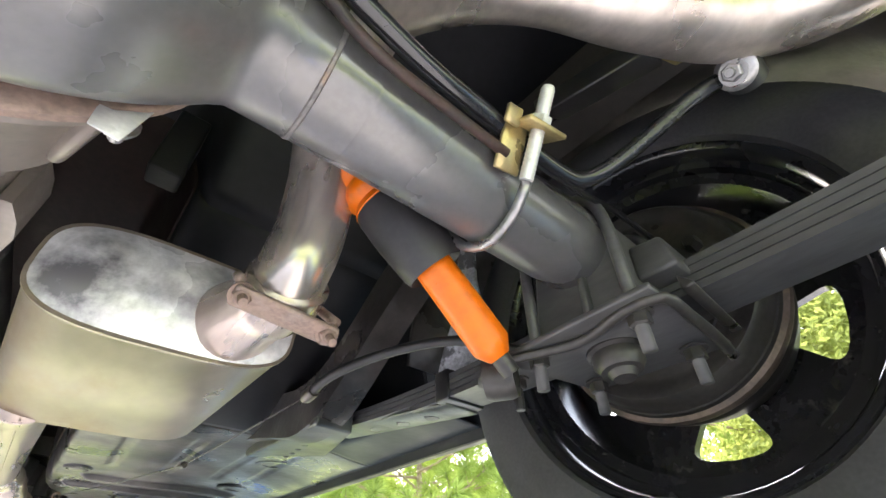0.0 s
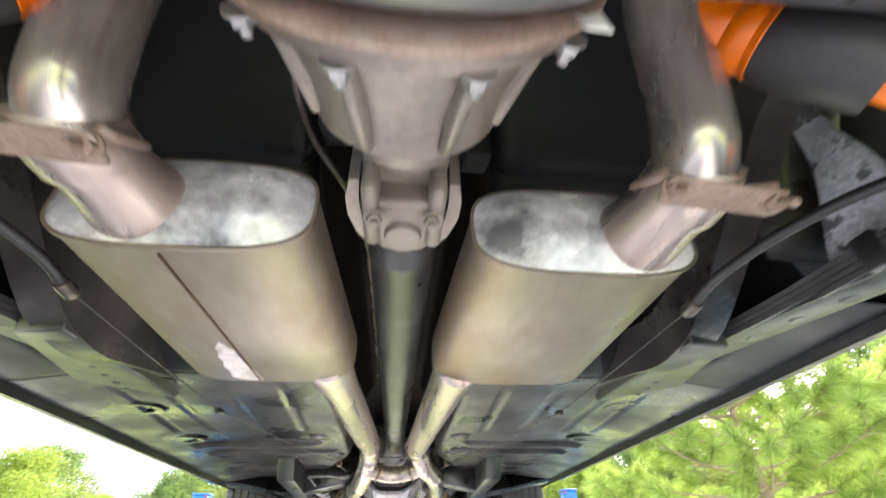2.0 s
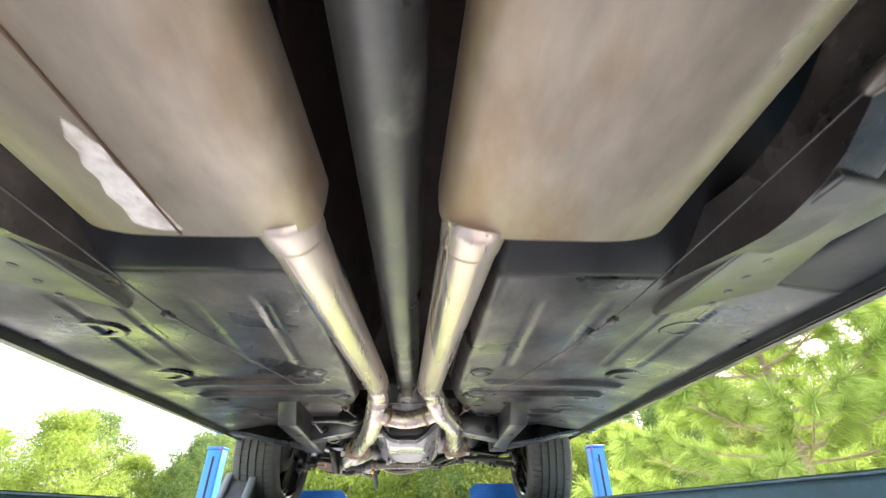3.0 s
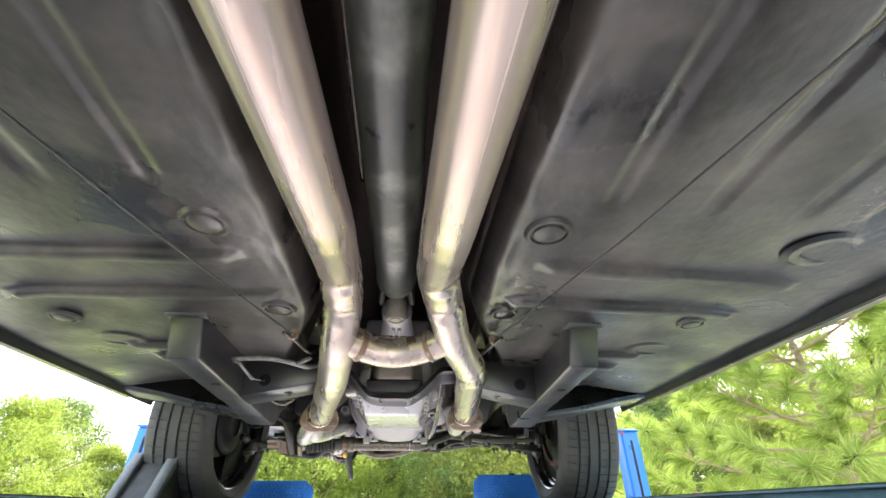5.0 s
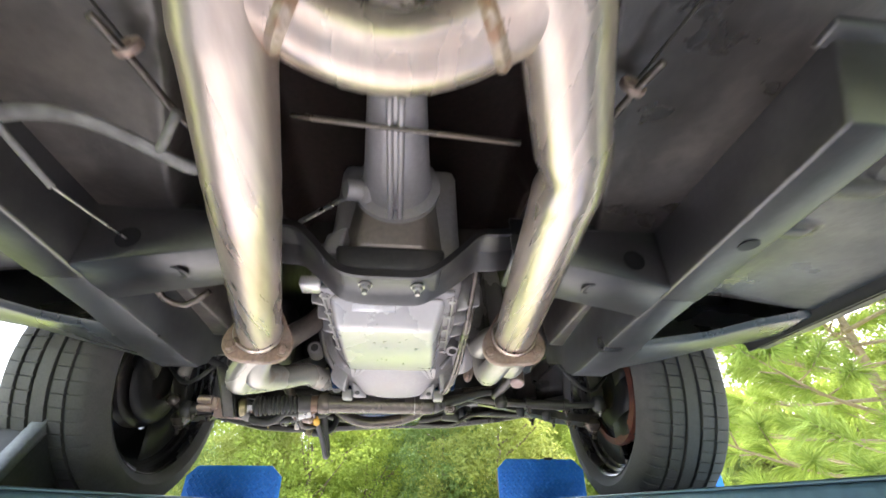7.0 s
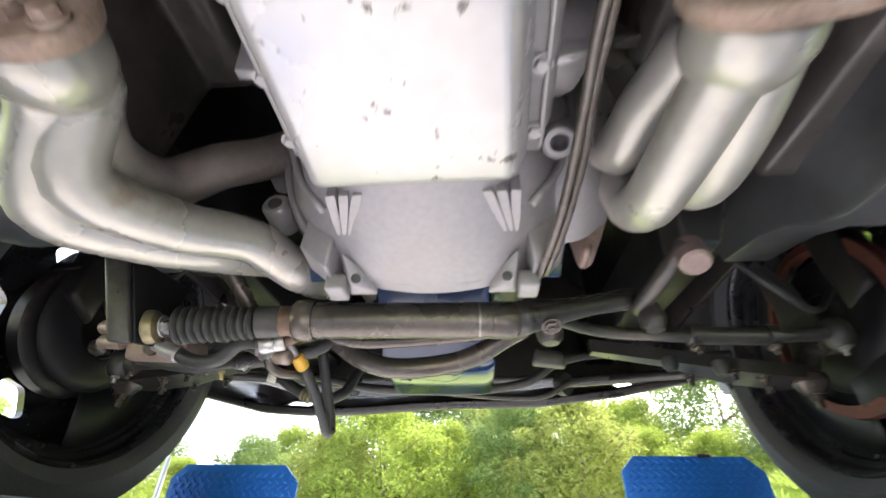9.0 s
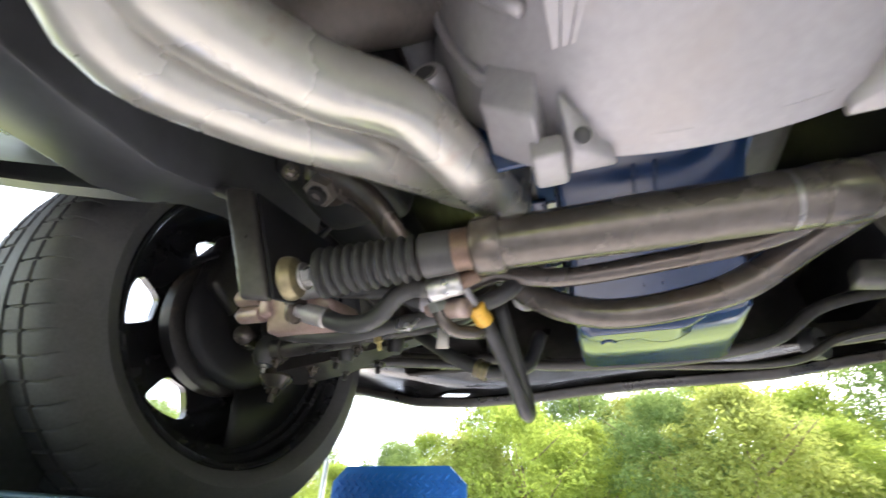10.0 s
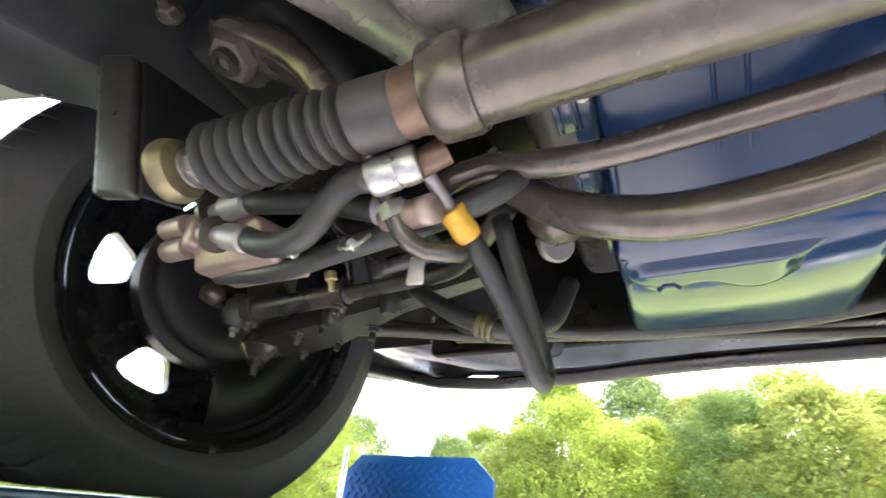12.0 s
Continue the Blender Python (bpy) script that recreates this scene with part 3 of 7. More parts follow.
for sd in (-1, 1):
    # rocker panels with the pinch weld
    sec = [(0.735, 2.018), (0.7385, 2.006), (0.7425, 2.006), (0.746, 2.018), (0.79, 2.032), (0.845, 2.07), (0.86, 2.15), (0.85, 2.28), (0.72, 2.28), (0.70, 2.05)]
    b = loft([[(sd * x, y, z) for x, z in sec] for y in (0.46, 1.2, 1.9, 2.46)])
    part("rocker_panel", b, DEEPBLACK, car, "black rocker panel with a pinch-weld seam")
    # front rails and torque boxes
    ri = 0.339 if sd > 0 else 0.350
    ro = ri + 0.058
    b = hexa([(sd * ri, 1.842, 1.966), (sd * ro, 1.842, 1.966), (sd * (ro + 0.004), 2.13, 1.956), (sd * (ri + 0.007), 2.13, 1.956),
              (sd * (ri + 0.004), 1.815, 2.05), (sd * (ro + 0.006), 1.815, 2.05), (sd * (ro + 0.006), 2.13, 2.05), (sd * (ri + 0.007), 2.13, 2.05)], 0.004)
    rail = part("frame_rail", b, FRAME, car, "black boxed frame rail")
    b = hexa([(sd * (ri - 0.005), 1.808, 2.037), (sd * (ro + 0.010), 1.808, 2.035), (sd * (ro + 0.010), 1.830, 2.035), (sd * (ri - 0.005), 1.830, 2.037),
              (sd * (ri - 0.005), 1.804, 2.048), (sd * (ro + 0.010), 1.804, 2.048), (sd * (ro + 0.010), 1.83, 2.048), (sd * (ri - 0.005), 1.83, 2.048)], 0.003)
    part("end_flange", b, FRAME, rail)
    secs = []
    for y, x0, x1, z in ((2.129, ri + 0.007, ro + 0.004, 1.9565), (2.23, ri + 0.010, ro + 0.012, 1.957), (2.34, ri + 0.018, ro + 0.030, 1.958), (2.46, ri + 0.028, ro + 0.045, 1.959), (2.53, ri + 0.034, ro + 0.052, 1.966), (2.575, ri + 0.040, ro + 0.056, 1.985), (2.61, ri + 0.045, ro + 0.058, 2.010), (2.66, ri + 0.05, ro + 0.062, 2.032), (2.76, ri + 0.065, ro + 0.075, 2.06)):
        secs.append([(sd * x0, y, z + 0.006), (sd * (x0 + 0.002), y, z + 0.0015), (sd * (x0 + 0.006), y, z), (sd * (x1 - 0.006), y, z), (sd * (x1 - 0.002), y, z + 0.0015), (sd * x1, y, z + 0.006), (sd * x1, y, z + 0.15), (sd * x0, y, z + 0.15)])
    part("rail_extension", loft(secs), SMOOTH, rail)
    part("seam_lip", loft([[(sd * (ri + 0.016), y, 1.9585), (sd * (ro + 0.030), y, 1.9585), (sd * (ro + 0.030), y, 1.9615), (sd * (ri + 0.016), y, 1.9615)] for y in (2.333, 2.340)]), FRAME, rail)
    part("drain_hole", lathe([(0, 0), (0.0105, 0), (0.0105, -0.0008), (0, -0.0008)], pose(sd * 0.374, 1.998, 1.9603), 20), DEEPBLACK, rail)
    # bracket from the rail to the gearbox crossmember: a channel with a wide lower flange
    b = hexa([(sd * 0.15, 2.100, 1.998), (sd * (ri + 0.012), 2.098, 1.9575), (sd * (ri + 0.012), 2.190, 1.9575), (sd * 0.15, 2.178, 1.992),
              (sd * 0.15, 2.100, 2.003), (sd * (ri + 0.012), 2.098, 1.9625), (sd * (ri + 0.012), 2.190, 1.9625), (sd * 0.15, 2.178, 1.997)], 0.002, 1)
    b = hexa([(sd * 0.15, 2.100, 2.000), (sd * (ri + 0.012), 2.098, 1.960), (sd * (ri + 0.012), 2.103, 1.960), (sd * 0.15, 2.105, 2.000),
              (sd * 0.15, 2.100, 2.055), (sd * (ri + 0.012), 2.098, 2.045), (sd * (ri + 0.012), 2.103, 2.045), (sd * 0.15, 2.105, 2.055)], 0.0015, 1, b)
    bracket = part("crossmember_bracket", b, FRAME, rail)
    part("bracket_hole", lathe([(0, 0), (0.009, 0), (0.012, -0.002), (0.014, 0.0), (0, 0.001)], along((sd * 0.262, 2.138, 1.9745), (sd * 0.250, 2.138, 2.03)), 20), RUBBER, bracket)
    part("round_hole", lathe([(0, 0), (0.013, 0), (0.014, 0.001), (0, 0.001)], along((sd * 0.307, 2.0985, 1.996), (sd * 0.307, 2.0, 1.996)), 20), DEEPBLACK, bracket)
    # torque box: a smooth curved panel from the rail out to the rocker
    secs = []
    for x, y0, y1, z0, z1 in ((ro - 0.004, 2.325, 2.53, 1.961, 1.968), (ro + 0.06, 2.335, 2.525, 1.969, 1.976), (0.56, 2.335, 2.50, 1.985, 1.992), (0.65, 2.31, 2.47, 2.003, 2.010), (0.738, 2.285, 2.44, 2.015, 2.018)):
        secs.append([(sd * x, y0, z0 + 0.012), (sd * x, y0 + 0.004, z0 + 0.003), (sd * x, y0 + 0.012, z0), (sd * x, (y0 + y1) / 2, (z0 + z1) / 2 - 0.006), (sd * x, y1 - 0.01, z1), (sd * x, y1, z1 + 0.02), (sd * x, y1 + 0.04, z1 + 0.14), (sd * x, y0 + 0.05, z0 + 0.05)])
    part("torque_box", loft(secs, deg=60), SMOOTH, car)
    # splash panel from the rail to the outer body, in front of the torque box
    secs = []
    for x, y, z, up in ((ro + 0.045, 2.585, 1.992, 0.10), (ro + 0.10, 2.572, 2.000, 0.10), (0.58, 2.553, 2.012, 0.11), (0.68, 2.540, 2.040, 0.11), (0.80, 2.530, 2.075, 0.12), (0.862, 2.528, 2.10, 0.12)):
        secs.append([(sd * x, y - 0.014, z), (sd * x, y, z - 0.002), (sd * x, y + 0.004, z + 0.002), (sd * x, y + 0.003, z + up), (sd * x, y - 0.001, z + up), (sd * x, y - 0.002, z + 0.006), (sd * x, y - 0.014, z + 0.004)])
    part("splash_panel", loft(secs, deg=50), SMOOTH, car, "smooth black splash panel behind the front wheel")
    # rear rails
    line = [(0.47, 1.10, 2.085), (0.467, 0.98, 2.07), (0.464, 0.86, 2.045), (0.461, 0.76, 2.024), (0.459, 0.70, 2.024), (0.457, 0.64, 2.036), (0.457, 0.57, 2.080), (0.457, 0.50, 2.130), (0.459, 0.44, 2.172), (0.46, 0.34, 2.23), (0.46, 0.10, 2.25), (0.46, -0.6, 2.20)]
    secs = []
    for q in rounded(line, 0.06):
        secs.append([(sd * (q.x - 0.026), q.y, q.z - 0.032), (sd * (q.x + 0.026), q.y, q.z - 0.032), (sd * (q.x + 0.03), q.y, q.z + 0.05), (sd * (q.x - 0.03), q.y, q.z + 0.05)])
    rr = part("rear_rail", loft(secs), UNDERCOAT, car, "black kicked-up rear frame rail")
    b = hexa([(sd * 0.433, 0.655, 1.987), (sd * 0.508, 0.672, 1.990), (sd * 0.612, 0.965, 2.027), (sd * 0.476, 1.09, 2.029), (sd * 0.434, 0.65, 2.03), (sd * 0.50, 0.66, 2.04), (sd * 0.625, 0.97, 2.06), (sd * 0.47, 1.10, 2.06)], 0.005, 3)
    foot = part("rail_foot", b, FRAME, rr, "wide front end of the rear rail")
    part("drain_hole", lathe([(0, 0), (0.011, 0), (0.012, -0.0012), (0, -0.0014)], pose(sd * 0.462, 0.722, 1.9950) @ Matrix.Diagonal((1.0, 1.5, 1, 1)), 20), RUBBER, foot)
    part("drain_hole", lathe([(0, 0), (0.007, 0), (0.008, -0.0012), (0, -0.0014)], pose(sd * 0.478, 0.778, 2.0015), 16), RUBBER, foot)
    for y in (0.84, 0.90, 0.96, 1.02):
        part("spot_weld", lathe([(0, -0.001), (0.005, -0.0012), (0.007, 0.001), (0, 0.001)], pose(sd * (0.466 + (y - 0.67) * 0.22), y, 1.9870 + (y - 0.655) * 0.104), 12), FRAME, foot)
    # wheel houses
    for yc in (0.17, 2.95):
        b = bmesh.new()
        prev = None
        for k in range(19):
            a = math.pi * k / 18
            ring = [b.verts.new((sd * x, yc + 0.40 * math.cos(a), 2.09 + 0.36 * math.sin(a))) for x in (0.55, 0.87)]
            if prev:
                b.faces.new((prev[0], prev[1], ring[1], ring[0]))
            prev = ring
        r = bmesh.ops.extrude_face_region(b, geom=b.faces[:])
        for v in [v for v in r["geom"] if isinstance(v, bmesh.types.BMVert)]:
            v.co += Vector((0, (v.co.y - yc) * 0.03, (v.co.z - 2.09) * 0.03 + 0.004))
        bmesh.ops.recalc_face_normals(b, faces=b.faces)
        part("wheel_house", b, UNDERCOAT, car)
        part("inner_panel", box(min(sd * 0.54, sd * 0.55), max(sd * 0.54, sd * 0.55), yc - 0.42, yc + 0.42, 2.16 if yc > 1 else 2.36, 2.5, 0.002), UNDERCOAT, car)
    # body sides with the wheel arches
    out = [(-1.0, 2.16)]
    for yc in (0.17, 2.95):
        out += [(yc - 0.385 * math.cos(math.pi * k / 16), 2.05 + 0.385 * math.sin(math.pi * k / 16)) for k in range(17)]
        out += [(yc + 0.40, 2.05)]
    out += [(3.70, 2.12), (3.76, 2.3), (3.74, 2.62), (2.5, 2.68), (0.3, 2.70), (-1.0, 2.66), (-1.05, 2.4)]
    b = bmesh.new()
    f = b.faces.new([b.verts.new((sd * 0.862, y, z)) for y, z in out])
    r = bmesh.ops.extrude_face_region(b, geom=[f])
    bmesh.ops.translate(b, verts=[v for v in r["geom"] if isinstance(v, bmesh.types.BMVert)], vec=(sd * 0.02, 0, 0))
    bmesh.ops.recalc_face_normals(b, faces=b.faces)
    part("body_side", b, UNDERCOAT, car, smooth=False)
part("trunk_lid", box(-0.86, 0.86, -1.02, 0.1, 2.66, 2.68, 0.006), UNDERCOAT, car)
part("tail_panel", box(-0.86, 0.86, -1.02, -0.99, 2.16, 2.66, 0.006), UNDERCOAT, car)
part("trunk_floor", box(-0.40, 0.40, -0.98, -0.60, 2.20, 2.22, 0.004), UNDERCOAT, car)
part("hood", box(-0.855, 0.855, 2.5, 3.74, 2.65, 2.67, 0.006), UNDERCOAT, car)
b = loft([[(sx * w, y, z) for sx in (-1, 1) for _ in (0,)] + [(w - 0.02, y, z + 0.02), (-w + 0.02, y, z + 0.02)] for y, z, w in ((0.1, 2.68, 0.8), (0.5, 2.98, 0.62), (1.1, 3.06, 0.62), (1.7, 3.02, 0.62), (2.45, 2.66, 0.8))])
part("cabin_roof", b, UNDERCOAT, car)
part("firewall", box(-0.74, 0.74, 2.52, 2.54, 2.25, 2.72, 0.004), UNDERCOAT, car)


# wheels
def wheel(x, y, sd, rear, steer, k, zc):
    w = part("wheel", box(x - 0.02, x + 0.02, y - 0.03, y + 0.03, 2.02, 2.08, 0.01), RIM, car, "gloss black five-window road wheel")
    m = Matrix.Translation((x, y, zc)) @ Matrix.Rotation(radians(steer), 4, "Z") @ Matrix.Rotation(radians(90 * sd), 4, "Y") @ Matrix.Scale(k, 4)
    rs = 1.0 if rear else 1.05
    prof = [(-0.086, 0.214 * rs), (-0.098, 0.220 * rs), (-0.108, 0.242 * (rs + 1) / 2), (-0.105, 0.266), (-0.096, 0.287), (-0.083, 0.299)]
    for g in (-0.053, -0.018, 0.018, 0.053):
        prof += [(g - 0.0045, 0.3035 - abs(g) * 0.03), (g - 0.0035, 0.296), (g + 0.0035, 0.296), (g + 0.0045, 0.3035 - abs(g) * 0.03)]
    prof += [(-h, r) for h, r in prof[5::-1]]
    b = bmesh.new()
    rings = []
    n = 70
    for q_ in range(n):
        for u in (0.0, 0.40, 0.43, 0.47):
            a = 2 * math.pi * (q_ + u * 2.1) / n
            cut = 0.003 if u in (0.43, 0.47) else 0
            ring = []
            for i, (h, r) in enumerate(prof):
                c = cut if (0.02 < abs(h) < 0.09 and r > 0.294) else 0
                sk = a + (0.03 if h > 0 else -0.03) * (abs(h) / 0.09)
                ring.append(b.verts.new(((r - c) * math.cos(sk), (r - c) * math.sin(sk), h)))
            rings.append(ring)
    for i in range(len(rings)):
        c, d = rings[i], rings[(i + 1) % len(rings)]
        for p_ in range(len(prof) - 1):
            b.faces.new((c[p_], d[p_], d[p_ + 1], c[p_ + 1]))
    bmesh.ops.recalc_face_normals(b, faces=b.faces)
    sharp(b, 38)
    b.transform(m)
    for v in b.verts:
        v.co.z = max(v.co.z, S + 0.001)
    part("tyre", b, TYRE, w, "worn black radial tyre with a grooved tread")
    lip = [(0.218, -0.088), (0.214, -0.093), (0.208, -0.090), (0.205, -0.084), (0.203, -0.066), (0.196, -0.062), (0.194, -0.05), (0.182, -0.044), (0.177, 0.02), (0.180, 0.052), (0.193, 0.062), (0.198, 0.08), (0.206, 0.092), (0.212, 0.088),
           (0.206, 0.07), (0.2, 0.05), (0.188, 0.02), (0.190, -0.035), (0.208, -0.06)]
    b = lathe([(r * rs, h) for r, h in lip], m, 64, close=True)
    part("rim", b, RIM, w, "gloss black wheel rim")
    b = bmesh.new()
    dish = lambda r: (0.034 if rear else 0.040) - 0.018 * smooth_step(0.07, 0.17, r)
    point = lambda r, a: b.verts.new((r * math.cos(a), r * math.sin(a), dish(r)))
    for s_ in range(5):
        ac = radians((-34 if rear else -22.5) + 72 * s_ + (36 if rear else 0))
        win, out = [], []
        for i in range(32):
            q = 2 * math.pi * (i + 0.0) / 32
            cu, sv = math.cos(q), math.sin(q)
            u, v = math.copysign(abs(cu) ** 0.45, cu), math.copysign(abs(sv) ** 0.45, sv)
            win.append(point((0.133 if rear else 0.131) + 0.026 * v, ac + radians((14.5 if rear else 13.5) + 2.5 * v) * u))
            mx = max(abs(cu), abs(sv))
            u, v = cu / mx, sv / mx
            out.append(point(0.10 + ((0.082 if rear else 0.090) if v > 0 else 0.068) * v, ac + radians(36) * u))
        for i in range(32):
            j = (i + 1) % 32
            b.faces.new((win[i], win[j], out[j], out[i]))
    bmesh.ops.remove_doubles(b, verts=b.verts[:], dist=0.0006)
    r = bmesh.ops.extrude_face_region(b, geom=b.faces[:])
    bmesh.ops.translate(b, verts=[v for v in r["geom"] if isinstance(v, bmesh.types.BMVert)], vec=(0, 0, 0.014))
    b = lathe([(0, 0.030), (0.05, 0.030), (0.055, 0.036), (0.055, 0.10), (0, 0.10)], None, 32, b)
    bmesh.ops.recalc_face_normals(b, faces=b.faces)
    sharp(b, 50)
    b.transform(m)
    part("wheel_disc", b, RIM, w)
    if rear:
        b = lathe([(0, -0.10), (0.05, -0.10), (0.055, -0.088), (0.105, -0.082), (0.128, -0.078), (0.133, -0.07), (0.133, -0.062), (0.127, -0.06), (0.127, -0.045), (0.131, -0.04), (0.131, -0.034), (0.122, -0.03), (0.118, 0.02), (0.0, 0.04)], m, 56)
        part("brake_drum", b, DRUM, w, "rusty cast-iron brake drum")
        part("drum_lip", lathe([(0.129, -0.075), (0.135, -0.073), (0.1365, -0.067), (0.135, -0.060), (0.129, -0.058)], m, 56, close=True), LIPRUST, w)
        part("backing_plate", lathe([(0.04, -0.104), (0.085, -0.102), (0.096, -0.098), (0.103, -0.099), (0.110, -0.104), (0.117, -0.104), (0.122, -0.098), (0.124, -0.088), (0.127, -0.081), (0.124, -0.079), (0.06, -0.088)], m, 64, close=True), GREASY, w, "black pressed brake backing plate")
        for r_, a_ in ((0.075, 195), (0.082, 250), (0.078, 310)):
            b = lathe([(0, -0.118), (0.007, -0.118), (0.009, -0.112), (0.009, -0.10), (0, -0.10)], None, 6)
            b.transform(m @ Matrix.Translation((r_ * math.cos(radians(a_)), r_ * math.sin(radians(a_)), 0)))
            part("backing_bolt", b, FRAME, w)
    else:
        b = lathe([(0.0, -0.055), (0.07, -0.055), (0.075, -0.03), (0.114, -0.03), (0.119, -0.026), (0.119, -0.004), (0.114, 0.0), (0.075, 0.0), (0.07, 0.04), (0, 0.04)], m, 56)
        part("brake_disc", b, DRUM, w)
        b = lathe([(0.05, -0.065), (0.09, -0.062), (0.108, -0.055), (0.111, -0.05), (0.09, -0.056), (0.05, -0.06)], m, 48, close=True)
        part("dust_shield", b, DEEPBLACK, w)
        b = hexa([(0.070, -0.105, -0.062), (0.132, -0.075, -0.062), (0.142, 0.02, -0.062), (0.075, 0.02, -0.062), (0.070, -0.105, 0.012), (0.128, -0.075, 0.012), (0.138, 0.02, 0.012), (0.075, 0.02, 0.012)], 0.012, 3)
        b.transform(m)
        part("brake_caliper", b, DEEPBLACK, w, "grimy black brake caliper")
        if sd > 0:
            b = lathe([(0.128, -0.062), (0.146, -0.058), (0.149, -0.05), (0.146, -0.036), (0.128, -0.036)], m, 56, close=True)
            part("rusted_ring", b, BRICK, w, "red-brown rusted brake ring")
        b = bmesh.new()
        ring = [[b.verts.new((r * math.cos(a), r * math.sin(a), h)) for r, h in ((0.10, -0.052), (0.150, -0.050), (0.208, -0.046))] for a in (radians(4 + 166 * k / 24) for k in range(25))]
        for p_, q_ in zip(ring, ring[1:]):
            for e_ in (0, 1):
                b.faces.new((p_[e_], p_[e_ + 1], q_[e_ + 1], q_[e_]))
        r = bmesh.ops.extrude_face_region(b, geom=b.faces[:])
        bmesh.ops.translate(b, verts=[v for v in r["geom"] if isinstance(v, bmesh.types.BMVert)], vec=(0, 0, 0.002))
        bmesh.ops.recalc_face_normals(b, faces=b.faces)
        b.transform(m)
        part("splash_shield", b, DEEPBLACK, w, "black pressed splash shield")
    return w


wheel(0.713, 0.179, 1, True, 0, 1.045, 2.059)
wheel(-0.713, 0.179, -1, True, 0, 1.045, 2.059)
wheel(0.703, 2.925, 1, False, -1, 1.02, 2.032)
wheel(-0.708, 2.917, -1, False, -4, 1.02, 2.032)


# ---- rear axle ----
AY, AZ = 0.17, 2.043
WELDG = mat("rough_axle_weld", (0.17, 0.155, 0.15), 0.45, metal=0.4, vary=0.5, scale=40, fine=220, bump=1.0, stain=(0.26, 0.17, 0.12), stain_at=(0.5, 0.62), stain_scale=26, dist=0.004)
secs = []
for x in span(-0.2, 0.2, 56):
    e = 0.1205 * math.sqrt(max(0.0, 1 - (x / 0.131) ** 2))
    h = (e ** 4 + 0.0432 ** 4) ** 0.25
    u = smooth_step(0.165, 0.085, abs(x))
    back, front, p = 0.0435 + 0.0185 * u, 0.0435 - 0.0125 * u, 2 + 1.6 * u
    ring = []
    for k in range(48):
        a = 2 * math.pi * k / 48
        ca, sa = math.cos(a), math.sin(a)
        ring.append((x, AY + (front if ca > 0 else back) * math.copysign(abs(ca) ** (2 / p), ca), AZ + h * math.copysign(abs(sa) ** (2 / p), sa)))
    secs.append(ring)
dif = part("differential", loft(secs, deg=60), SATIN, car, "satin grey banjo differential housing")
ell = Matrix.Translation((0, AY, AZ)) @ Matrix.Rotation(radians(90), 4, "X") @ Matrix.Diagonal((1.02, 0.94, 1, 1))
b = lathe([(0, 0.103), (0.04, 0.102), (0.065, 0.0985), (0.080, 0.0925), (0.088, 0.0855), (0.0905, 0.0825), (0.0925, 0.0815), (0.0975, 0.0808), (0.1000, 0.0785), (0.1002, 0.0755), (0.1015, 0.0735), (0.1060, 0.0722), (0.1088, 0.0690), (0.1095, 0.0640), (0.1090, 0.052), (0.09, 0.03), (0, 0.03)], ell, 72)
part("rear_cover", b, SATIN, dif)
fl = Matrix.Translation((0, AY, AZ)) @ Matrix.Rotation(radians(-90), 4, "X")
b = lathe([(0.08, 0.030), (0.118, 0.031), (0.1205, 0.033), (0.1205, 0.0375), (0.114, 0.040), (0.08, 0.040)], fl, 64, close=True)
part("housing_flange", b, RUST, dif, "rust-stained housing flange")
b = lathe([(0, 0.040), (0.108, 0.040), (0.108, 0.050), (0.092, 0.054), (0.086, 0.066), (0.072, 0.095), (0.067, 0.115), (0.067, 0.123), (0.05, 0.128), (0.04, 0.15), (0.0, 0.15)], fl @ Matrix(((1, 0, 0, 0), (0, 1, 0.28, -0.008), (0, 0, 1, 0), (0, 0, 0, 1))), 48)
carrier = part("carrier", b, CASTIRON, dif, "bare cast carrier nose")
for k in range(8):
    a = 2 * math.pi * (k + 0.5) / 8
    ca, sa = math.cos(a), math.sin(a)
    pt = lambda r, y, w: (r * ca - w * sa, AY + y, AZ - 0.008 - 0.24 * (y - 0.04) + r * sa + w * ca)
    b = hexa([pt(0.070, 0.05, -0.006), pt(0.070, 0.05, 0.006), pt(0.060, 0.12, 0.005), pt(0.060, 0.12, -0.005), pt(0.098, 0.05, -0.005), pt(0.098, 0.05, 0.005), pt(0.071, 0.12, 0.004), pt(0.071, 0.12, -0.004)], 0.002, 1)
    bmesh.ops.recalc_face_normals(b, faces=b.faces)
    part("web", b, CASTIRON, carrier)
for k in range(10):
    a = 2 * math.pi * k / 10
    put_bolt((0.112 * math.cos(a), AY + 0.049, AZ + 0.112 * math.sin(a)), (0, 1, 0), dif, 0.0075, 0.009, 0.006)
for sd in (-1, 1):
    t = part("axle_tube", tube([(sd * 0.19, AY, AZ), (sd * 0.40, AY, AZ), (sd * 0.59, AY, AZ)], lambda u: 0.0425 - 0.0015 * u, 32), SATIN, car, "grey steel axle tube")
    b = lathe([(0.0425, -0.0028), (0.0442, -0.0012), (0.0443, 0.0008), (0.0425, 0.0024)], Matrix.Translation((sd * 0.168, AY, AZ)) @ Matrix.Rotation(radians(90), 4, "Y"), 40)
    part("weld_bead", b, WELDG, t, "rough circular weld")
    b = lathe([(0.044, 0), (0.052, 0.01), (0.058, 0.05), (0.075, 0.052), (0.075, 0.06), (0, 0.06)], Matrix.Translation((sd * 0.55, AY, AZ)) @ Matrix.Rotation(radians(90 * sd), 4, "Y"), 32)
    part("axle_end", b, FRAME, t)

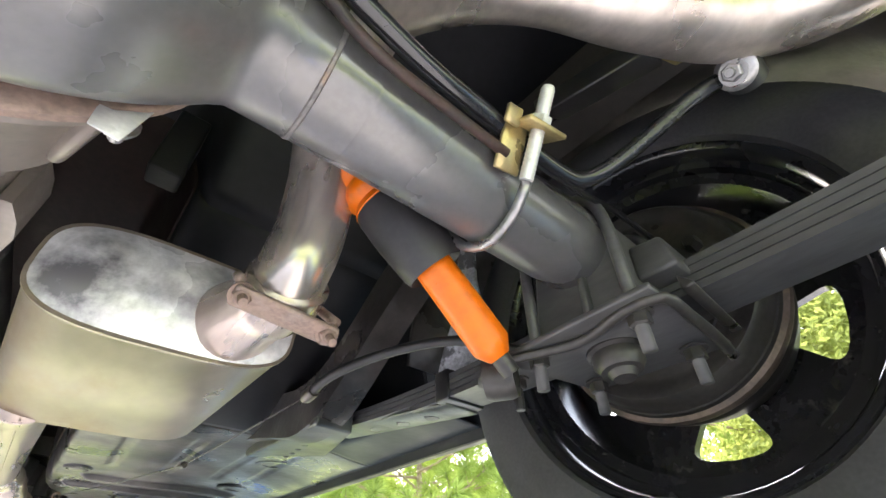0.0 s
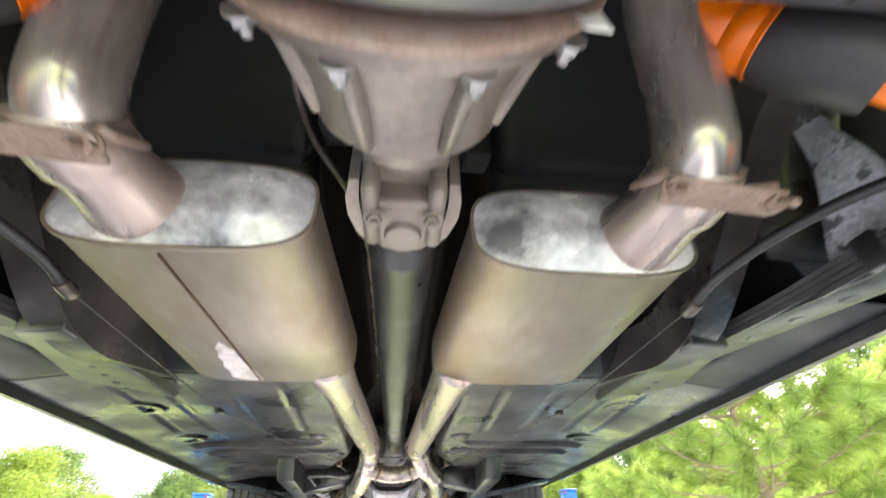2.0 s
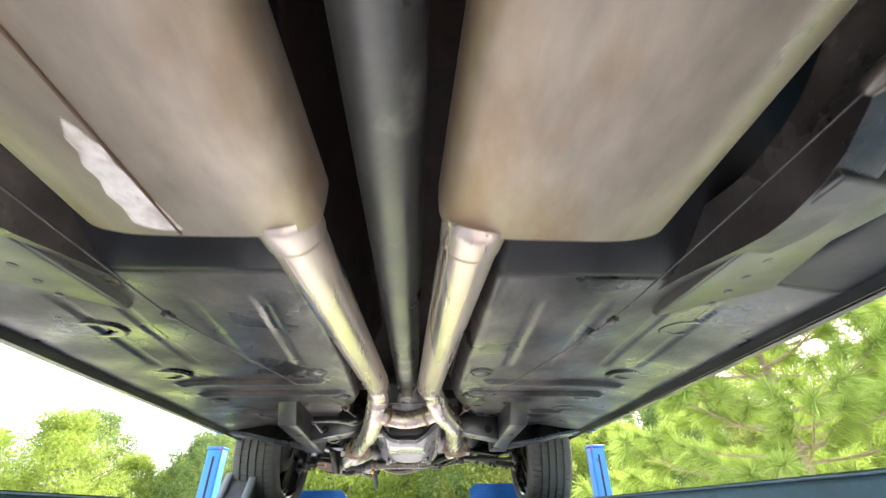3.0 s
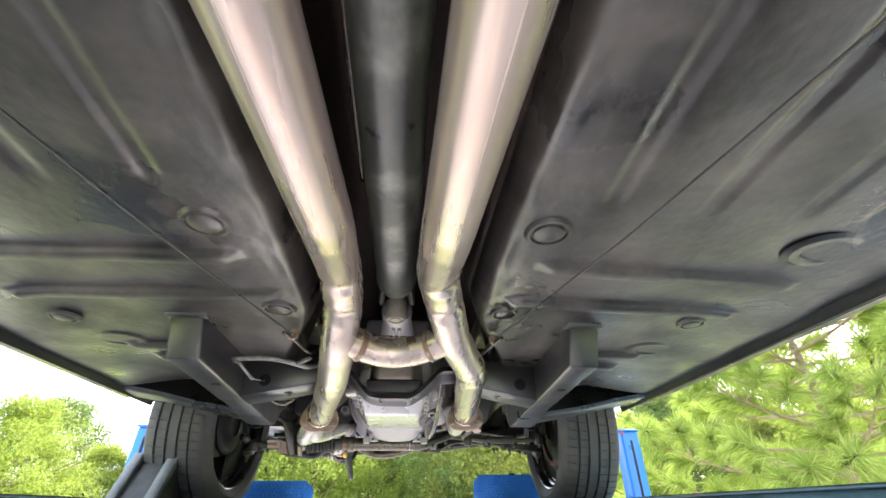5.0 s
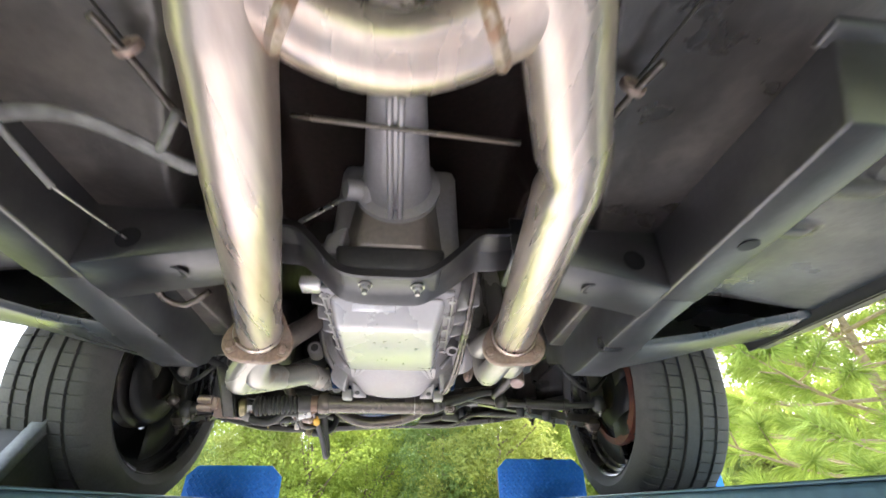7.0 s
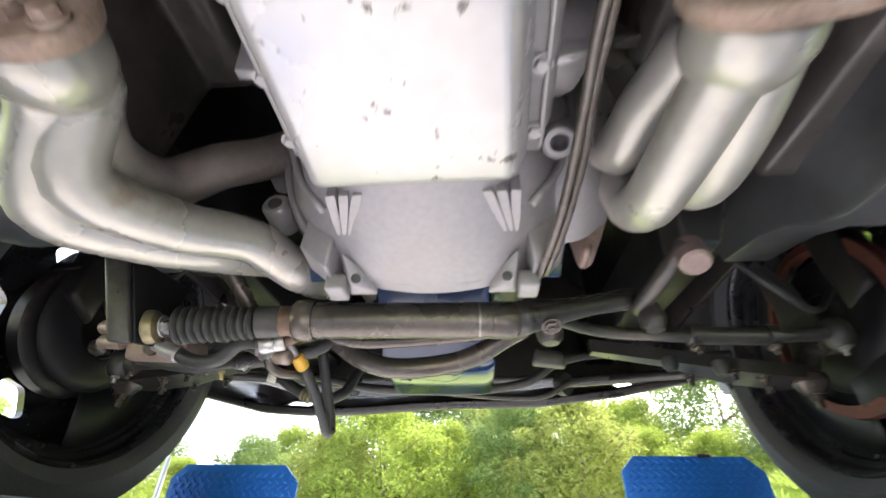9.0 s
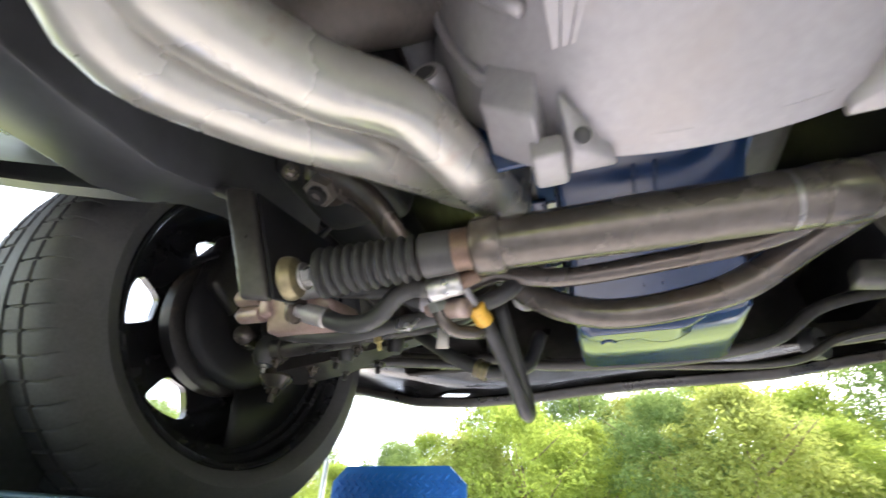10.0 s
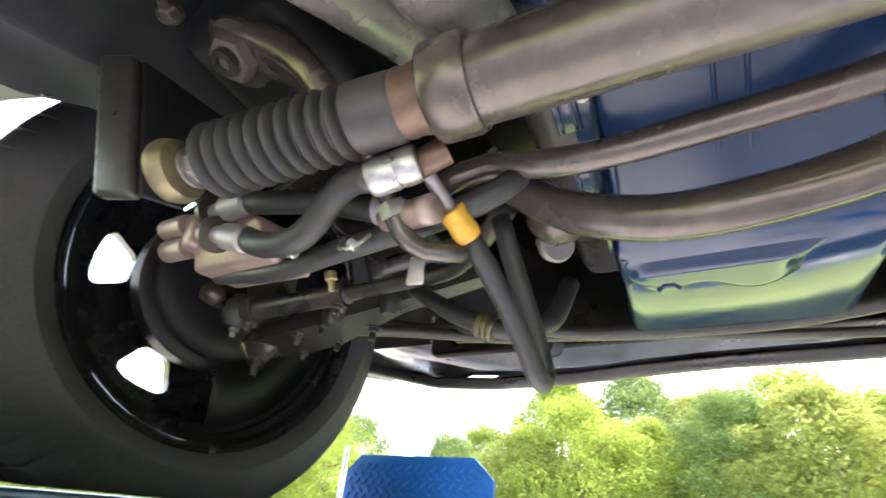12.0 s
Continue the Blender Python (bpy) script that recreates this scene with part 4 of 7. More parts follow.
# ---- driveshaft ----
A, B = Vector((0, 0.43, 2.010)), Vector((0, 1.79, 2.10))
dirn = (B - A).normalized()
L = (B - A).length
b = lathe([(0.0, 0.0), (0.026, 0.0), (0.030, 0.012), (0.034, 0.02), (0.0345, 0.03), (0.0365, 0.034), (0.0365, 0.04), (0.0355, 0.044), (0.0355, L - 0.05), (0.0370, L - 0.046), (0.0370, L - 0.04), (0.034, L - 0.03), (0.03, L - 0.01), (0.0, L)], along(A, B), 36)
DRIVE = mat("dull_driveshaft_steel", (0.066, 0.066, 0.062), 0.38, metal=0.55, vary=0.2, scale=10, fine=120, bump=0.1, stain=(0.20, 0.20, 0.175), stain_at=(0.56, 0.75), stain_scale=9)
shaft = part("driveshaft", b, DRIVE, car, "dull grey steel driveshaft")
b = box(-0.036, 0.036, 0.325, 0.40, 1.995, 2.06, 0.012)
b = box(-0.034, -0.02, 0.34, 0.415, 1.967, 2.06, 0.004, 1, b)
b = box(0.02, 0.034, 0.34, 0.415, 1.967, 2.06, 0.004, 1, b)
b = hexa([(-0.034, 0.36, 1.970), (0.034, 0.36, 1.970), (0.023, 0.432, 1.974), (-0.023, 0.432, 1.974), (-0.034, 0.36, 2.05), (0.034, 0.36, 2.05), (0.026, 0.432, 2.045), (-0.026, 0.432, 2.045)], 0.009, 3, b)
yoke = part("rear_yoke", b, CASTIRON, shaft, "bare steel pinion yoke")
for sx in (-1, 1):
    ear = loft([[(sx * (x - w), y, z - 0.024), (sx * (x + w), y, z - 0.024), (sx * (x + w), y, z + 0.024), (sx * (x - w), y, z + 0.024)] for x, w, y, z in ((0.041, 0.004, 0.352, 2.012), (0.044, 0.0055, 0.372, 2.010), (0.043, 0.006, 0.395, 2.010), (0.034, 0.008, 0.420, 2.010), (0.022, 0.010, 0.436, 2.011))], deg=50)
    part("shaft_ear", ear, CASTIRON, shaft)
part("throat", lathe([(0, 0), (0.021, 0), (0.026, 0.008), (0.029, 0.018), (0.029, 0.036), (0.0335, 0.040), (0.0335, 0.046), (0, 0.046)], along(A - dirn * 0.012, B), 32), CASTIRON, shaft)
part("joint_cap", lathe([(0, 0), (0.015, 0), (0.0165, 0.003), (0.0165, 0.012), (0, 0.012)], pose(0, 0.40, 1.966), 24), CASTIRON, yoke)
for sx in (-1, 1):
    put_bolt((sx * 0.0235, 0.372, 1.966), (0, -0.25, -1), yoke, 0.0068, 0.007, 0.004, "bolt", CASTIRON)
for sx in (-1, 1):
    part("yoke_lug", hexa([(sx * 0.020, 1.775, 2.082), (sx * 0.031, 1.775, 2.082), (sx * 0.036, 1.835, 2.080), (sx * 0.025, 1.835, 2.080), (sx * 0.020, 1.775, 2.13), (sx * 0.031, 1.775, 2.13), (sx * 0.036, 1.835, 2.13), (sx * 0.025, 1.835, 2.13)], 0.004), DEEPBLACK, shaft)
part("joint_cap", lathe([(0, 0), (0.009, 0), (0.010, 0.003), (0.013, 0.003), (0.0145, 0.0), (0.0175, 0.0), (0.019, 0.003), (0.019, 0.04), (0, 0.04)], pose(0, 1.838, 2.050) @ Matrix.Diagonal((1.05, 1.05, 1, 1)), 28), CASTIRON, shaft, "pale bearing cap")

# ---- mufflers and pipes ----
def oval(c, hw, hh, n=48, p=3.3):
    out = []
    for k in range(n):
        a = 2 * math.pi * k / n
        ca, sa = math.cos(a), math.sin(a)
        out.append((c[0] + hw * math.copysign(abs(ca) ** (2 / p), ca), c[1], c[2] + hh * math.copysign(abs(sa) ** (2 / p), sa)))
    return out


def crushed_pipe(pts, r, sides=40):
    """A pipe with tight press bends: a swell before and after each bend and a dent on its inner side."""
    p = [Vector(q) for q in pts]
    line, dent = [], []
    for i in range(len(p) - 1):
        a, b_ = p[i], p[i + 1]
        n = max(3, int((b_ - a).length / 0.005))
        for k in range(n):
            line.append(a.lerp(b_, k / n))
    line.append(p[-1])
    soft = []
    for i in range(len(line)):
        lo, hi = max(0, i - 5), min(len(line), i + 6)
        soft.append(sum(line[lo:hi], Vector()) / (hi - lo))
    soft[0], soft[-1] = line[0], line[-1]
    corners = []
    for i in range(1, len(p) - 1):
        d0, d1 = (p[i] - p[i - 1]).normalized(), (p[i + 1] - p[i]).normalized()
        if d0.angle(d1) > radians(6):
            corners.append((p[i], (d1 - d0).normalized(), min(1.0, d0.angle(d1) / radians(28))))
    b = bmesh.new()
    rings, side = [], None
    for i, q in enumerate(soft):
        t = (soft[min(i + 1, len(soft) - 1)] - soft[max(i - 1, 0)]).normalized()
        side = t.cross(Vector((0, 0, 1))) if side is None else side
        side = (side - t * side.dot(t)).normalized()
        oth = t.cross(side)
        ring = []
        for k in range(sides):
            a = 2 * math.pi * k / sides
            n = side * math.cos(a) + oth * math.sin(a)
            rr = r
            for c, inner, w in corners:
                d = (q - c).length
                if d < 0.05:
                    along_in = max(0.0, n.dot(inner))
                    rr += w * (0.0016 * smooth_step(0.045, 0.022, d) * smooth_step(0.004, 0.020, d) - 0.0088 * along_in ** 1.5 * smooth_step(0.030, 0.0, d))
            ring.append(b.verts.new(q + n * rr))
        rings.append(ring)
    for u, v in zip(rings, rings[1:]):
        for k in range(sides):
            b.faces.new((u[k], u[(k + 1) % sides], v[(k + 1) % sides], v[k]))
    b.faces.new(rings[0][::-1])
    b.faces.new(rings[-1])
    bmesh.ops.recalc_face_normals(b, faces=b.faces)
    return b


for sd in (-1, 1):
    ry, fy, cz = (0.392, 0.720, 1.990) if sd < 0 else (0.402, 0.708, 1.986)
    rx, fx = (0.170 if sd > 0 else -0.183), (0.162 if sd > 0 else -0.174)
    hw, hh = 0.108, 0.050
    secs = [oval((rx + (fx - rx) * u, ry + (fy - ry) * u, cz), hw + 0.007 * u - k, hh - k, p=3.3 + 0.6 * u) for u, k in ((0, 0.002), (0.004, 0.0008), (0.012, 0.0008), (0.02, 0.002), (0.5, 0.002), (0.97, 0.002), (0.99, 0.005), (1.0, 0.012))]
    muf = part("muffler", loft(secs, cap=True, deg=60), MUFFLER, car, "oval aluminized steel muffler with brown heat stains")
    b = bmesh.new()
    rim_ = [b.verts.new(p) for p in oval((rx, ry - 0.0005, cz), hw - 0.002, hh - 0.002)]
    mid = [b.verts.new(p) for p in oval((rx, ry - 0.0025, cz), hw - 0.008, hh - 0.007)]
    swell = [b.verts.new(p) for p in oval((rx - sd * 0.02, ry - 0.009, cz), hw - 0.036, hh - 0.020)]
    cen = [b.verts.new(p) for p in oval((rx - sd * 0.035, ry - 0.014, cz), 0.025, 0.014)]
    for a, c in ((rim_, mid), (mid, swell), (swell, cen)):
        for k in range(48):
            b.faces.new((a[k], a[(k + 1) % 48], c[(k + 1) % 48], c[k]))
    b.faces.new(cen)
    part("end_plate", b, PLATE, muf, "shiny pressed end plate")
    b = loft([oval((rx, ry - 0.0015, cz), hw - 0.003, hh - 0.003), oval((rx, ry - 0.0015, cz), hw, hh), oval((rx, ry + 0.0025, cz), hw, hh), oval((rx, ry + 0.0025, cz), hw - 0.003, hh - 0.003)], cap=False)
    part("rolled_seam", b, MUFFLER, muf)
    if sd < 0:
        b = loft([[(rx - 0.012 + (fx - rx) * u + s, ry + (fy - ry) * u, cz - hh - 0.0012 + c) for s, c in ((-0.0010, 0.003), (-0.0008, 0.0009), (0.0008, 0.0009), (0.0010, 0.003))] for u in (0.03, 0.5, 0.96)])
        part("lock_seam", b, BAND, muf, "thin reddish lock seam")
        rg = random.Random(9)
        b = bmesh.new()
        ol = [(x - 0.006, y) for x, y in [(-0.197, 0.575), (-0.192, 0.583), (-0.189, 0.594), (-0.185, 0.600), (-0.187, 0.618), (-0.183, 0.634), (-0.180, 0.668), (-0.176, 0.700), (-0.192, 0.7025), (-0.206, 0.698), (-0.214, 0.690), (-0.211, 0.668), (-0.214, 0.652), (-0.209, 0.634), (-0.211, 0.618), (-0.205, 0.604), (-0.206, 0.592)]]
        low = [b.verts.new((x, y, cz - hh + 0.0011)) for x, y in ol]
        f = b.faces.new(low)
        r = bmesh.ops.extrude_face_region(b, geom=[f])
        bmesh.ops.translate(b, verts=[v for v in r["geom"] if isinstance(v, bmesh.types.BMVert)], vec=(0, 0, 0.002))
        bmesh.ops.recalc_face_normals(b, faces=b.faces)
        part("scuff_patch", b, SCUFF, muf, "bare bright scuffed patch", smooth=False)
    # outlet neck, clamp, tailpipe
    nx = sd * 0.228
    b = tube([(nx - sd * 0.012, ry + 0.012, cz - 0.004), (nx - sd * 0.008, ry - 0.012, cz - 0.006), (nx - sd * 0.001, ry - 0.05, cz - 0.006), (nx + sd * 0.005, ry - 0.072, cz - 0.002), (nx + sd * 0.004, ry - 0.085, cz + 0.004)],
             lambda u: 0.039 - 0.006 * smooth_step(0.1, 0.6, u) + 0.0025 * smooth_step(0.62, 0.66, u), 28, step=0.004)
    part("outlet_neck", b, PIPE, muf, "tarnished outlet neck")
    b = tube([(nx + sd * 0.005, ry - 0.066, cz - 0.006), (nx + sd * 0.003, ry - 0.088, cz + 0.010), (nx + sd * 0.006, ry - 0.100, cz + 0.045), (nx - sd * 0.001, ry - 0.122, cz + 0.092), (nx - sd * 0.020, ry - 0.162, cz + 0.140),
              (nx - sd * 0.034, ry - 0.24, cz + 0.180), (nx - sd * 0.005, ry - 0.30, cz + 0.178), (nx + sd * 0.05, ry - 0.355, cz + 0.166), (nx + sd * 0.13, ry - 0.40, cz + 0.156), (nx + sd * 0.20, ry - 0.455, cz + 0.152),
              (nx + sd * 0.235, ry - 0.56, cz + 0.15), (nx + sd * 0.235, ry - 0.85, cz + 0.13)], 0.0315, 28)
    tp = part("tailpipe", b, TAIL, car, "tarnished steel tailpipe arched over the axle")
    cy, cxx = ry - 0.080, nx + sd * 0.006
    b = hexa([(cxx - 0.044, cy - 0.024, cz - 0.032), (cxx + 0.044, cy - 0.024, cz - 0.040), (cxx + 0.044, cy + 0.002, cz - 0.043), (cxx - 0.044, cy + 0.002, cz - 0.035),
              (cxx - 0.044, cy - 0.022, cz - 0.026), (cxx + 0.044, cy - 0.022, cz - 0.034), (cxx + 0.044, cy + 0.002, cz - 0.036), (cxx - 0.044, cy + 0.002, cz - 0.028)], 0.003)
    part("saddle_clamp", b, RUST, tp, "rusty exhaust saddle clamp")
    part("clamp_u_bolt", tube([(cxx - 0.042, cy - 0.016, cz - 0.02), (cxx - 0.034, cy + 0.03, cz + 0.012), (cxx, cy + 0.045, cz + 0.025), (cxx + 0.034, cy + 0.03, cz + 0.010), (cxx + 0.042, cy - 0.016, cz - 0.028)], 0.0045, 10), RUST, tp)
    for s2 in (-1, 1):
        put_bolt((cxx + s2 * 0.037, cy - 0.012, cz - 0.034 - s2 * 0.004), (0, -0.7, -0.7), tp, 0.0075, 0.009, 0.012, "clamp_nut", RUST)
    # intermediate pipes
    if sd < 0:
        pts = [(-0.104, 0.70, 1.975), (-0.101, 0.745, 1.977), (-0.074, 1.46, 2.012), (-0.080, 1.62, 2.038), (-0.084, 1.71, 2.028), (-0.098, 1.80, 1.985), (-0.127, 1.96, 1.962), (-0.205, 2.31, 1.957)]
    else:
        pts = [(0.088, 0.69, 1.966), (0.086, 0.735, 1.968), (0.066, 1.46, 2.006), (0.065, 1.60, 2.030), (0.083, 1.695, 2.028), (0.106, 1.78, 1.997), (0.160, 1.92, 1.977), (0.198, 2.32, 1.966)]
    pip = part("exhaust_pipe", crushed_pipe(pts, 0.0315), PIPE, car, "bright steel exhaust pipe with mandrel bends")
    seam = []
    for q in rounded(pts, 0.02, 0.016):
        seam.append((q.x + sd * 0.006, q.y, q.z - 0.0308))
    part("weld_seam", tube(seam[:12], 0.0011, 6, raw=True), PIPE, pip)
    part("slip_joint", tube([pts[0], pts[1], tuple(Vector(pts[1]) + (Vector(pts[2]) - Vector(pts[1])) * 0.006)], 0.0335, 28), PIPE, pip)
    e = Vector(pts[-1])
    fm = along(e - Vector((0, 0.004, 0)), e + Vector((sd * 0.02, 0.12, 0.0)))
    b = lathe([(0.030, 0), (0.0345, -0.012), (0.036, -0.02), (0.034, -0.024), (0.030, -0.02)], fm, 32)
    part("flare", b, PIPE, pip)
    pr = []
    for k in range(48):
        a = 2 * math.pi * k / 48
        c3 = 0.5 + 0.5 * math.cos(3 * (a - radians(90)))
        pr.append(0.043 + 0.012 * c3)
    secs = []
    for h, sc_ in ((-0.001, 0.96), (0.001, 1.0), (0.010, 1.0), (0.012, 0.97)):
        secs.append([fm @ Vector((r_ * sc_ * math.cos(2 * math.pi * k / 48), r_ * sc_ * math.sin(2 * math.pi * k / 48), h)) for k, r_ in enumerate(pr)])
    flg = part("collector_flange", loft(secs), RUST, pip, "rust-brown three-bolt collector flange")
    for k in range(3):
        a = radians(90 + 120 * k)
        p = fm @ Vector((0.044 * math.cos(a), 0.044 * math.sin(a), -0.002))
        put_bolt(p, fm.to_3x3() @ Vector((0, 0, -1)), flg, 0.0075, 0.008, 0.0, "bolt", RUST)
hx = part("crossover_pipe", tube([(-0.098, 1.778, 1.998), (-0.070, 1.801, 1.990), (-0.038, 1.818, 1.984), (0.0, 1.825, 1.981), (0.036, 1.819, 1.984), (0.074, 1.801, 1.991), (0.112, 1.776, 2.001)], 0.0275, 32), PIPE, car, "curved steel crossover pipe welded between the exhausts")
for p, q in (((-0.060, 1.8065, 1.9875), (-0.030, 1.8205, 1.983)), ((0.066, 1.8055, 1.989), (0.032, 1.8205, 1.983))):
    part("weld_bead", lathe([(0.026, -0.0065), (0.0295, -0.003), (0.0305, 0.0), (0.0293, 0.003), (0.0270, 0.006)], along(p, q), 32), WELD, hx)

# ---- headers ----
hl = part("exhaust_header", tube([(-0.207, 2.322, 1.958), (-0.214, 2.38, 1.958)], lambda u: 0.033 + 0.006 * math.sin(math.pi * u) - 0.022 * u * u, 28, step=0.004), CERAMIC, car, "silver ceramic-coated exhaust header")
for pts in ([(-0.216, 2.335, 1.956), (-0.230, 2.370, 1.950), (-0.2645, 2.426, 1.918), (-0.248, 2.488, 1.932), (-0.2165, 2.553, 1.958), (-0.198, 2.622, 1.9925), (-0.182, 2.697, 2.032), (-0.175, 2.73, 2.07), (-0.16, 2.735, 2.25)],
            [(-0.206, 2.335, 1.966), (-0.210, 2.367, 1.966), (-0.233, 2.413, 1.925), (-0.209, 2.484, 1.938), (-0.175, 2.540, 1.960), (-0.152, 2.613, 1.966), (-0.145, 2.682, 1.994), (-0.142, 2.71, 2.03), (-0.13, 2.73, 2.25)]):
    part("primary_tube", tube(pts, 0.0222, 24), CERAMIC, hl)
# same header, but a darker brown material stands for the shade up here
part("inner_tube", tube([(-0.215, 2.36, 1.972), (-0.236, 2.42, 1.960), (-0.238, 2.482, 1.986), (-0.208, 2.504, 2.028), (-0.178, 2.530, 2.066), (-0.15, 2.55, 2.12), (-0.135, 2.55, 2.22)], 0.0225, 24), CASTIRON, hl, "inner header tube, shade put into its dull brown")
hr = part("exhaust_header", tube([(0.199, 2.335, 1.966), (0.203, 2.40, 1.968)], lambda u: 0.033 + 0.007 * math.sin(math.pi * u) - 0.022 * u * u, 28, step=0.004), CERAMIC, car, "silver ceramic-coated exhaust header")
for pts in ([(0.199, 2.34, 1.962), (0.195, 2.375, 1.957), (0.189, 2.45, 1.952), (0.186, 2.503, 1.960), (0.184, 2.526, 2.01), (0.180, 2.53, 2.2)],
            [(0.207, 2.34, 1.966), (0.217, 2.375, 1.964), (0.225, 2.44, 1.961), (0.229, 2.492, 1.974), (0.229, 2.515, 2.03), (0.21, 2.53, 2.2)],
            [(0.192, 2.37, 1.992), (0.180, 2.43, 2.004), (0.168, 2.49, 2.020), (0.162, 2.51, 2.2)],
            [(0.21, 2.35, 1.985), (0.225, 2.44, 2.0), (0.235, 2.54, 2.04), (0.225, 2.64, 2.10), (0.18, 2.7, 2.2)]):
    part("primary_tube", tube(pts, 0.0225, 24), CERAMIC, hr)

# ---- gearbox ----
b = hexa([(-0.098, 2.19, 1.99), (0.098, 2.19, 1.99), (0.105, 2.45, 1.99), (-0.105, 2.45, 1.99), (-0.085, 2.15, 2.18), (0.085, 2.15, 2.18), (0.12, 2.45, 2.22), (-0.12, 2.45, 2.22)], 0.012)
gb = part("gearbox", b, CAST, car, "bare aluminium automatic gearbox")
b = hexa([(-0.081, 2.243, 1.946), (0.062, 2.240, 1.946), (0.074, 2.452, 1.945), (-0.083, 2.455, 1.945), (-0.092, 2.203, 1.984), (0.078, 2.203, 1.984), (0.088, 2.462, 1.984), (-0.092, 2.464, 1.984)], 0.009, 4)
gp = part("oil_pan", b, PAN, gb, "white-grey painted gearbox pan with chipped spots")
part("pan_flange", hexa([(-0.101, 2.19, 1.984), (0.088, 2.19, 1.984), (0.098, 2.458, 1.984), (-0.103, 2.458, 1.984), (-0.101, 2.19, 1.990), (0.088, 2.19, 1.990), (0.098, 2.458, 1.990), (-0.103, 2.458, 1.990)], 0.0015, 1), CAST, gp)
for x0, y0, x1, y1 in ((-0.099, 2.20, -0.101, 2.45), (0.086, 2.20, 0.096, 2.45)):
    part("flange_lip", tube([(x0, y0, 1.9825), ((x0 + x1) / 2, (y0 + y1) / 2, 1.9825), (x1, y1, 1.9825)], 0.0022, 8), CAST, gp)
for k in range(5):
    for sd in (-1, 1):
        put_bolt((sd * (0.0905 + 0.0013 * k) - 0.0055, 2.212 + 0.056 * k, 1.984), (0, 0, -1), gp, 0.0058, 0.005, 0.0, "bolt", CAST)
part("pad", hexa([(-0.058, 2.216, 1.968), (0.006, 2.216, 1.968), (0.006, 2.220, 1.964), (-0.058, 2.220, 1.964), (-0.056, 2.208, 1.976), (0.004, 2.208, 1.976), (0.004, 2.212, 1.976), (-0.056, 2.212, 1.976)], 0.001, 1), PLATE, gp, "bright patch on the pan's rear wall")
secs = []
low = lambda y, u: [(-0.10 - 0.085 * u, 2.13), (-0.098 - 0.075 * u, 2.07 - 0.01 * u), (-0.094 - 0.058 * u, 2.02 - 0.015 * u), (-0.088 - 0.036 * u, 1.995 - 0.020 * u), (-0.078 - 0.014 * u, 1.980 - 0.028 * u), (-0.06 - 0.004 * u, 1.970 - 0.034 * u), (-0.03, 1.962 - 0.033 * u), (0.0, 1.960 - 0.033 * u), (0.03, 1.962 - 0.033 * u),
                    (0.056 + 0.008 * u, 1.970 - 0.034 * u), (0.074 + 0.018 * u, 1.980 - 0.028 * u), (0.084 + 0.040 * u, 1.995 - 0.020 * u), (0.09 + 0.062 * u, 2.02 - 0.015 * u), (0.094 + 0.078 * u, 2.07 - 0.01 * u), (0.096 + 0.088 * u, 2.13), (0.08 + 0.06 * u, 2.22), (-0.08 - 0.06 * u, 2.22)]
for y, u in ((2.448, 0.0), (2.47, 0.18), (2.49, 0.38), (2.51, 0.56), (2.53, 0.72), (2.55, 0.86), (2.568, 0.95), (2.58, 1.0), (2.592, 1.0)):
    ring = low(y, u)
    fine_ring = rounded([(x, y, z) for x, z in ring + ring[:1]], 0.006)[:-1]
    m_ = len(fine_ring)
    secs.append([tuple(fine_ring[int(k * m_ / 110)]) for k in range(110)])
bell = part("bell_housing", loft(secs), CAST, gb, "ribbed cast bell housing")
secs = []
for y, g in ((2.574, -0.004), (2.577, 0.0), (2.590, 0.001), (2.593, -0.003)):
    secs.append([((0.176 + g) * math.cos(a), y, 2.100 + (0.1735 + g + 0.0016 * math.sin(9 * a) * math.sin(4 * a + 1)) * math.sin(a)) for a in (2 * math.pi * k / 120 for k in range(120))])
part("bell_flange", loft(secs), CAST, bell)
secs = [[(hw * math.cos(a), y, 2.10 + r * math.sin(a)) for a in (2 * math.pi * k / 48 for k in range(48))] for y, r, hw in ((2.46, 0.10, 0.122), (2.50, 0.115, 0.142), (2.545, 0.13, 0.158), (2.576, 0.14, 0.165))]
part("bell_shoulder", loft(secs), CAST, bell)
for yr, rr_, hr_ in ((2.53, 0.132, 0.160),):
    part("bell_rib", loft([[((hr_ + g) * math.cos(a), y, 2.10 + (rr_ + g) * math.sin(a)) for a in (2 * math.pi * k / 64 for k in range(64))] for y, g in ((yr - 0.005, -0.008), (yr - 0.002, 0.0), (yr + 0.002, 0.0), (yr + 0.005, -0.008))]), CAST, bell)
part("starter_nose", hexa([(0.158, 2.590, 1.970), (0.170, 2.590, 1.972), (0.172, 2.63, 1.972), (0.158, 2.63, 1.970), (0.152, 2.59, 2.04), (0.196, 2.59, 2.03), (0.196, 2.63, 2.03), (0.148, 2.63, 2.04)], 0.008, 3), RUST, bell, "rusty starter motor nose")
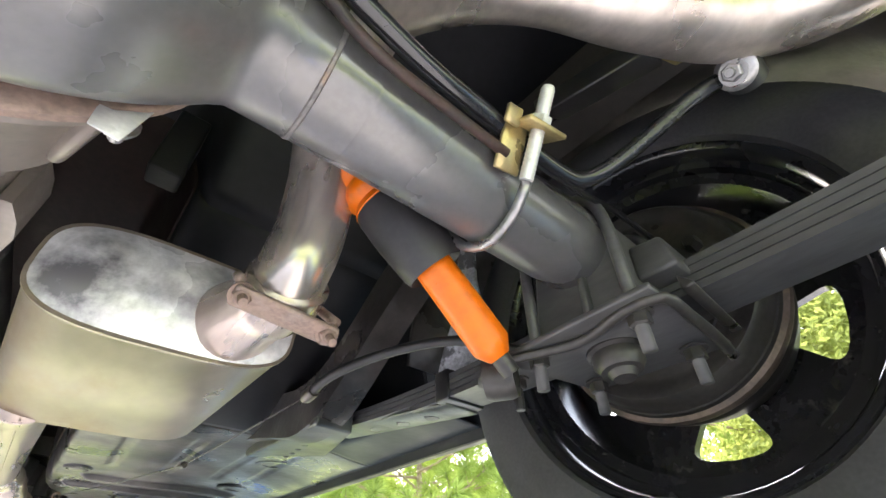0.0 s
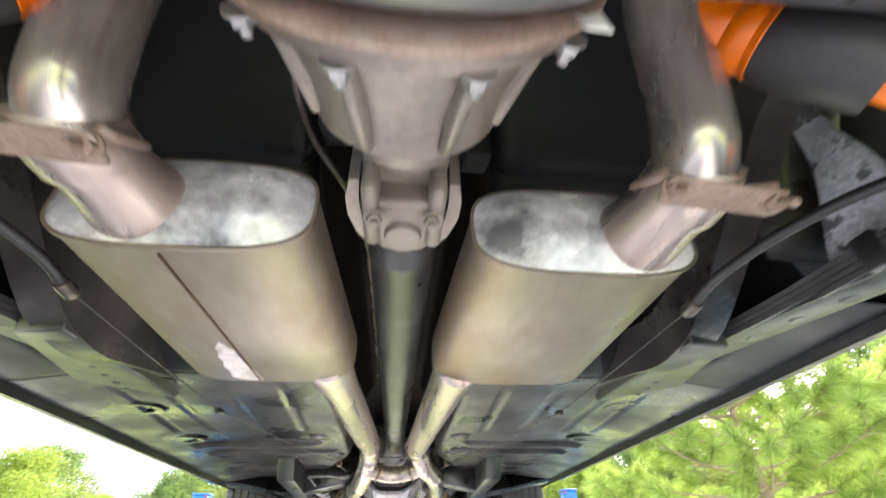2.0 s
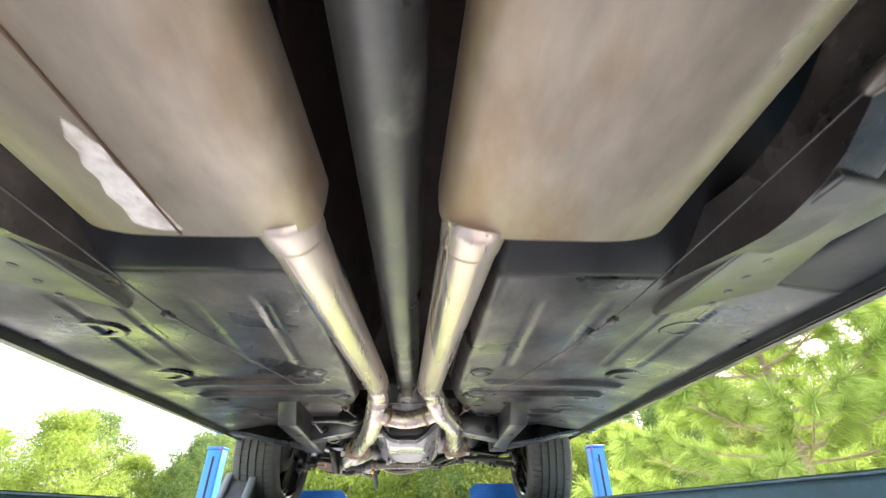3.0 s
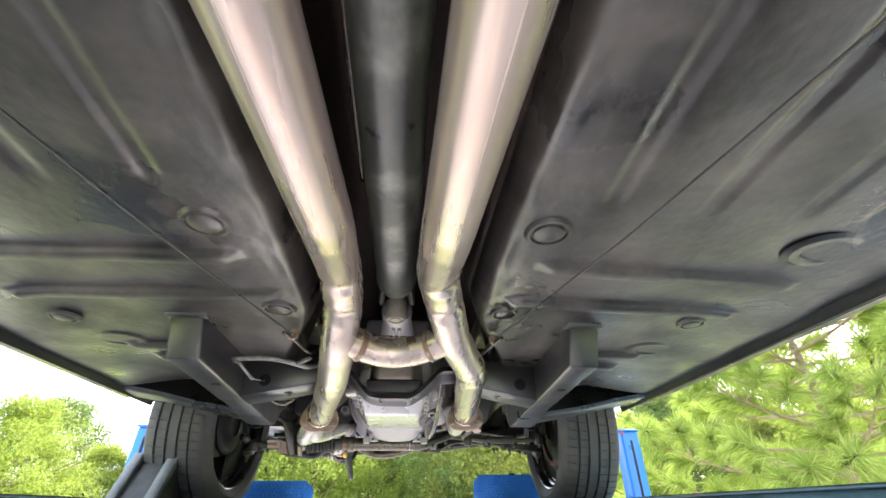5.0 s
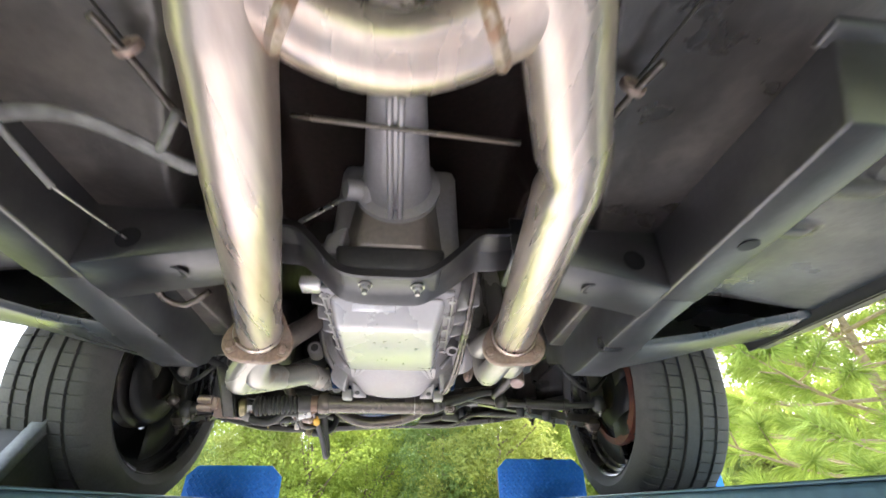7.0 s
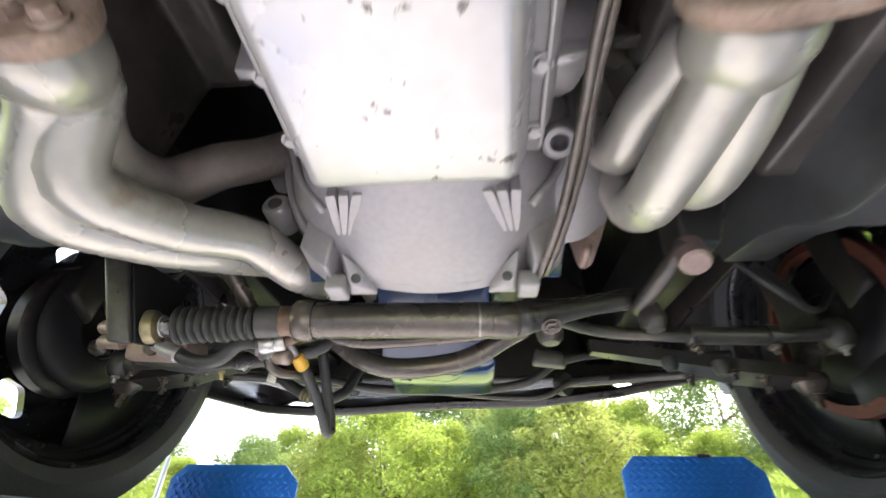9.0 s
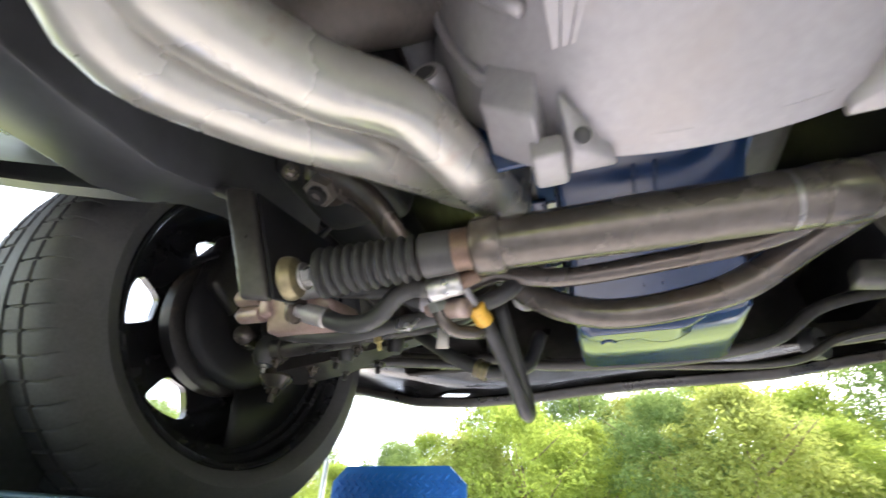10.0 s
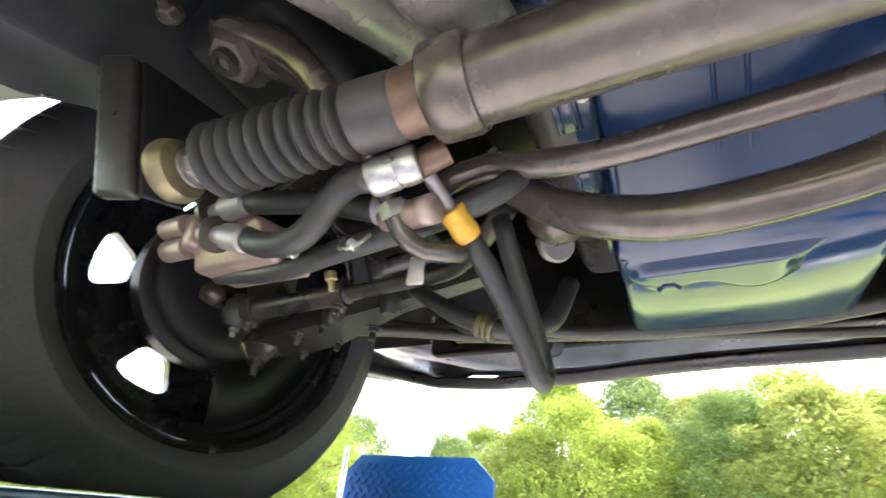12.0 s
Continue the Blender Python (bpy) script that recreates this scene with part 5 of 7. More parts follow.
for sd in (-1, 1):
    b = hexa([(sd * 0.098, 2.545, 1.931), (sd * 0.130, 2.548, 1.958), (sd * 0.132, 2.592, 1.958), (sd * 0.098, 2.592, 1.931), (sd * 0.090, 2.535, 1.978), (sd * 0.120, 2.535, 2.004), (sd * 0.125, 2.592, 2.010), (sd * 0.090, 2.592, 1.990)], 0.003)
    part("mounting_ear", b, CAST, bell)
    b = box(sd * 0.0945 - 0.010, sd * 0.0945 + 0.010, 2.566, 2.594, 1.920, 1.938, 0.003)
    part("bolt_boss", b, CAST, bell)
    # gusset with a hole beside the boss
    b = hexa([(sd * 0.080, 2.572, 1.927), (sd * 0.056, 2.586, 1.926), (sd * 0.056, 2.592, 1.926), (sd * 0.084, 2.592, 1.926),
              (sd * 0.084, 2.540, 1.946), (sd * 0.060, 2.580, 1.940), (sd * 0.060, 2.592, 1.945), (sd * 0.090, 2.592, 1.950)], 0.0015, 1)
    gus = part("gusset", b, CAST, bell)
    part("gusset_hole", lathe([(0, 0), (0.0035, 0), (0.005, 0.001), (0, 0.002)], along((sd * 0.0735, 2.5655, 1.9300), (sd * 0.075, 2.585, 1.95)), 14), RUBBER, gus)
    # thin webs running up the side of the bell
    for y0, x0, z0 in ((2.505, 0.094, 1.968), (2.548, 0.112, 1.962)):
        part("side_web", tube([(sd * x0, y0, z0), (sd * (x0 + 0.026), y0 - 0.004, z0 + 0.035), (sd * (x0 + 0.044), y0 - 0.010, z0 + 0.085), (sd * (x0 + 0.050), y0 - 0.018, z0 + 0.14)], 0.0042, 8), CAST, bell)
    # bolt lugs on the flange
    for x, z in ((0.172, 2.020), (0.186, 2.085)):
        lug = part("flange_lug", lathe([(0, -0.022), (0.012, -0.022), (0.0155, -0.018), (0.017, 0.016), (0, 0.016)], along((sd * x, 2.576, z), (sd * x, 2.60, z)), 22), CAST, bell)
        part("lug_bore", lathe([(0, 0), (0.007, 0), (0.008, 0.001), (0, 0.001)], along((sd * x, 2.5530, z), (sd * x, 2.58, z)), 16), RUBBER, lug)
    for x0, x1 in ((0.077, 0.081), (0.0655, 0.0765), (0.054, 0.072)):
        b = loft([[(sd * (x0 + (x1 - x0) * u - w), 2.474 + 0.050 * u, 1.957 - 0.006 * u), (sd * (x0 + (x1 - x0) * u + w), 2.474 + 0.050 * u, 1.957 - 0.006 * u),
                   (sd * (x0 + (x1 - x0) * u + w * 1.3), 2.478 + 0.050 * u, 2.01), (sd * (x0 + (x1 - x0) * u - w * 1.3), 2.478 + 0.050 * u, 2.01)] for u, w in ((0, 0.0036), (0.06, 0.0042), (0.6, 0.0034), (0.95, 0.0016))])
        part("rib", b, CAST, bell)
b = lathe([(0, 0), (0.030, 0), (0.033, 0.004), (0.033, 0.02), (0.029, 0.024), (0.032, 0.06), (0.042, 0.17), (0.046, 0.20), (0.058, 0.204), (0.058, 0.214), (0.0, 0.214)], along((0, 1.895, 2.098), (0, 2.2, 2.100)), 40)
ts = part("tailshaft_housing", b, CAST, gb, "bare aluminium tailshaft housing")
for dx in (-0.006, 0.006):
    part("rib", tube([(dx, 1.93, 2.068), (dx, 2.05, 2.058), (dx, 2.10, 2.045)], 0.004, 8), CAST, ts)
part("slip_yoke", lathe([(0, 0), (0.022, 0), (0.024, 0.003), (0.024, 0.06), (0, 0.06)], along((0, 1.845, 2.098), (0, 2.2, 2.098)), 28), GREASY, shaft)
part("mount_pad", hexa([(-0.066, 2.108, 1.972), (0.060, 2.108, 1.972), (0.060, 2.165, 1.972), (-0.066, 2.165, 1.972), (-0.072, 2.106, 2.006), (0.066, 2.106, 2.006), (0.066, 2.168, 2.006), (-0.072, 2.168, 2.006)], 0.006), RUBBER, gb, "black rubber gearbox mount")
part("tail_block", hexa([(-0.046, 2.108, 2.004), (0.042, 2.108, 2.004), (0.075, 2.19, 2.0), (-0.080, 2.19, 2.0), (-0.040, 2.108, 2.08), (0.038, 2.108, 2.08), (0.065, 2.19, 2.15), (-0.07, 2.19, 2.15)], 0.008), CASTIRON, gb)
part("mount_lug", hexa([(-0.092, 2.120, 1.998), (-0.066, 2.112, 1.998), (-0.062, 2.150, 1.998), (-0.092, 2.150, 1.998), (-0.088, 2.122, 2.03), (-0.06, 2.114, 2.04), (-0.06, 2.150, 2.04), (-0.088, 2.150, 2.03)], 0.005), CAST, gb)
# gearbox crossmember
line = [(-0.34, 2.13, 2.05), (-0.20, 2.13, 2.046), (-0.152, 2.13, 2.034), (-0.122, 2.13, 2.031), (-0.096, 2.13, 2.008), (-0.068, 2.13, 1.977), (-0.042, 2.13, 1.968), (0, 2.13, 1.967), (0.037, 2.13, 1.969), (0.062, 2.13, 1.984), (0.087, 2.13, 2.008), (0.112, 2.13, 2.032), (0.14, 2.13, 2.035), (0.20, 2.13, 2.046), (0.34, 2.13, 2.05)]
secs = []
for q in rounded(line, 0.008):
    f = 0.010 * smooth_step(0.05, 0.11, abs(q.x))
    secs.append([(q.x, 2.098, q.z - 0.009), (q.x, 2.102, q.z - 0.0105), (q.x, 2.106, q.z - 0.008), (q.x, 2.110, q.z - 0.001), (q.x, 2.116, q.z), (q.x, 2.152, q.z - f * 0.3), (q.x, 2.162, q.z - 0.004 - f), (q.x, 2.168, q.z - 0.010 - f), (q.x, 2.174, q.z - 0.012 - f), (q.x, 2.178, q.z - 0.009 - f), (q.x, 2.176, q.z - 0.004 - f), (q.x, 2.160, q.z + 0.004), (q.x, 2.104, q.z + 0.004)])
xm = part("crossmember", loft(secs), FRAME, car, "black pressed gearbox crossmember")
for sd in (-1, 1):
    put_bolt((sd * 0.033, 2.138, 1.967), (0, 0, -1), xm, 0.0068, 0.007, 0.006)

# ---- engine ----
b = hexa([(-0.16, 2.62, 2.07), (0.13, 2.62, 2.07), (0.13, 3.12, 2.07), (-0.16, 3.12, 2.07), (-0.24, 2.60, 2.45), (0.22, 2.60, 2.45), (0.22, 3.15, 2.45), (-0.24, 3.15, 2.45)], 0.02)
eng = part("engine_block", b, GREASY, car, "dark engine block")
OX = -0.016
secs = []
for y, zb, hw in ((2.60, 2.052, 0.078), (2.63, 2.045, 0.082), (2.72, 2.015, 0.083), (2.79, 1.985, 0.084), (2.842, 1.948, 0.088), (2.858, 1.940, 0.091), (3.002, 1.937, 0.091), (3.020, 1.946, 0.089), (3.036, 2.0, 0.087), (3.04, 2.06, 0.086)):
    r_ = 0.014
    secs.append([(OX - hw - 0.004, y, 2.075), (OX - hw, y, zb + r_), (OX - hw + 0.004, y, zb + 0.004), (OX - hw + r_, y, zb), (OX + hw - r_, y, zb), (OX + hw - 0.004, y, zb + 0.004), (OX + hw, y, zb + r_), (OX + hw + 0.004, y, 2.075)])
sump = part("engine_sump", loft(secs), SUMP, eng, "glossy dark blue engine oil pan")
put_bolt((OX - 0.055, 2.90, 1.936), (0, 0, -1), sump, 0.009, 0.006, 0.0, "drain_plug", SUMP)

# ---- power steering ram ----
b = lathe([(0, 0), (0.018, 0), (0.0225, 0.002), (0.0238, 0.004), (0.0238, 0.0215), (0.0230, 0.0225), (0.0228, 0.0245), (0.0205, 0.0250), (0.0205, 0.2265), (0.0214, 0.2270), (0.0215, 0.2285), (0.0215, 0.25), (0.016, 0.258), (0, 0.26)], along((-0.165, 2.652, 1.926), (0.10, 2.664, 1.929)), 36)
ram = part("steering_ram", b, STEER, car, "oily grey power steering ram cylinder")
prof = [(0.0, 0.0), (0.012, 0.0)]
for k in range(10):
    h = 0.003 + k * 0.0088
    g = 1.0 - 0.012 * k
    prof += [(0.0158 * g, h), (0.0206 * g, h + 0.0018), (0.0218 * g, h + 0.0036), (0.0206 * g, h + 0.0056), (0.0158 * g, h + 0.0074)]
prof += [(0.0185, 0.093), (0.0178, 0.116), (0.0165, 0.118), (0.0, 0.118)]
part("bellows_boot", lathe(prof, along((-0.297, 2.637, 1.915), (-0.178, 2.651, 1.925)), 36), RUBBER, ram, "black ribbed rubber bellows")
part("clamp_band", lathe([(0.012, 0), (0.0172, 0), (0.0176, 0.003), (0.0168, 0.006), (0.0176, 0.011), (0.0172, 0.016), (0.012, 0.016)], along((-0.1795, 2.6505, 1.925), (-0.16, 2.652, 1.926)), 32), BAND, ram)
part("rod", tube([(-0.34, 2.632, 1.909), (-0.29, 2.638, 1.913)], 0.006, 14), ZINC, ram)
part("rod_washer", lathe([(0, -0.004), (0.012, -0.004), (0.0188, 0.0), (0.0192, 0.004), (0.017, 0.010), (0.01, 0.013), (0, 0.013)], along((-0.322, 2.631, 1.911), (-0.29, 2.637, 1.9155)), 28), BRASS, ram)
put_bolt((-0.308, 2.635, 1.9135), (1, 0.1, 0.1), ram, 0.009, 0.010, 0.0, "lock_nut")
b = hexa([(-0.346, 2.611, 1.887), (-0.324, 2.620, 1.887), (-0.327, 2.629, 1.889), (-0.350, 2.620, 1.889), (-0.372, 2.580, 1.986), (-0.348, 2.590, 1.986), (-0.352, 2.599, 1.986), (-0.376, 2.589, 1.986)], 0.0035, 3)
rb = part("ram_bracket", b, GREASY, car, "grey steel ram bracket")
part("web_plate", hexa([(-0.326, 2.624, 1.889), (-0.323, 2.624, 1.889), (-0.317, 2.644, 1.893), (-0.321, 2.644, 1.893), (-0.351, 2.596, 1.985), (-0.347, 2.596, 1.985), (-0.334, 2.69, 1.99), (-0.338, 2.69, 1.99)], 0.0012), DEEPBLACK, rb)
part("gusset", hexa([(-0.405, 2.588, 1.996), (-0.352, 2.600, 1.972), (-0.350, 2.608, 1.972), (-0.403, 2.600, 1.996), (-0.405, 2.588, 2.012), (-0.352, 2.600, 1.988), (-0.350, 2.608, 1.988), (-0.403, 2.600, 2.012)], 0.004, 2), FRAME, rb)

# ---- front structure ----
def lip_z(x):
    pts = ((-0.86, 2.06), (-0.63, 1.990), (-0.45, 1.950), (-0.34, 1.944), (-0.22, 1.947), (-0.12, 1.955), (0.0, 1.961), (0.18, 1.964), (0.366, 1.986), (0.56, 2.022), (0.86, 2.08))
    for (a, za), (b_, zb) in zip(pts, pts[1:]):
        if x <= b_:
            return za + (zb - za) * (x - a) / (b_ - a)
    return pts[-1][1]


b = bmesh.new()
xs, prof = span(-0.86, 0.86, 86), ((3.188, 0.013), (3.192, 0.004), (3.20, 0.0), (3.208, 0.004), (3.235, 0.026), (3.26, 0.036), (3.29, 0.05), (3.40, 0.09), (3.55, 0.13), (3.70, 0.19), (3.74, 0.35))
g = [[b.verts.new((x, y + 0.02 * (1 - (x / 0.86) ** 2), lip_z(x) + dz)) for y, dz in prof] for x in xs]
for i in range(len(xs) - 1):
    xm_ = (xs[i] + xs[i + 1]) / 2
    for k in range(len(prof) - 1):
        if k in (4, 5) and (-0.42 < xm_ < -0.36 or 0.375 < xm_ < 0.415):
            continue
        b.faces.new((g[i][k], g[i + 1][k], g[i + 1][k + 1], g[i][k + 1]))
r = bmesh.ops.extrude_face_region(b, geom=b.faces[:])
bmesh.ops.translate(b, verts=[v for v in r["geom"] if isinstance(v, bmesh.types.BMVert)], vec=(0, 0, 0.004))
bmesh.ops.recalc_face_normals(b, faces=b.faces)
part("front_valance", b, UNDERCOAT, car, "black front valance with small slots")
part("radiator_support", box(-0.6, 0.6, 3.44, 3.48, 2.10, 2.6, 0.01), UNDERCOAT, car)
for sd in (-1, 1):
    b = hexa([(sd * 0.36, 2.70, 2.10), (sd * 0.44, 2.70, 2.10), (sd * 0.44, 3.5, 2.14), (sd * 0.36, 3.5, 2.14), (sd * 0.36, 2.70, 2.22), (sd * 0.44, 2.70, 2.22), (sd * 0.44, 3.5, 2.24), (sd * 0.36, 3.5, 2.24)], 0.006)
    part("engine_rail", b, DEEPBLACK, car)
    part("apron", box(min(sd * 0.40, sd * 0.42), max(sd * 0.40, sd * 0.42), 2.56, 3.5, 2.2, 2.64, 0.003), DEEPBLACK, car)


# ---- trees ----
def leaf_cloud(seed, clumps, per, size, spread):
    """Many small bent leaves in clumps: (centre, radius) pairs."""
    rg = np.random.RandomState(seed)
    vs, fs = [], []
    for c, r in clumps:
        p = rg.normal(0, 1, (per, 3))
        p /= np.linalg.norm(p, axis=1)[:, None]
        p = np.array(c) + p * (r * rg.uniform(0.25, 1.0, (per, 1)) ** 0.6) * np.array((1, 1, 0.75))
        for q in p:
            d = rg.normal(0, 1, 3)
            d /= np.linalg.norm(d)
            e = np.cross(d, rg.normal(0, 1, 3))
            e /= np.linalg.norm(e)
            s = size * rg.uniform(0.6, 1.4)
            n = np.cross(d, e) * s * 0.18
            k = len(vs)
            vs += [q - d * s, q + e * s * 0.42 + n, q + d * s, q - e * s * 0.42 + n]
            fs.append((k, k + 1, k + 2, k + 3))
    me = bpy.data.meshes.new("crown")
    me.from_pydata([tuple(v) for v in vs], [], fs)
    return me


def leafy_tree(seed, height, width, material, clump_n, per, size):
    rg = random.Random(seed)
    t = thing("tree", (0, 0, 0), "leafy broad-crowned green tree at the edge of the lawn", "tree", "trees round the lawn")
    b = tube([(0, 0, -0.1), (0.05, 0.03, height * 0.2), (-0.04, 0.06, height * 0.5), (0.03, 0, height * 0.8)], lambda u: 0.16 * height / 7 * (1 - 0.85 * u), 10, step=0.3)
    tops = []
    for k in range(9):
        h = height * rg.uniform(0.18, 0.7)
        a = rg.uniform(0, 2 * math.pi)
        e = (width * 0.42 * math.cos(a), width * 0.42 * math.sin(a), h + height * rg.uniform(0.08, 0.25))
        b = tube([(0, 0, h), (e[0] * 0.45, e[1] * 0.45, h + (e[2] - h) * 0.35), e], lambda u: 0.05 * (1 - 0.8 * u), 7, step=0.25, bm=b)
        tops.append(e)
    part("trunk", b, BARK, t)
    clumps = []
    for k in range(clump_n):
        h = rg.uniform(0.04, 1.0)
        rr = width * 0.5 * (0.55 + 0.45 * math.sin(math.pi * min(1, h * 1.05) ** 0.8)) * rg.uniform(0.35, 1.0)
        if h > 0.85:
            rr *= 0.6
        a = rg.uniform(0, 2 * math.pi)
        clumps.append(((rr * math.cos(a), rr * math.sin(a), height * (0.06 + 0.94 * h)), width * rg.uniform(0.07, 0.13)))
    link("crown", leaf_cloud(seed, clumps, per, size, 0), material, t, "dense crown of small leaves")
    return t


protos = [leafy_tree(11, 5.6, 4.8, LEAF_A, 300, 110, 0.058), leafy_tree(12, 6.6, 5.2, LEAF_B, 330, 105, 0.062), leafy_tree(13, 4.9, 4.6, LEAF_C, 280, 110, 0.056), leafy_tree(14, 6.0, 5.4, LEAF_A, 330, 105, 0.058)]
places = []
rg = random.Random(5)
for k in range(26):
    a = radians(-90 + 182 * k / 25) + rg.uniform(-0.02, 0.02)
    d = 15.5 + rg.uniform(-1.2, 1.5)
    places.append((d * math.sin(a), 2 + d * math.cos(a), rg.uniform(0.72, 1.0) * (1.05 if math.sin(a) > -0.3 else 0.7), rg.uniform(0, 360)))
for k in range(24):
    a = radians(-92 + 184 * k / 23) + rg.uniform(-0.03, 0.03)
    d = 21 + rg.uniform(-1.5, 2.5)
    places.append((d * math.sin(a), 2 + d * math.cos(a), rg.uniform(1.1, 1.5) * (1.0 if math.sin(a) > -0.3 else 0.62), rg.uniform(0, 360)))
places += [(9.2, 0.9, 1.15, 40), (10.5, -2.4, 1.2, 200)]
for k, (x, y, s, r) in enumerate(places):
    src = protos[k % 4]
    m = Matrix.LocRotScale((x, y, 0), Euler((0, 0, radians(r))), None)
    if k < 4:
        ob = src
        ob.matrix_basis = m
    else:
        ob = copy_thing(src, m)
    ob.scale = (s, s, s)


def pine(x, y, height):
    t = thing("pine_tree", (x, y, 0), "young long-needled pine with bright green tufts beside the lift", "pine tree")
    rg = random.Random(31)
    part("trunk", tube([(x, y, -0.1), (x + 0.05, y, height * 0.5), (x, y + 0.05, height)], lambda u: 0.075 * (1 - 0.85 * u), 10, step=0.3), TWIG, t)
    vs, fs = [], []
    nr = np.random.RandomState(8)

    def needles(p, d, n, ln):
        """n needles round the stretch from p along d, leaning towards its tip."""
        d = np.array(d)
        for _ in range(n):
            u = nr.uniform(0, 1) ** 0.8
            v = np.cross(d, nr.normal(0, 1, 3))
            v = v / np.linalg.norm(v) + d / np.linalg.norm(d) * nr.uniform(0.35, 1.5)
            v /= np.linalg.norm(v)
            w = np.cross(v, nr.normal(0, 1, 3))
            w *= 0.0030 / np.linalg.norm(w)
            a = np.array(p) + d * u
            m_ = a + v * ln * 0.55
            e = a + v * ln * nr.uniform(0.8, 1.1) + np.array((0, 0, -0.035))
            k = len(vs)
            vs.extend([a - w, a + w, m_ + w, m_ - w, e])
            fs.append((k, k + 1, k + 2, k + 3))
            fs.append((k + 3, k + 2, k + 4))

    bb = bmesh.new()
    for i in range(60):
        h = height * (0.16 + 0.82 * i / 60)
        a = i * 2.4 + rg.uniform(-0.3, 0.3)
        ln = (1 - i / 66) * 1.9 + 0.35
        o = Vector((x, y, h))
        e = Vector((x + ln * math.cos(a), y + ln * math.sin(a), h + ln * 0.22))
        mid = (o + e) / 2 + Vector((0, 0, -0.07))
        tube([o, mid, e], lambda u: 0.019 * (1 - 0.75 * u), 6, step=0.2, bm=bb)
        out = (e - o).normalized()
        for j in range(int(3 + ln * 3.2)):
            u = 0.30 + 0.70 * (j + 0.5) / int(3 + ln * 3.2)
            base = o.lerp(e, u) + Vector((0, 0, -0.05 * math.sin(math.pi * u)))
            side = Vector((-out.y, out.x, 0)) * (1 if j % 2 else -1) * rg.uniform(0.5, 1.0)
            way = (out * 0.7 + side + Vector((0, 0, rg.uniform(0.0, 0.55)))).normalized() * rg.uniform(0.26, 0.44)
            bend = base + way * 0.5 + Vector((0, 0, -0.02))
            tube([base, bend, base + way], lambda q: 0.0075 * (1 - 0.6 * q), 5, step=0.12, bm=bb)
            needles(base + way * 0.40, way * 0.60, 190, 0.21)
        needles(e - out * 0.25, out * 0.28, 200, 0.22)
    part("limb", bb, TWIG, t)
    me = bpy.data.meshes.new("needles")
    me.from_pydata([tuple(v) for v in vs], [], fs)
    link("needles", me, NEEDLE, t, "long bright green needles in tufts")
    return t


pine(3.9, 4.9, 4.7)


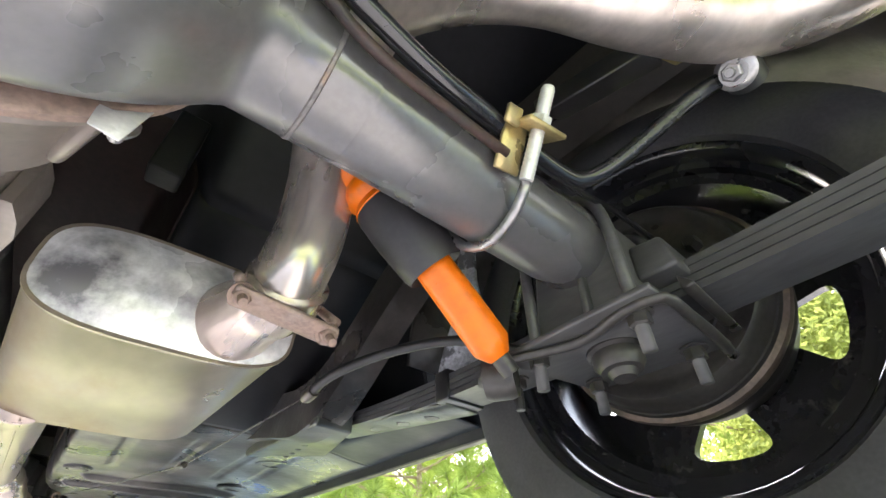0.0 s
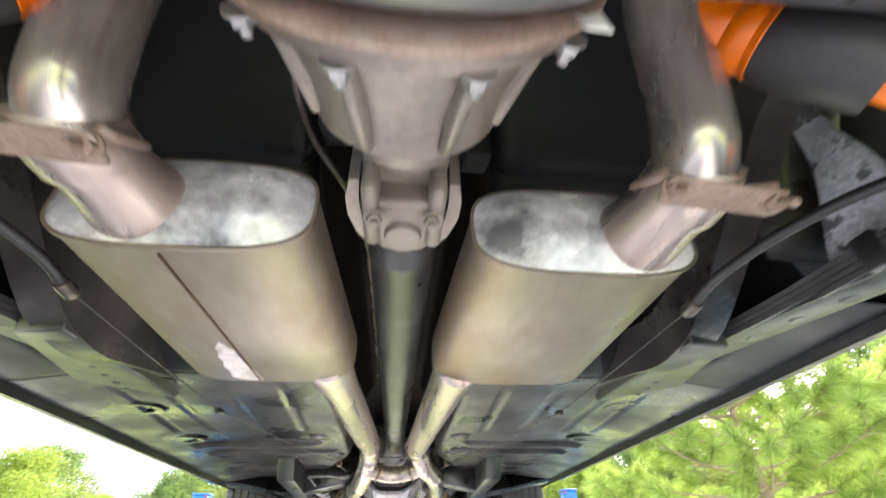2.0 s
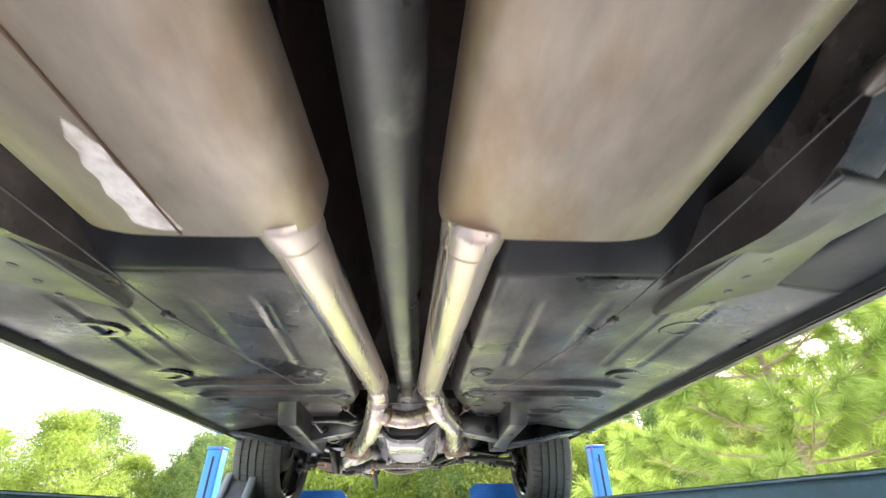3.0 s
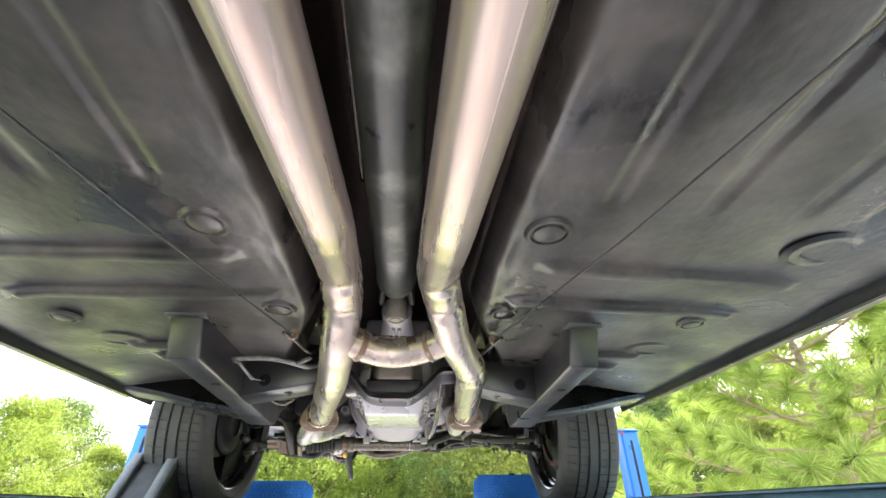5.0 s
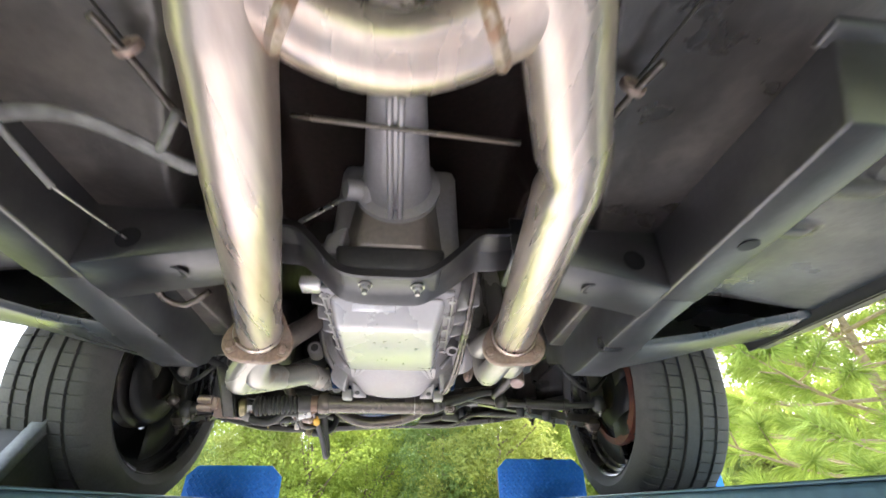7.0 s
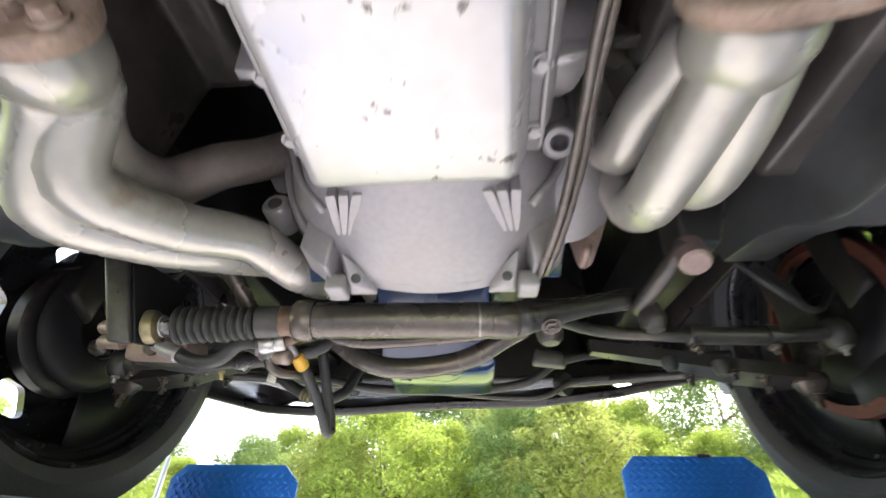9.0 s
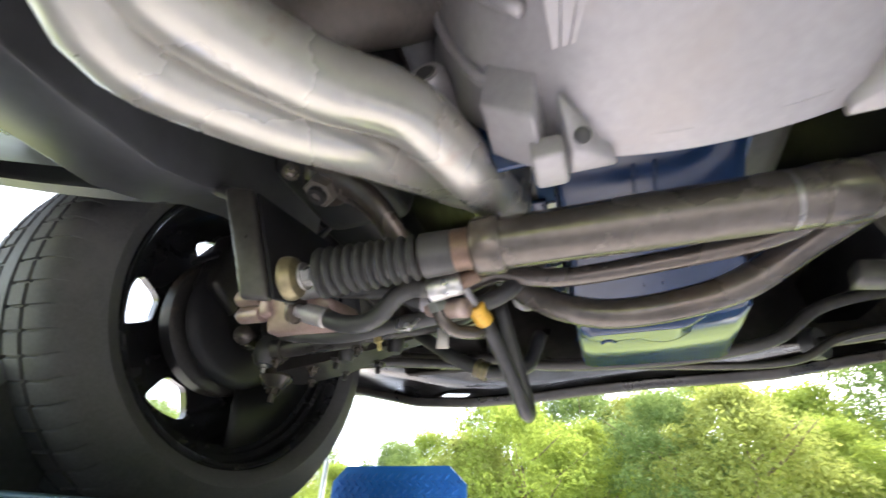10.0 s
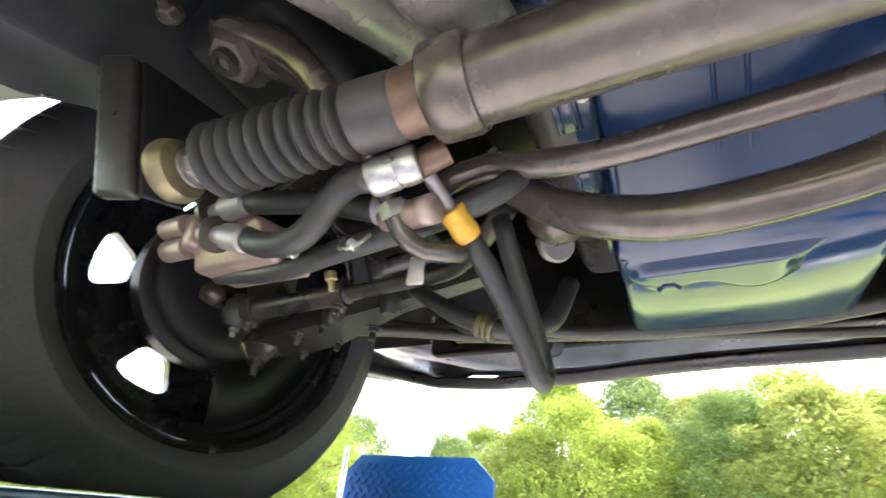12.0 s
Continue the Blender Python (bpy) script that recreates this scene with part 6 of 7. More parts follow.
# ---- rear suspension ----
for sd in (-1, 1):
    # leaf springs: each leaf a curved flat bar
    X = 0.515
    spring = part("leaf_spring", box(min(sd * (X - 0.028), sd * (X + 0.028)), max(sd * (X - 0.028), sd * (X + 0.028)), 0.12, 0.25, 1.962, 1.966, 0.001, 1), FRAME, car, "dark steel four-leaf rear spring")
    for k, (y0, y1) in enumerate(((-0.62, 0.98), (-0.48, 0.84), (-0.32, 0.70), (-0.16, 0.50))):
        secs = []
        for y in span(y0, y1, 22):
            d = y - 0.185
            z = 1.9925 - 0.008 * k + (0.13 * d * d if d > 0 else 0.10 * d * d)
            xo = 0.07 * max(0, d - 0.1) * (1 if d > 0 else 0)
            secs.append([(sd * (X + xo - 0.029), y, z), (sd * (X + xo + 0.029), y, z), (sd * (X + xo + 0.029), y, z + 0.0068), (sd * (X + xo - 0.029), y, z + 0.0068)])
        part("leaf", loft(secs), LEAFSTEEL, spring)
    for y in (0.42, -0.10):
        d = y - 0.185
        xo = 0.07 * max(0, d - 0.1)
        part("rebound_clip", box(min(sd * (X + xo - 0.033), sd * (X + xo + 0.033)), max(sd * (X + xo - 0.033), sd * (X + xo + 0.033)), y - 0.013, y + 0.013, 1.966 + 0.11 * d * d, 2.006 + 0.13 * d * d, 0.002), FRAME, spring)
    part("spring_eye", lathe([(0.012, -0.034), (0.026, -0.034), (0.026, 0.034), (0.012, 0.034)], Matrix.Translation((sd * (X + 0.055), 0.985, 2.083)) @ Matrix.Rotation(radians(90), 4, "Y"), 28, close=True), FRAME, spring)
    part("tapered_pad", hexa([(sd * 0.50, 0.42, 1.969), (sd * 0.56, 0.42, 1.969), (sd * 0.60, 0.84, 2.035), (sd * 0.535, 0.84, 2.035), (sd * 0.50, 0.42, 1.974), (sd * 0.56, 0.42, 1.974), (sd * 0.60, 0.84, 2.040), (sd * 0.535, 0.84, 2.040)], 0.002, 1), GREENISH, spring, "pale worn lower spring leaf")
    for y in (0.50, 0.58, 0.67):
        part("rivet", lathe([(0, -0.002), (0.010, -0.002), (0.0125, 0.001), (0, 0.001)], pose(sd * (0.542 + (y - 0.5) * 0.08), y, 1.969 + (y - 0.42) * 0.157), 16), FRAME, spring)
    # spring plate with u-bolts
    b = hexa([(sd * 0.415, 0.098, 1.947), (sd * 0.56, 0.098, 1.947), (sd * 0.56, 0.238, 1.947), (sd * 0.415, 0.250, 1.942), (sd * 0.415, 0.098, 1.953), (sd * 0.56, 0.098, 1.953), (sd * 0.56, 0.238, 1.953), (sd * 0.415, 0.250, 1.948)], 0.002)
    bmesh.ops.recalc_face_normals(b, faces=b.faces)
    plate = part("spring_plate", b, LEAFSTEEL, car, "grimy black spring plate under the axle")
    lip = [(0.412, 0.268, 1.926), (0.402, 0.252, 1.930), (0.412, 0.230, 1.937), (0.430, 0.195, 1.939), (0.437, 0.165, 1.941), (0.427, 0.128, 1.944), (0.432, 0.098, 1.945), (0.470, 0.096, 1.943), (0.52, 0.097, 1.941), (0.565, 0.102, 1.940)]
    part("plate_lip", tube([(sd * x, y, z) for x, y, z in lip], 0.0048, 12, flat=0.7), GREASY, plate, "worn rolled edge of the spring plate")
    part("guide_bar", hexa([(sd * 0.455, 0.079, 1.958), (sd * 0.552, 0.083, 1.954), (sd * 0.552, 0.092, 1.954), (sd * 0.455, 0.090, 1.958), (sd * 0.455, 0.080, 1.962), (sd * 0.552, 0.084, 1.958), (sd * 0.552, 0.092, 1.968), (sd * 0.455, 0.090, 1.972)], 0.001, 1), GREASY, plate)
    b = hexa([(sd * 0.446, 0.118, 1.953), (sd * 0.53, 0.118, 1.953), (sd * 0.53, 0.226, 1.953), (sd * 0.446, 0.226, 1.953), (sd * 0.450, 0.124, 2.052), (sd * 0.52, 0.124, 2.052), (sd * 0.52, 0.216, 2.052), (sd * 0.450, 0.216, 2.052)], 0.004)
    b = hexa([(sd * 0.437, 0.16, 1.962), (sd * 0.449, 0.16, 1.962), (sd * 0.449, 0.166, 1.962), (sd * 0.437, 0.166, 1.962), (sd * 0.441, 0.160, 2.01), (sd * 0.452, 0.160, 2.01), (sd * 0.452, 0.166, 2.01), (sd * 0.441, 0.166, 2.01)], 0.001, 1, b)
    b = hexa([(sd * 0.46, 0.085, 1.985), (sd * 0.545, 0.085, 1.985), (sd * 0.545, 0.122, 1.985), (sd * 0.46, 0.122, 1.985), (sd * 0.465, 0.092, 2.022), (sd * 0.54, 0.092, 2.022), (sd * 0.54, 0.122, 2.025), (sd * 0.465, 0.122, 2.025)], 0.004, 2, b)
    bmesh.ops.recalc_face_normals(b, faces=b.faces)
    part("spring_seat", b, LEAFSTEEL, plate)
    for x in (0.436, 0.530):
        u = [(sd * x, 0.121, 1.912), (sd * x, 0.121, 2.05), (sd * x, 0.132, 2.082), (sd * x, 0.17, 2.094), (sd * x, 0.208, 2.082), (sd * x, 0.219, 2.05), (sd * x, 0.219, 1.912)]
        part("u_bolt", tube(u, 0.0056, 12, bend=0.03), LEAFSTEEL, plate)
        for y in (0.121, 0.219):
            put_bolt((sd * x, y, 1.944), (0, 0, -1), plate, 0.0090, 0.012, 0.012, "nut", GREASY)
    part("bushing_boss", lathe([(0, 0.030), (0.010, 0.030), (0.013, 0.024), (0.018, 0.023), (0.0225, 0.016), (0.0225, 0.008), (0.026, 0.006), (0.026, 0), (0, 0)], along((sd * 0.484, 0.170, 1.948), (sd * 0.482, 0.166, 1.9)), 28), GREASY, plate)
    b = lathe([(0.011, -0.014), (0.019, -0.014), (0.021, -0.008), (0.021, 0.008), (0.019, 0.014), (0.011, 0.014)], Matrix.Translation((sd * 0.420, 0.252, 1.931)) @ Matrix.Rotation(radians(30 * sd), 4, "Z") @ Matrix.Rotation(radians(90), 4, "X"), 24, close=True)
    part("shock_mount", b, GREASY, plate, "dark looped shock mount")
    put_bolt((sd * 0.450, 0.258, 1.938), (0, 0, -1), plate, 0.0085, 0.010, 0.020, "nut", GREASY)
    # shock absorbers
    lo, hi = Vector((sd * 0.397, 0.224, 1.924)), Vector((sd * 0.232, 0.258, 2.116))
    ax = (hi - lo).normalized()
    ln = (hi - lo).length
    sh = part("shock_absorber", lathe([(0, 0.010), (0.0095, 0.010), (0.0105, 0.011), (0.0170, 0.021), (0.0178, 0.024), (0.0178, 0.115), (0, 0.115)], along(lo, hi), 32), ORANGE, car, "bright orange gas shock absorber")
    part("dust_boot", lathe([(0.020, 0.108), (0.0265, 0.103), (0.0290, 0.110), (0.0325, 0.15), (0.0330, 0.176), (0.032, 0.182), (0, 0.182)], along(lo, hi), 32), RUBBER, sh, "black rubber boot")
    prof = [(0, 0.178), (0.0305, 0.178), (0.0325, 0.183), (0.0290, 0.189), (0.0325, 0.195), (0.0325, 0.203), (0.0290, 0.209), (0.0325, 0.215), (0.0325, 0.25), (0.026, ln), (0, ln)]
    part("upper_tube", lathe(prof, along(lo, hi), 32), ORANGE, sh)
    part("shock_stud", tube([tuple(hi), tuple(hi + ax * 0.05)], 0.006, 12), ZINC, sh)
    part("eye_bushing", lathe([(0, -0.006), (0.008, -0.006), (0.0085, 0.012), (0, 0.012)], along(lo, hi), 16), GREASY, sh)
    # flaking sealer on the inner wheel house
    g = [[(sd * (0.556 + 0.004 * math.sin(z * 40 + y * 30)), y + 0.02 * math.sin(z * 17), z) for y in span(0.42, 0.51, 8)] for z in span(2.0, 2.30, 14)]
    b = bmesh.new()
    vs = [[b.verts.new((p[0], 0.475 + (p[1] - 0.475) * (0.35 + 0.65 * smooth_step(2.26, 2.06, p[2])) - 0.25 * (p[2] - 2.05), p[2])) for p in row] for row in g]
    for i in range(14):
        for k in range(8):
            b.faces.new((vs[i][k], vs[i][k + 1], vs[i + 1][k + 1], vs[i + 1][k]))
    r = bmesh.ops.extrude_face_region(b, geom=b.faces[:])
    bmesh.ops.translate(b, verts=[v for v in r["geom"] if isinstance(v, bmesh.types.BMVert)], vec=(sd * 0.006, 0, 0))
    bmesh.ops.recalc_face_normals(b, faces=b.faces)
    part("sealer_patch", b, GREYCOAT, car, "flaking grey sealer on the wheel house")
    # parking brake cables
    hose = tube([(sd * 0.56, 0.20, 1.975), (sd * 0.50, 0.27, 1.985), (sd * 0.44, 0.33, 2.005), (sd * 0.40, 0.42, 2.01), (sd * 0.372, 0.50, 2.0), (sd * 0.367, 0.545, 1.988)], 0.0062, 14)
    cab = part("parking_brake_cable", hose, RUBBER, car, "black sheathed parking brake cable")
    part("wire", tube([(sd * 0.367, 0.545, 1.988), (sd * 0.352, 0.75, 1.98), (sd * 0.330, 0.966, 1.970), (sd * 0.272, 1.45, 2.0), (sd * 0.20, 1.86, 2.025)], 0.0014, 8, bend=0.05), GREASY, cab)
    part("sheath_end", lathe([(0, 0), (0.008, 0), (0.009, 0.004), (0.009, 0.02), (0.006, 0.026), (0, 0.026)], along((sd * 0.368, 0.535, 1.990), (sd * 0.366, 0.57, 1.985)), 16), STEER, cab)
    part("cable_clip", lathe([(0, -0.012), (0.005, -0.011), (0.0065, -0.006), (0.0045, 0.0), (0.0062, 0.006), (0.004, 0.011), (0, 0.012)], along((sd * 0.3295, 0.966, 1.9695), (sd * 0.318, 1.06, 1.976)), 14), GREASY, cab, "small dark cable equaliser")
    part("cable_hook", tube([(sd * 0.21, 1.84, 2.02), (sd * 0.20, 1.87, 2.02), (sd * 0.175, 1.93, 2.01), (sd * 0.165, 1.95, 2.03)], 0.0035, 10), STEER, cab)
    part("cable_guide", lathe([(0.005, -0.003), (0.011, -0.003), (0.012, 0.0), (0.011, 0.003), (0.005, 0.003)], along((sd * 0.20, 1.868, 2.026), (sd * 0.18, 1.94, 2.02)), 22, close=True), RUST, cab)

# ---- anti-roll bar clamped to the axle ----
half = [(0.45, -0.024, 2.12), (0.437, 0.004, 2.115), (0.405, 0.085, 2.062), (0.388, 0.110, 2.050), (0.36, 0.115, 2.046), (0.22, 0.115, 2.045), (0.14, 0.108, 2.05), (0.10, 0.06, 2.09), (0.04, 0.02, 2.11)]
bar = [(-x, y, z) for x, y, z in half] + half[::-1]
roll_bar = part("anti_roll_bar", tube(bar, 0.0074, 16, bend=0.03), RIM, car, "gloss black rear anti-roll bar")
for sd in (-1, 1):
    part("brake_pipe", tube([(sd * 0.12, 0.10, 2.09), (sd * 0.16, 0.117, 2.068), (sd * 0.30, 0.118, 2.066), (sd * 0.38, 0.122, 2.055), (sd * 0.46, 0.12, 2.07), (sd * 0.56, 0.12, 2.08)], 0.0032, 10), RIM, roll_bar)
    w_ = Vector((-0.16, -0.58, 0.80)).normalized()
    u_ = (Vector((1, 0, 0)) - w_ * w_.x).normalized()
    v_ = w_.cross(u_)
    local = Matrix((u_, v_, w_)).transposed().to_4x4()
    place = Matrix.Diagonal((sd, 1, 1, 1)) @ Matrix.Translation((0.3135, 0.098, 2.0444)) @ local

    def set_in(b):
        b.transform(place)
        bmesh.ops.recalc_face_normals(b, faces=b.faces)
        return b
    b = box(-0.019, 0.020, -0.011, 0.013, -0.002, 0.002, 0.001, 1)
    b = box(-0.026, -0.003, 0.006, 0.010, -0.038, -0.001, 0.001, 1, b)
    b = box(-0.031, -0.017, 0.000, 0.004, -0.006, 0.008, 0.001, 1, b)
    br = part("clamp_bracket", set_in(b), GOLD, roll_bar, "yellow zinc-plated clamp bracket")
    part("threaded_end", set_in(lathe([(0, -0.040), (0.0052, -0.040), (0.0056, -0.038)] + [(0.0052 + 0.0005 * (i % 2), -0.036 + 0.0018 * i) for i in range(38)] + [(0.0045, 0.034), (0, 0.034)], None, 16)), STUDZ, br, "pale zinc threaded rod")
    part("nut", set_in(lathe([(0, 0.002), (0.0085, 0.002), (0.0085, 0.009), (0.007, 0.010), (0, 0.010)], None, 6)), STUDZ, br)
    u = [(0.3230, 0.122, 2.016), (0.328, 0.139, 2.002), (0.332, 0.160, 1.9952), (0.334, 0.180, 1.9952), (0.333, 0.203, 2.008), (0.330, 0.218, 2.035), (0.326, 0.214, 2.065)]
    part("u_bolt", tube([(sd * x, y, z) for x, y, z in u], 0.0042, 12), ZINC, br)
    part("sleeved_pipe", tube([(sd * x, y, z) for x, y, z in ((0.10, 0.088, 2.072), (0.14, 0.112, 2.044), (0.18, 0.119, 2.028), (0.24, 0.1205, 2.0265), (0.30, 0.1205, 2.0265))], 0.0042, 12), SLEEVE, roll_bar, "brown spring-wrapped brake pipe")
    part("drop_link", tube([(sd * 0.455, -0.026, 2.12), (sd * 0.458, -0.03, 2.17), (sd * 0.46, -0.04, 2.2)], 0.006, 12), FRAME, roll_bar)
    part("link_eye", lathe([(0.004, -0.012), (0.016, -0.012), (0.016, 0.012), (0.004, 0.012)], Matrix.Translation((sd * 0.452, -0.026, 2.122)) @ Matrix.Rotation(radians(90), 4, "Y"), 24, close=True), RUBBER, roll_bar)
    part("link_washer", lathe([(0, 0), (0.0145, 0), (0.016, 0.002), (0.011, 0.006), (0, 0.006)], along((sd * 0.442, -0.022, 2.114), (sd * 0.36, 0.0, 2.04)), 24), ZINC, roll_bar)
    put_bolt((sd * 0.437, -0.020, 2.109), (sd * -0.6, 0.2, -0.5), roll_bar, 0.008, 0.009, 0.005, "bolt")
for sd in (-1, 1):
    b = hexa([(sd * 0.405, 0.145, 2.205), (sd * 0.440, 0.13, 2.215), (sd * 0.468, 0.015, 2.215), (sd * 0.430, 0.025, 2.205), (sd * 0.405, 0.145, 2.24), (sd * 0.440, 0.13, 2.24), (sd * 0.468, 0.015, 2.24), (sd * 0.430, 0.025, 2.24)], 0.003)
    br = part("shackle_bracket", b, FRAME, car, "black flat bar over the anti-roll bar")
    part("plated_end", hexa([(sd * 0.448, 0.016, 2.200), (sd * 0.470, 0.010, 2.206), (sd * 0.474, -0.004, 2.206), (sd * 0.452, 0.002, 2.200), (sd * 0.448, 0.016, 2.206), (sd * 0.470, 0.010, 2.212), (sd * 0.474, -0.004, 2.212), (sd * 0.452, 0.002, 2.206)], 0.001, 1), GOLD, br)
part("breather_hose", tube([(-0.21, 0.18, 2.06), (-0.205, 0.195, 2.0), (-0.198, 0.20, 1.955), (-0.185, 0.21, 1.925)], 0.0065, 12), RUBBER, car, "grey rubber hose hanging by the axle")
part("axle_tag", hexa([(0.0852, 0.198, 1.948), (0.0994, 0.198, 1.9458), (0.0994, 0.1995, 1.9458), (0.0852, 0.1995, 1.948), (0.0800, 0.2055, 1.992), (0.1040, 0.2055, 1.992), (0.1040, 0.207, 1.992), (0.0800, 0.207, 1.992)], 0.0005, 1), STUDZ, car, "pale bare metal tag on the axle housing")
part("fuel_line", tube([(-0.11, 0.30, 2.12), (-0.10, 0.40, 2.10), (-0.06, 0.60, 2.14), (-0.055, 1.0, 2.17), (-0.06, 1.6, 2.2)], 0.004, 10), STEER, car, "thin steel fuel line")
for x, y, z in ((0.10, 0.52, 2.25), (-0.10, 0.50, 2.27)):
    part("tunnel_bracket", hexa([(x - 0.02, y - 0.03, z - 0.06), (x + 0.02, y - 0.03, z - 0.06), (x + 0.02, y + 0.03, z - 0.04), (x - 0.02, y + 0.03, z - 0.04), (x - 0.02, y - 0.03, z + 0.06), (x + 0.02, y - 0.03, z + 0.06), (x + 0.02, y + 0.03, z + 0.06), (x - 0.02, y + 0.03, z + 0.06)], 0.004), DEEPBLACK, car)

# ---- gearbox details ----
for dx, pts in ((0, [(0.121, 2.20, 2.03), (0.119, 2.30, 1.982), (0.119, 2.36, 1.978), (0.121, 2.42, 1.972), (0.116, 2.50, 1.95), (0.104, 2.57, 1.933), (0.10, 2.60, 1.94)]),
                (1, [(0.135, 2.25, 2.05), (0.128, 2.32, 1.995), (0.128, 2.40, 1.985), (0.129, 2.46, 1.972), (0.122, 2.52, 1.952), (0.112, 2.575, 1.938)])):
    part("cooler_line", tube(pts, 0.0042, 10), STEER, gb, "steel oil cooler line")
part("kickdown_rod", tube([(-0.104, 1.955, 2.06), (0.0, 1.965, 2.062), (0.134, 1.972, 2.06)], 0.003, 8), STEER, car, "thin steel linkage rod")
part("shift_rod", tube([(-0.14, 2.172, 2.08), (-0.053, 2.095, 2.08)], 0.0035, 8), ZINC, gb)
part("speedo_boss", lathe([(0, 0), (0.013, 0), (0.014, 0.003), (0.014, 0.02), (0.018, 0.024), (0.018, 0.04), (0, 0.04)], along((-0.065, 2.085, 2.075), (-0.03, 2.10, 2.085)), 20), CAST, gb)
part("servo_cover", lathe([(0, 0.03), (0.03, 0.028), (0.036, 0.02), (0.036, 0), (0, 0)], along((0.10, 2.40, 2.04), (0.2, 2.42, 2.03)), 28), CAST, gb)
part("starter_bulge", loft([[(0.135 + w * math.cos(a), y, 2.045 + 1.25 * w * math.sin(a)) for a in (2 * math.pi * k / 40 for k in range(40))] for y, w in ((2.49, 0.012), (2.50, 0.030), (2.52, 0.044), (2.55, 0.052), (2.58, 0.055))]), CAST, bell, "rounded starter pocket")
part("dipstick_boss", lathe([(0.0075, 0.0), (0.012, 0.0), (0.0135, 0.002), (0.0135, 0.02), (0.0075, 0.02)], along((0.112, 2.452, 1.986), (0.116, 2.47, 2.02)), 26, close=True), CAST, gb)
part("case_lug", box(-0.128, -0.098, 2.18, 2.21, 1.984, 2.0, 0.004), PAN, gb)
for y in (2.26, 2.32, 2.38):
    part("case_rib", hexa([(-0.125, y, 1.995), (-0.10, y, 1.99), (-0.10, y + 0.008, 1.99), (-0.125, y + 0.008, 1.995), (-0.14, y, 2.10), (-0.10, y, 2.10), (-0.10, y + 0.008, 2.10), (-0.14, y + 0.008, 2.10)], 0.001, 1), CAST, gb)
    part("case_rib", hexa([(0.10, y, 1.99), (0.135, y, 2.0), (0.135, y + 0.008, 2.0), (0.10, y + 0.008, 1.99), (0.10, y, 2.10), (0.14, y, 2.10), (0.14, y + 0.008, 2.10), (0.10, y + 0.008, 2.10)], 0.001, 1), CAST, gb)
part("dust_cover", hexa([(-0.13, 2.592, 1.945), (0.13, 2.592, 1.945), (0.13, 2.597, 1.945), (-0.13, 2.597, 1.945), (-0.16, 2.592, 2.06), (0.16, 2.592, 2.06), (0.16, 2.597, 2.06), (-0.16, 2.597, 2.06)], 0.001, 1), SUMP, gb)
hb = part("cable_bracket", tube([(-0.318, 1.914, 1.990), (-0.290, 1.906, 1.990), (-0.2535, 1.906, 1.991), (-0.222, 1.926, 1.992), (-0.2026, 1.9457, 1.9914), (-0.177, 1.964, 1.988), (-0.150, 1.985, 2.01)], 0.0078, 12, bend=0.02, flat=0.6), STRAP, car, "bent grey steel bracket under the floor")
part("pin", lathe([(0, 0), (0.006, 0), (0.0065, 0.002), (0.0065, 0.010), (0, 0.010)], along((-0.312, 1.914, 1.982), (-0.312, 1.914, 2.0)), 14), STEER, hb)
part("cable_sheath", tube([(-0.308, 1.914, 1.985), (-0.300, 1.938, 1.975), (-0.2924, 1.9688, 1.9656)], 0.0034, 10), STRAP, hb)
part("inner_wire", tube([(-0.2924, 1.9688, 1.9656), (-0.300, 2.03, 1.979), (-0.308, 2.097, 1.994)], 0.0013, 8), ZINC, hb)
part("brace_rod", tube([(-0.1655, 1.8975, 1.990), (-0.184, 1.922, 1.9905), (-0.2026, 1.9457, 1.9914)], 0.0042, 10), STRAP, hb)
part("cable_eye", tube([(-0.30, 2.175, 2.0), (-0.315, 2.19, 1.985), (-0.312, 2.215, 1.972), (-0.285, 2.225, 1.968), (-0.255, 2.215, 1.985)], 0.0045, 10), STEER, car, "looped steel clutch cable end")
part("cable_rod", tube([(-0.30, 2.17, 2.0), (-0.25, 2.15, 2.01), (-0.19, 2.13, 2.02)], 0.005, 10), STEER, car)

# ---- steering linkage and hoses ----
cl = part("centre_link", tube([(-0.172, 2.74, 1.965), (-0.14, 2.76, 1.938), (-0.10, 2.76, 1.914), (-0.05, 2.76, 1.905), (0.03, 2.76, 1.917), (0.09, 2.745, 1.945), (0.145, 2.715, 1.962), (0.245, 2.71, 1.978)], 0.0135, 20), STEER, car, "oily dropped steering centre link")
part("pressure_pipe", tube([(-0.19, 2.71, 1.925), (-0.163, 2.72, 1.940), (-0.116, 2.72, 1.928), (-0.06, 2.72, 1.927), (0.055, 2.72, 1.937), (0.09, 2.70, 1.945)], 0.0085, 16), STEER, car, "rusty brown steel pressure pipe")
part("ram_end", tube([(0.088, 2.663, 1.929), (0.11, 2.672, 1.938), (0.145, 2.705, 1.958), (0.165, 2.712, 1.965)], lambda u: 0.0205 - 0.006 * u, 20), GREASY, ram)
part("ram_mark", lathe([(0.0203, 0), (0.0210, 0.0), (0.0210, 0.002), (0.0203, 0.002)], along((0.046, 2.6616, 1.9283), (0.10, 2.664, 1.929)), 36), ZINC, ram)
fork = part("fork_arm", tube([(0.085, 2.664, 1.929), (0.115, 2.668, 1.934), (0.15, 2.680, 1.946), (0.19, 2.694, 1.960), (0.238, 2.706, 1.974)], lambda u: 0.0185 - 0.0075 * u, 20, flat=0.75), GREASY, cl, "dark forged link arm")
put_bolt((0.128, 2.664, 1.9215), (0, -0.5, -1), fork, 0.0085, 0.006, 0.002, "nut", STEER)
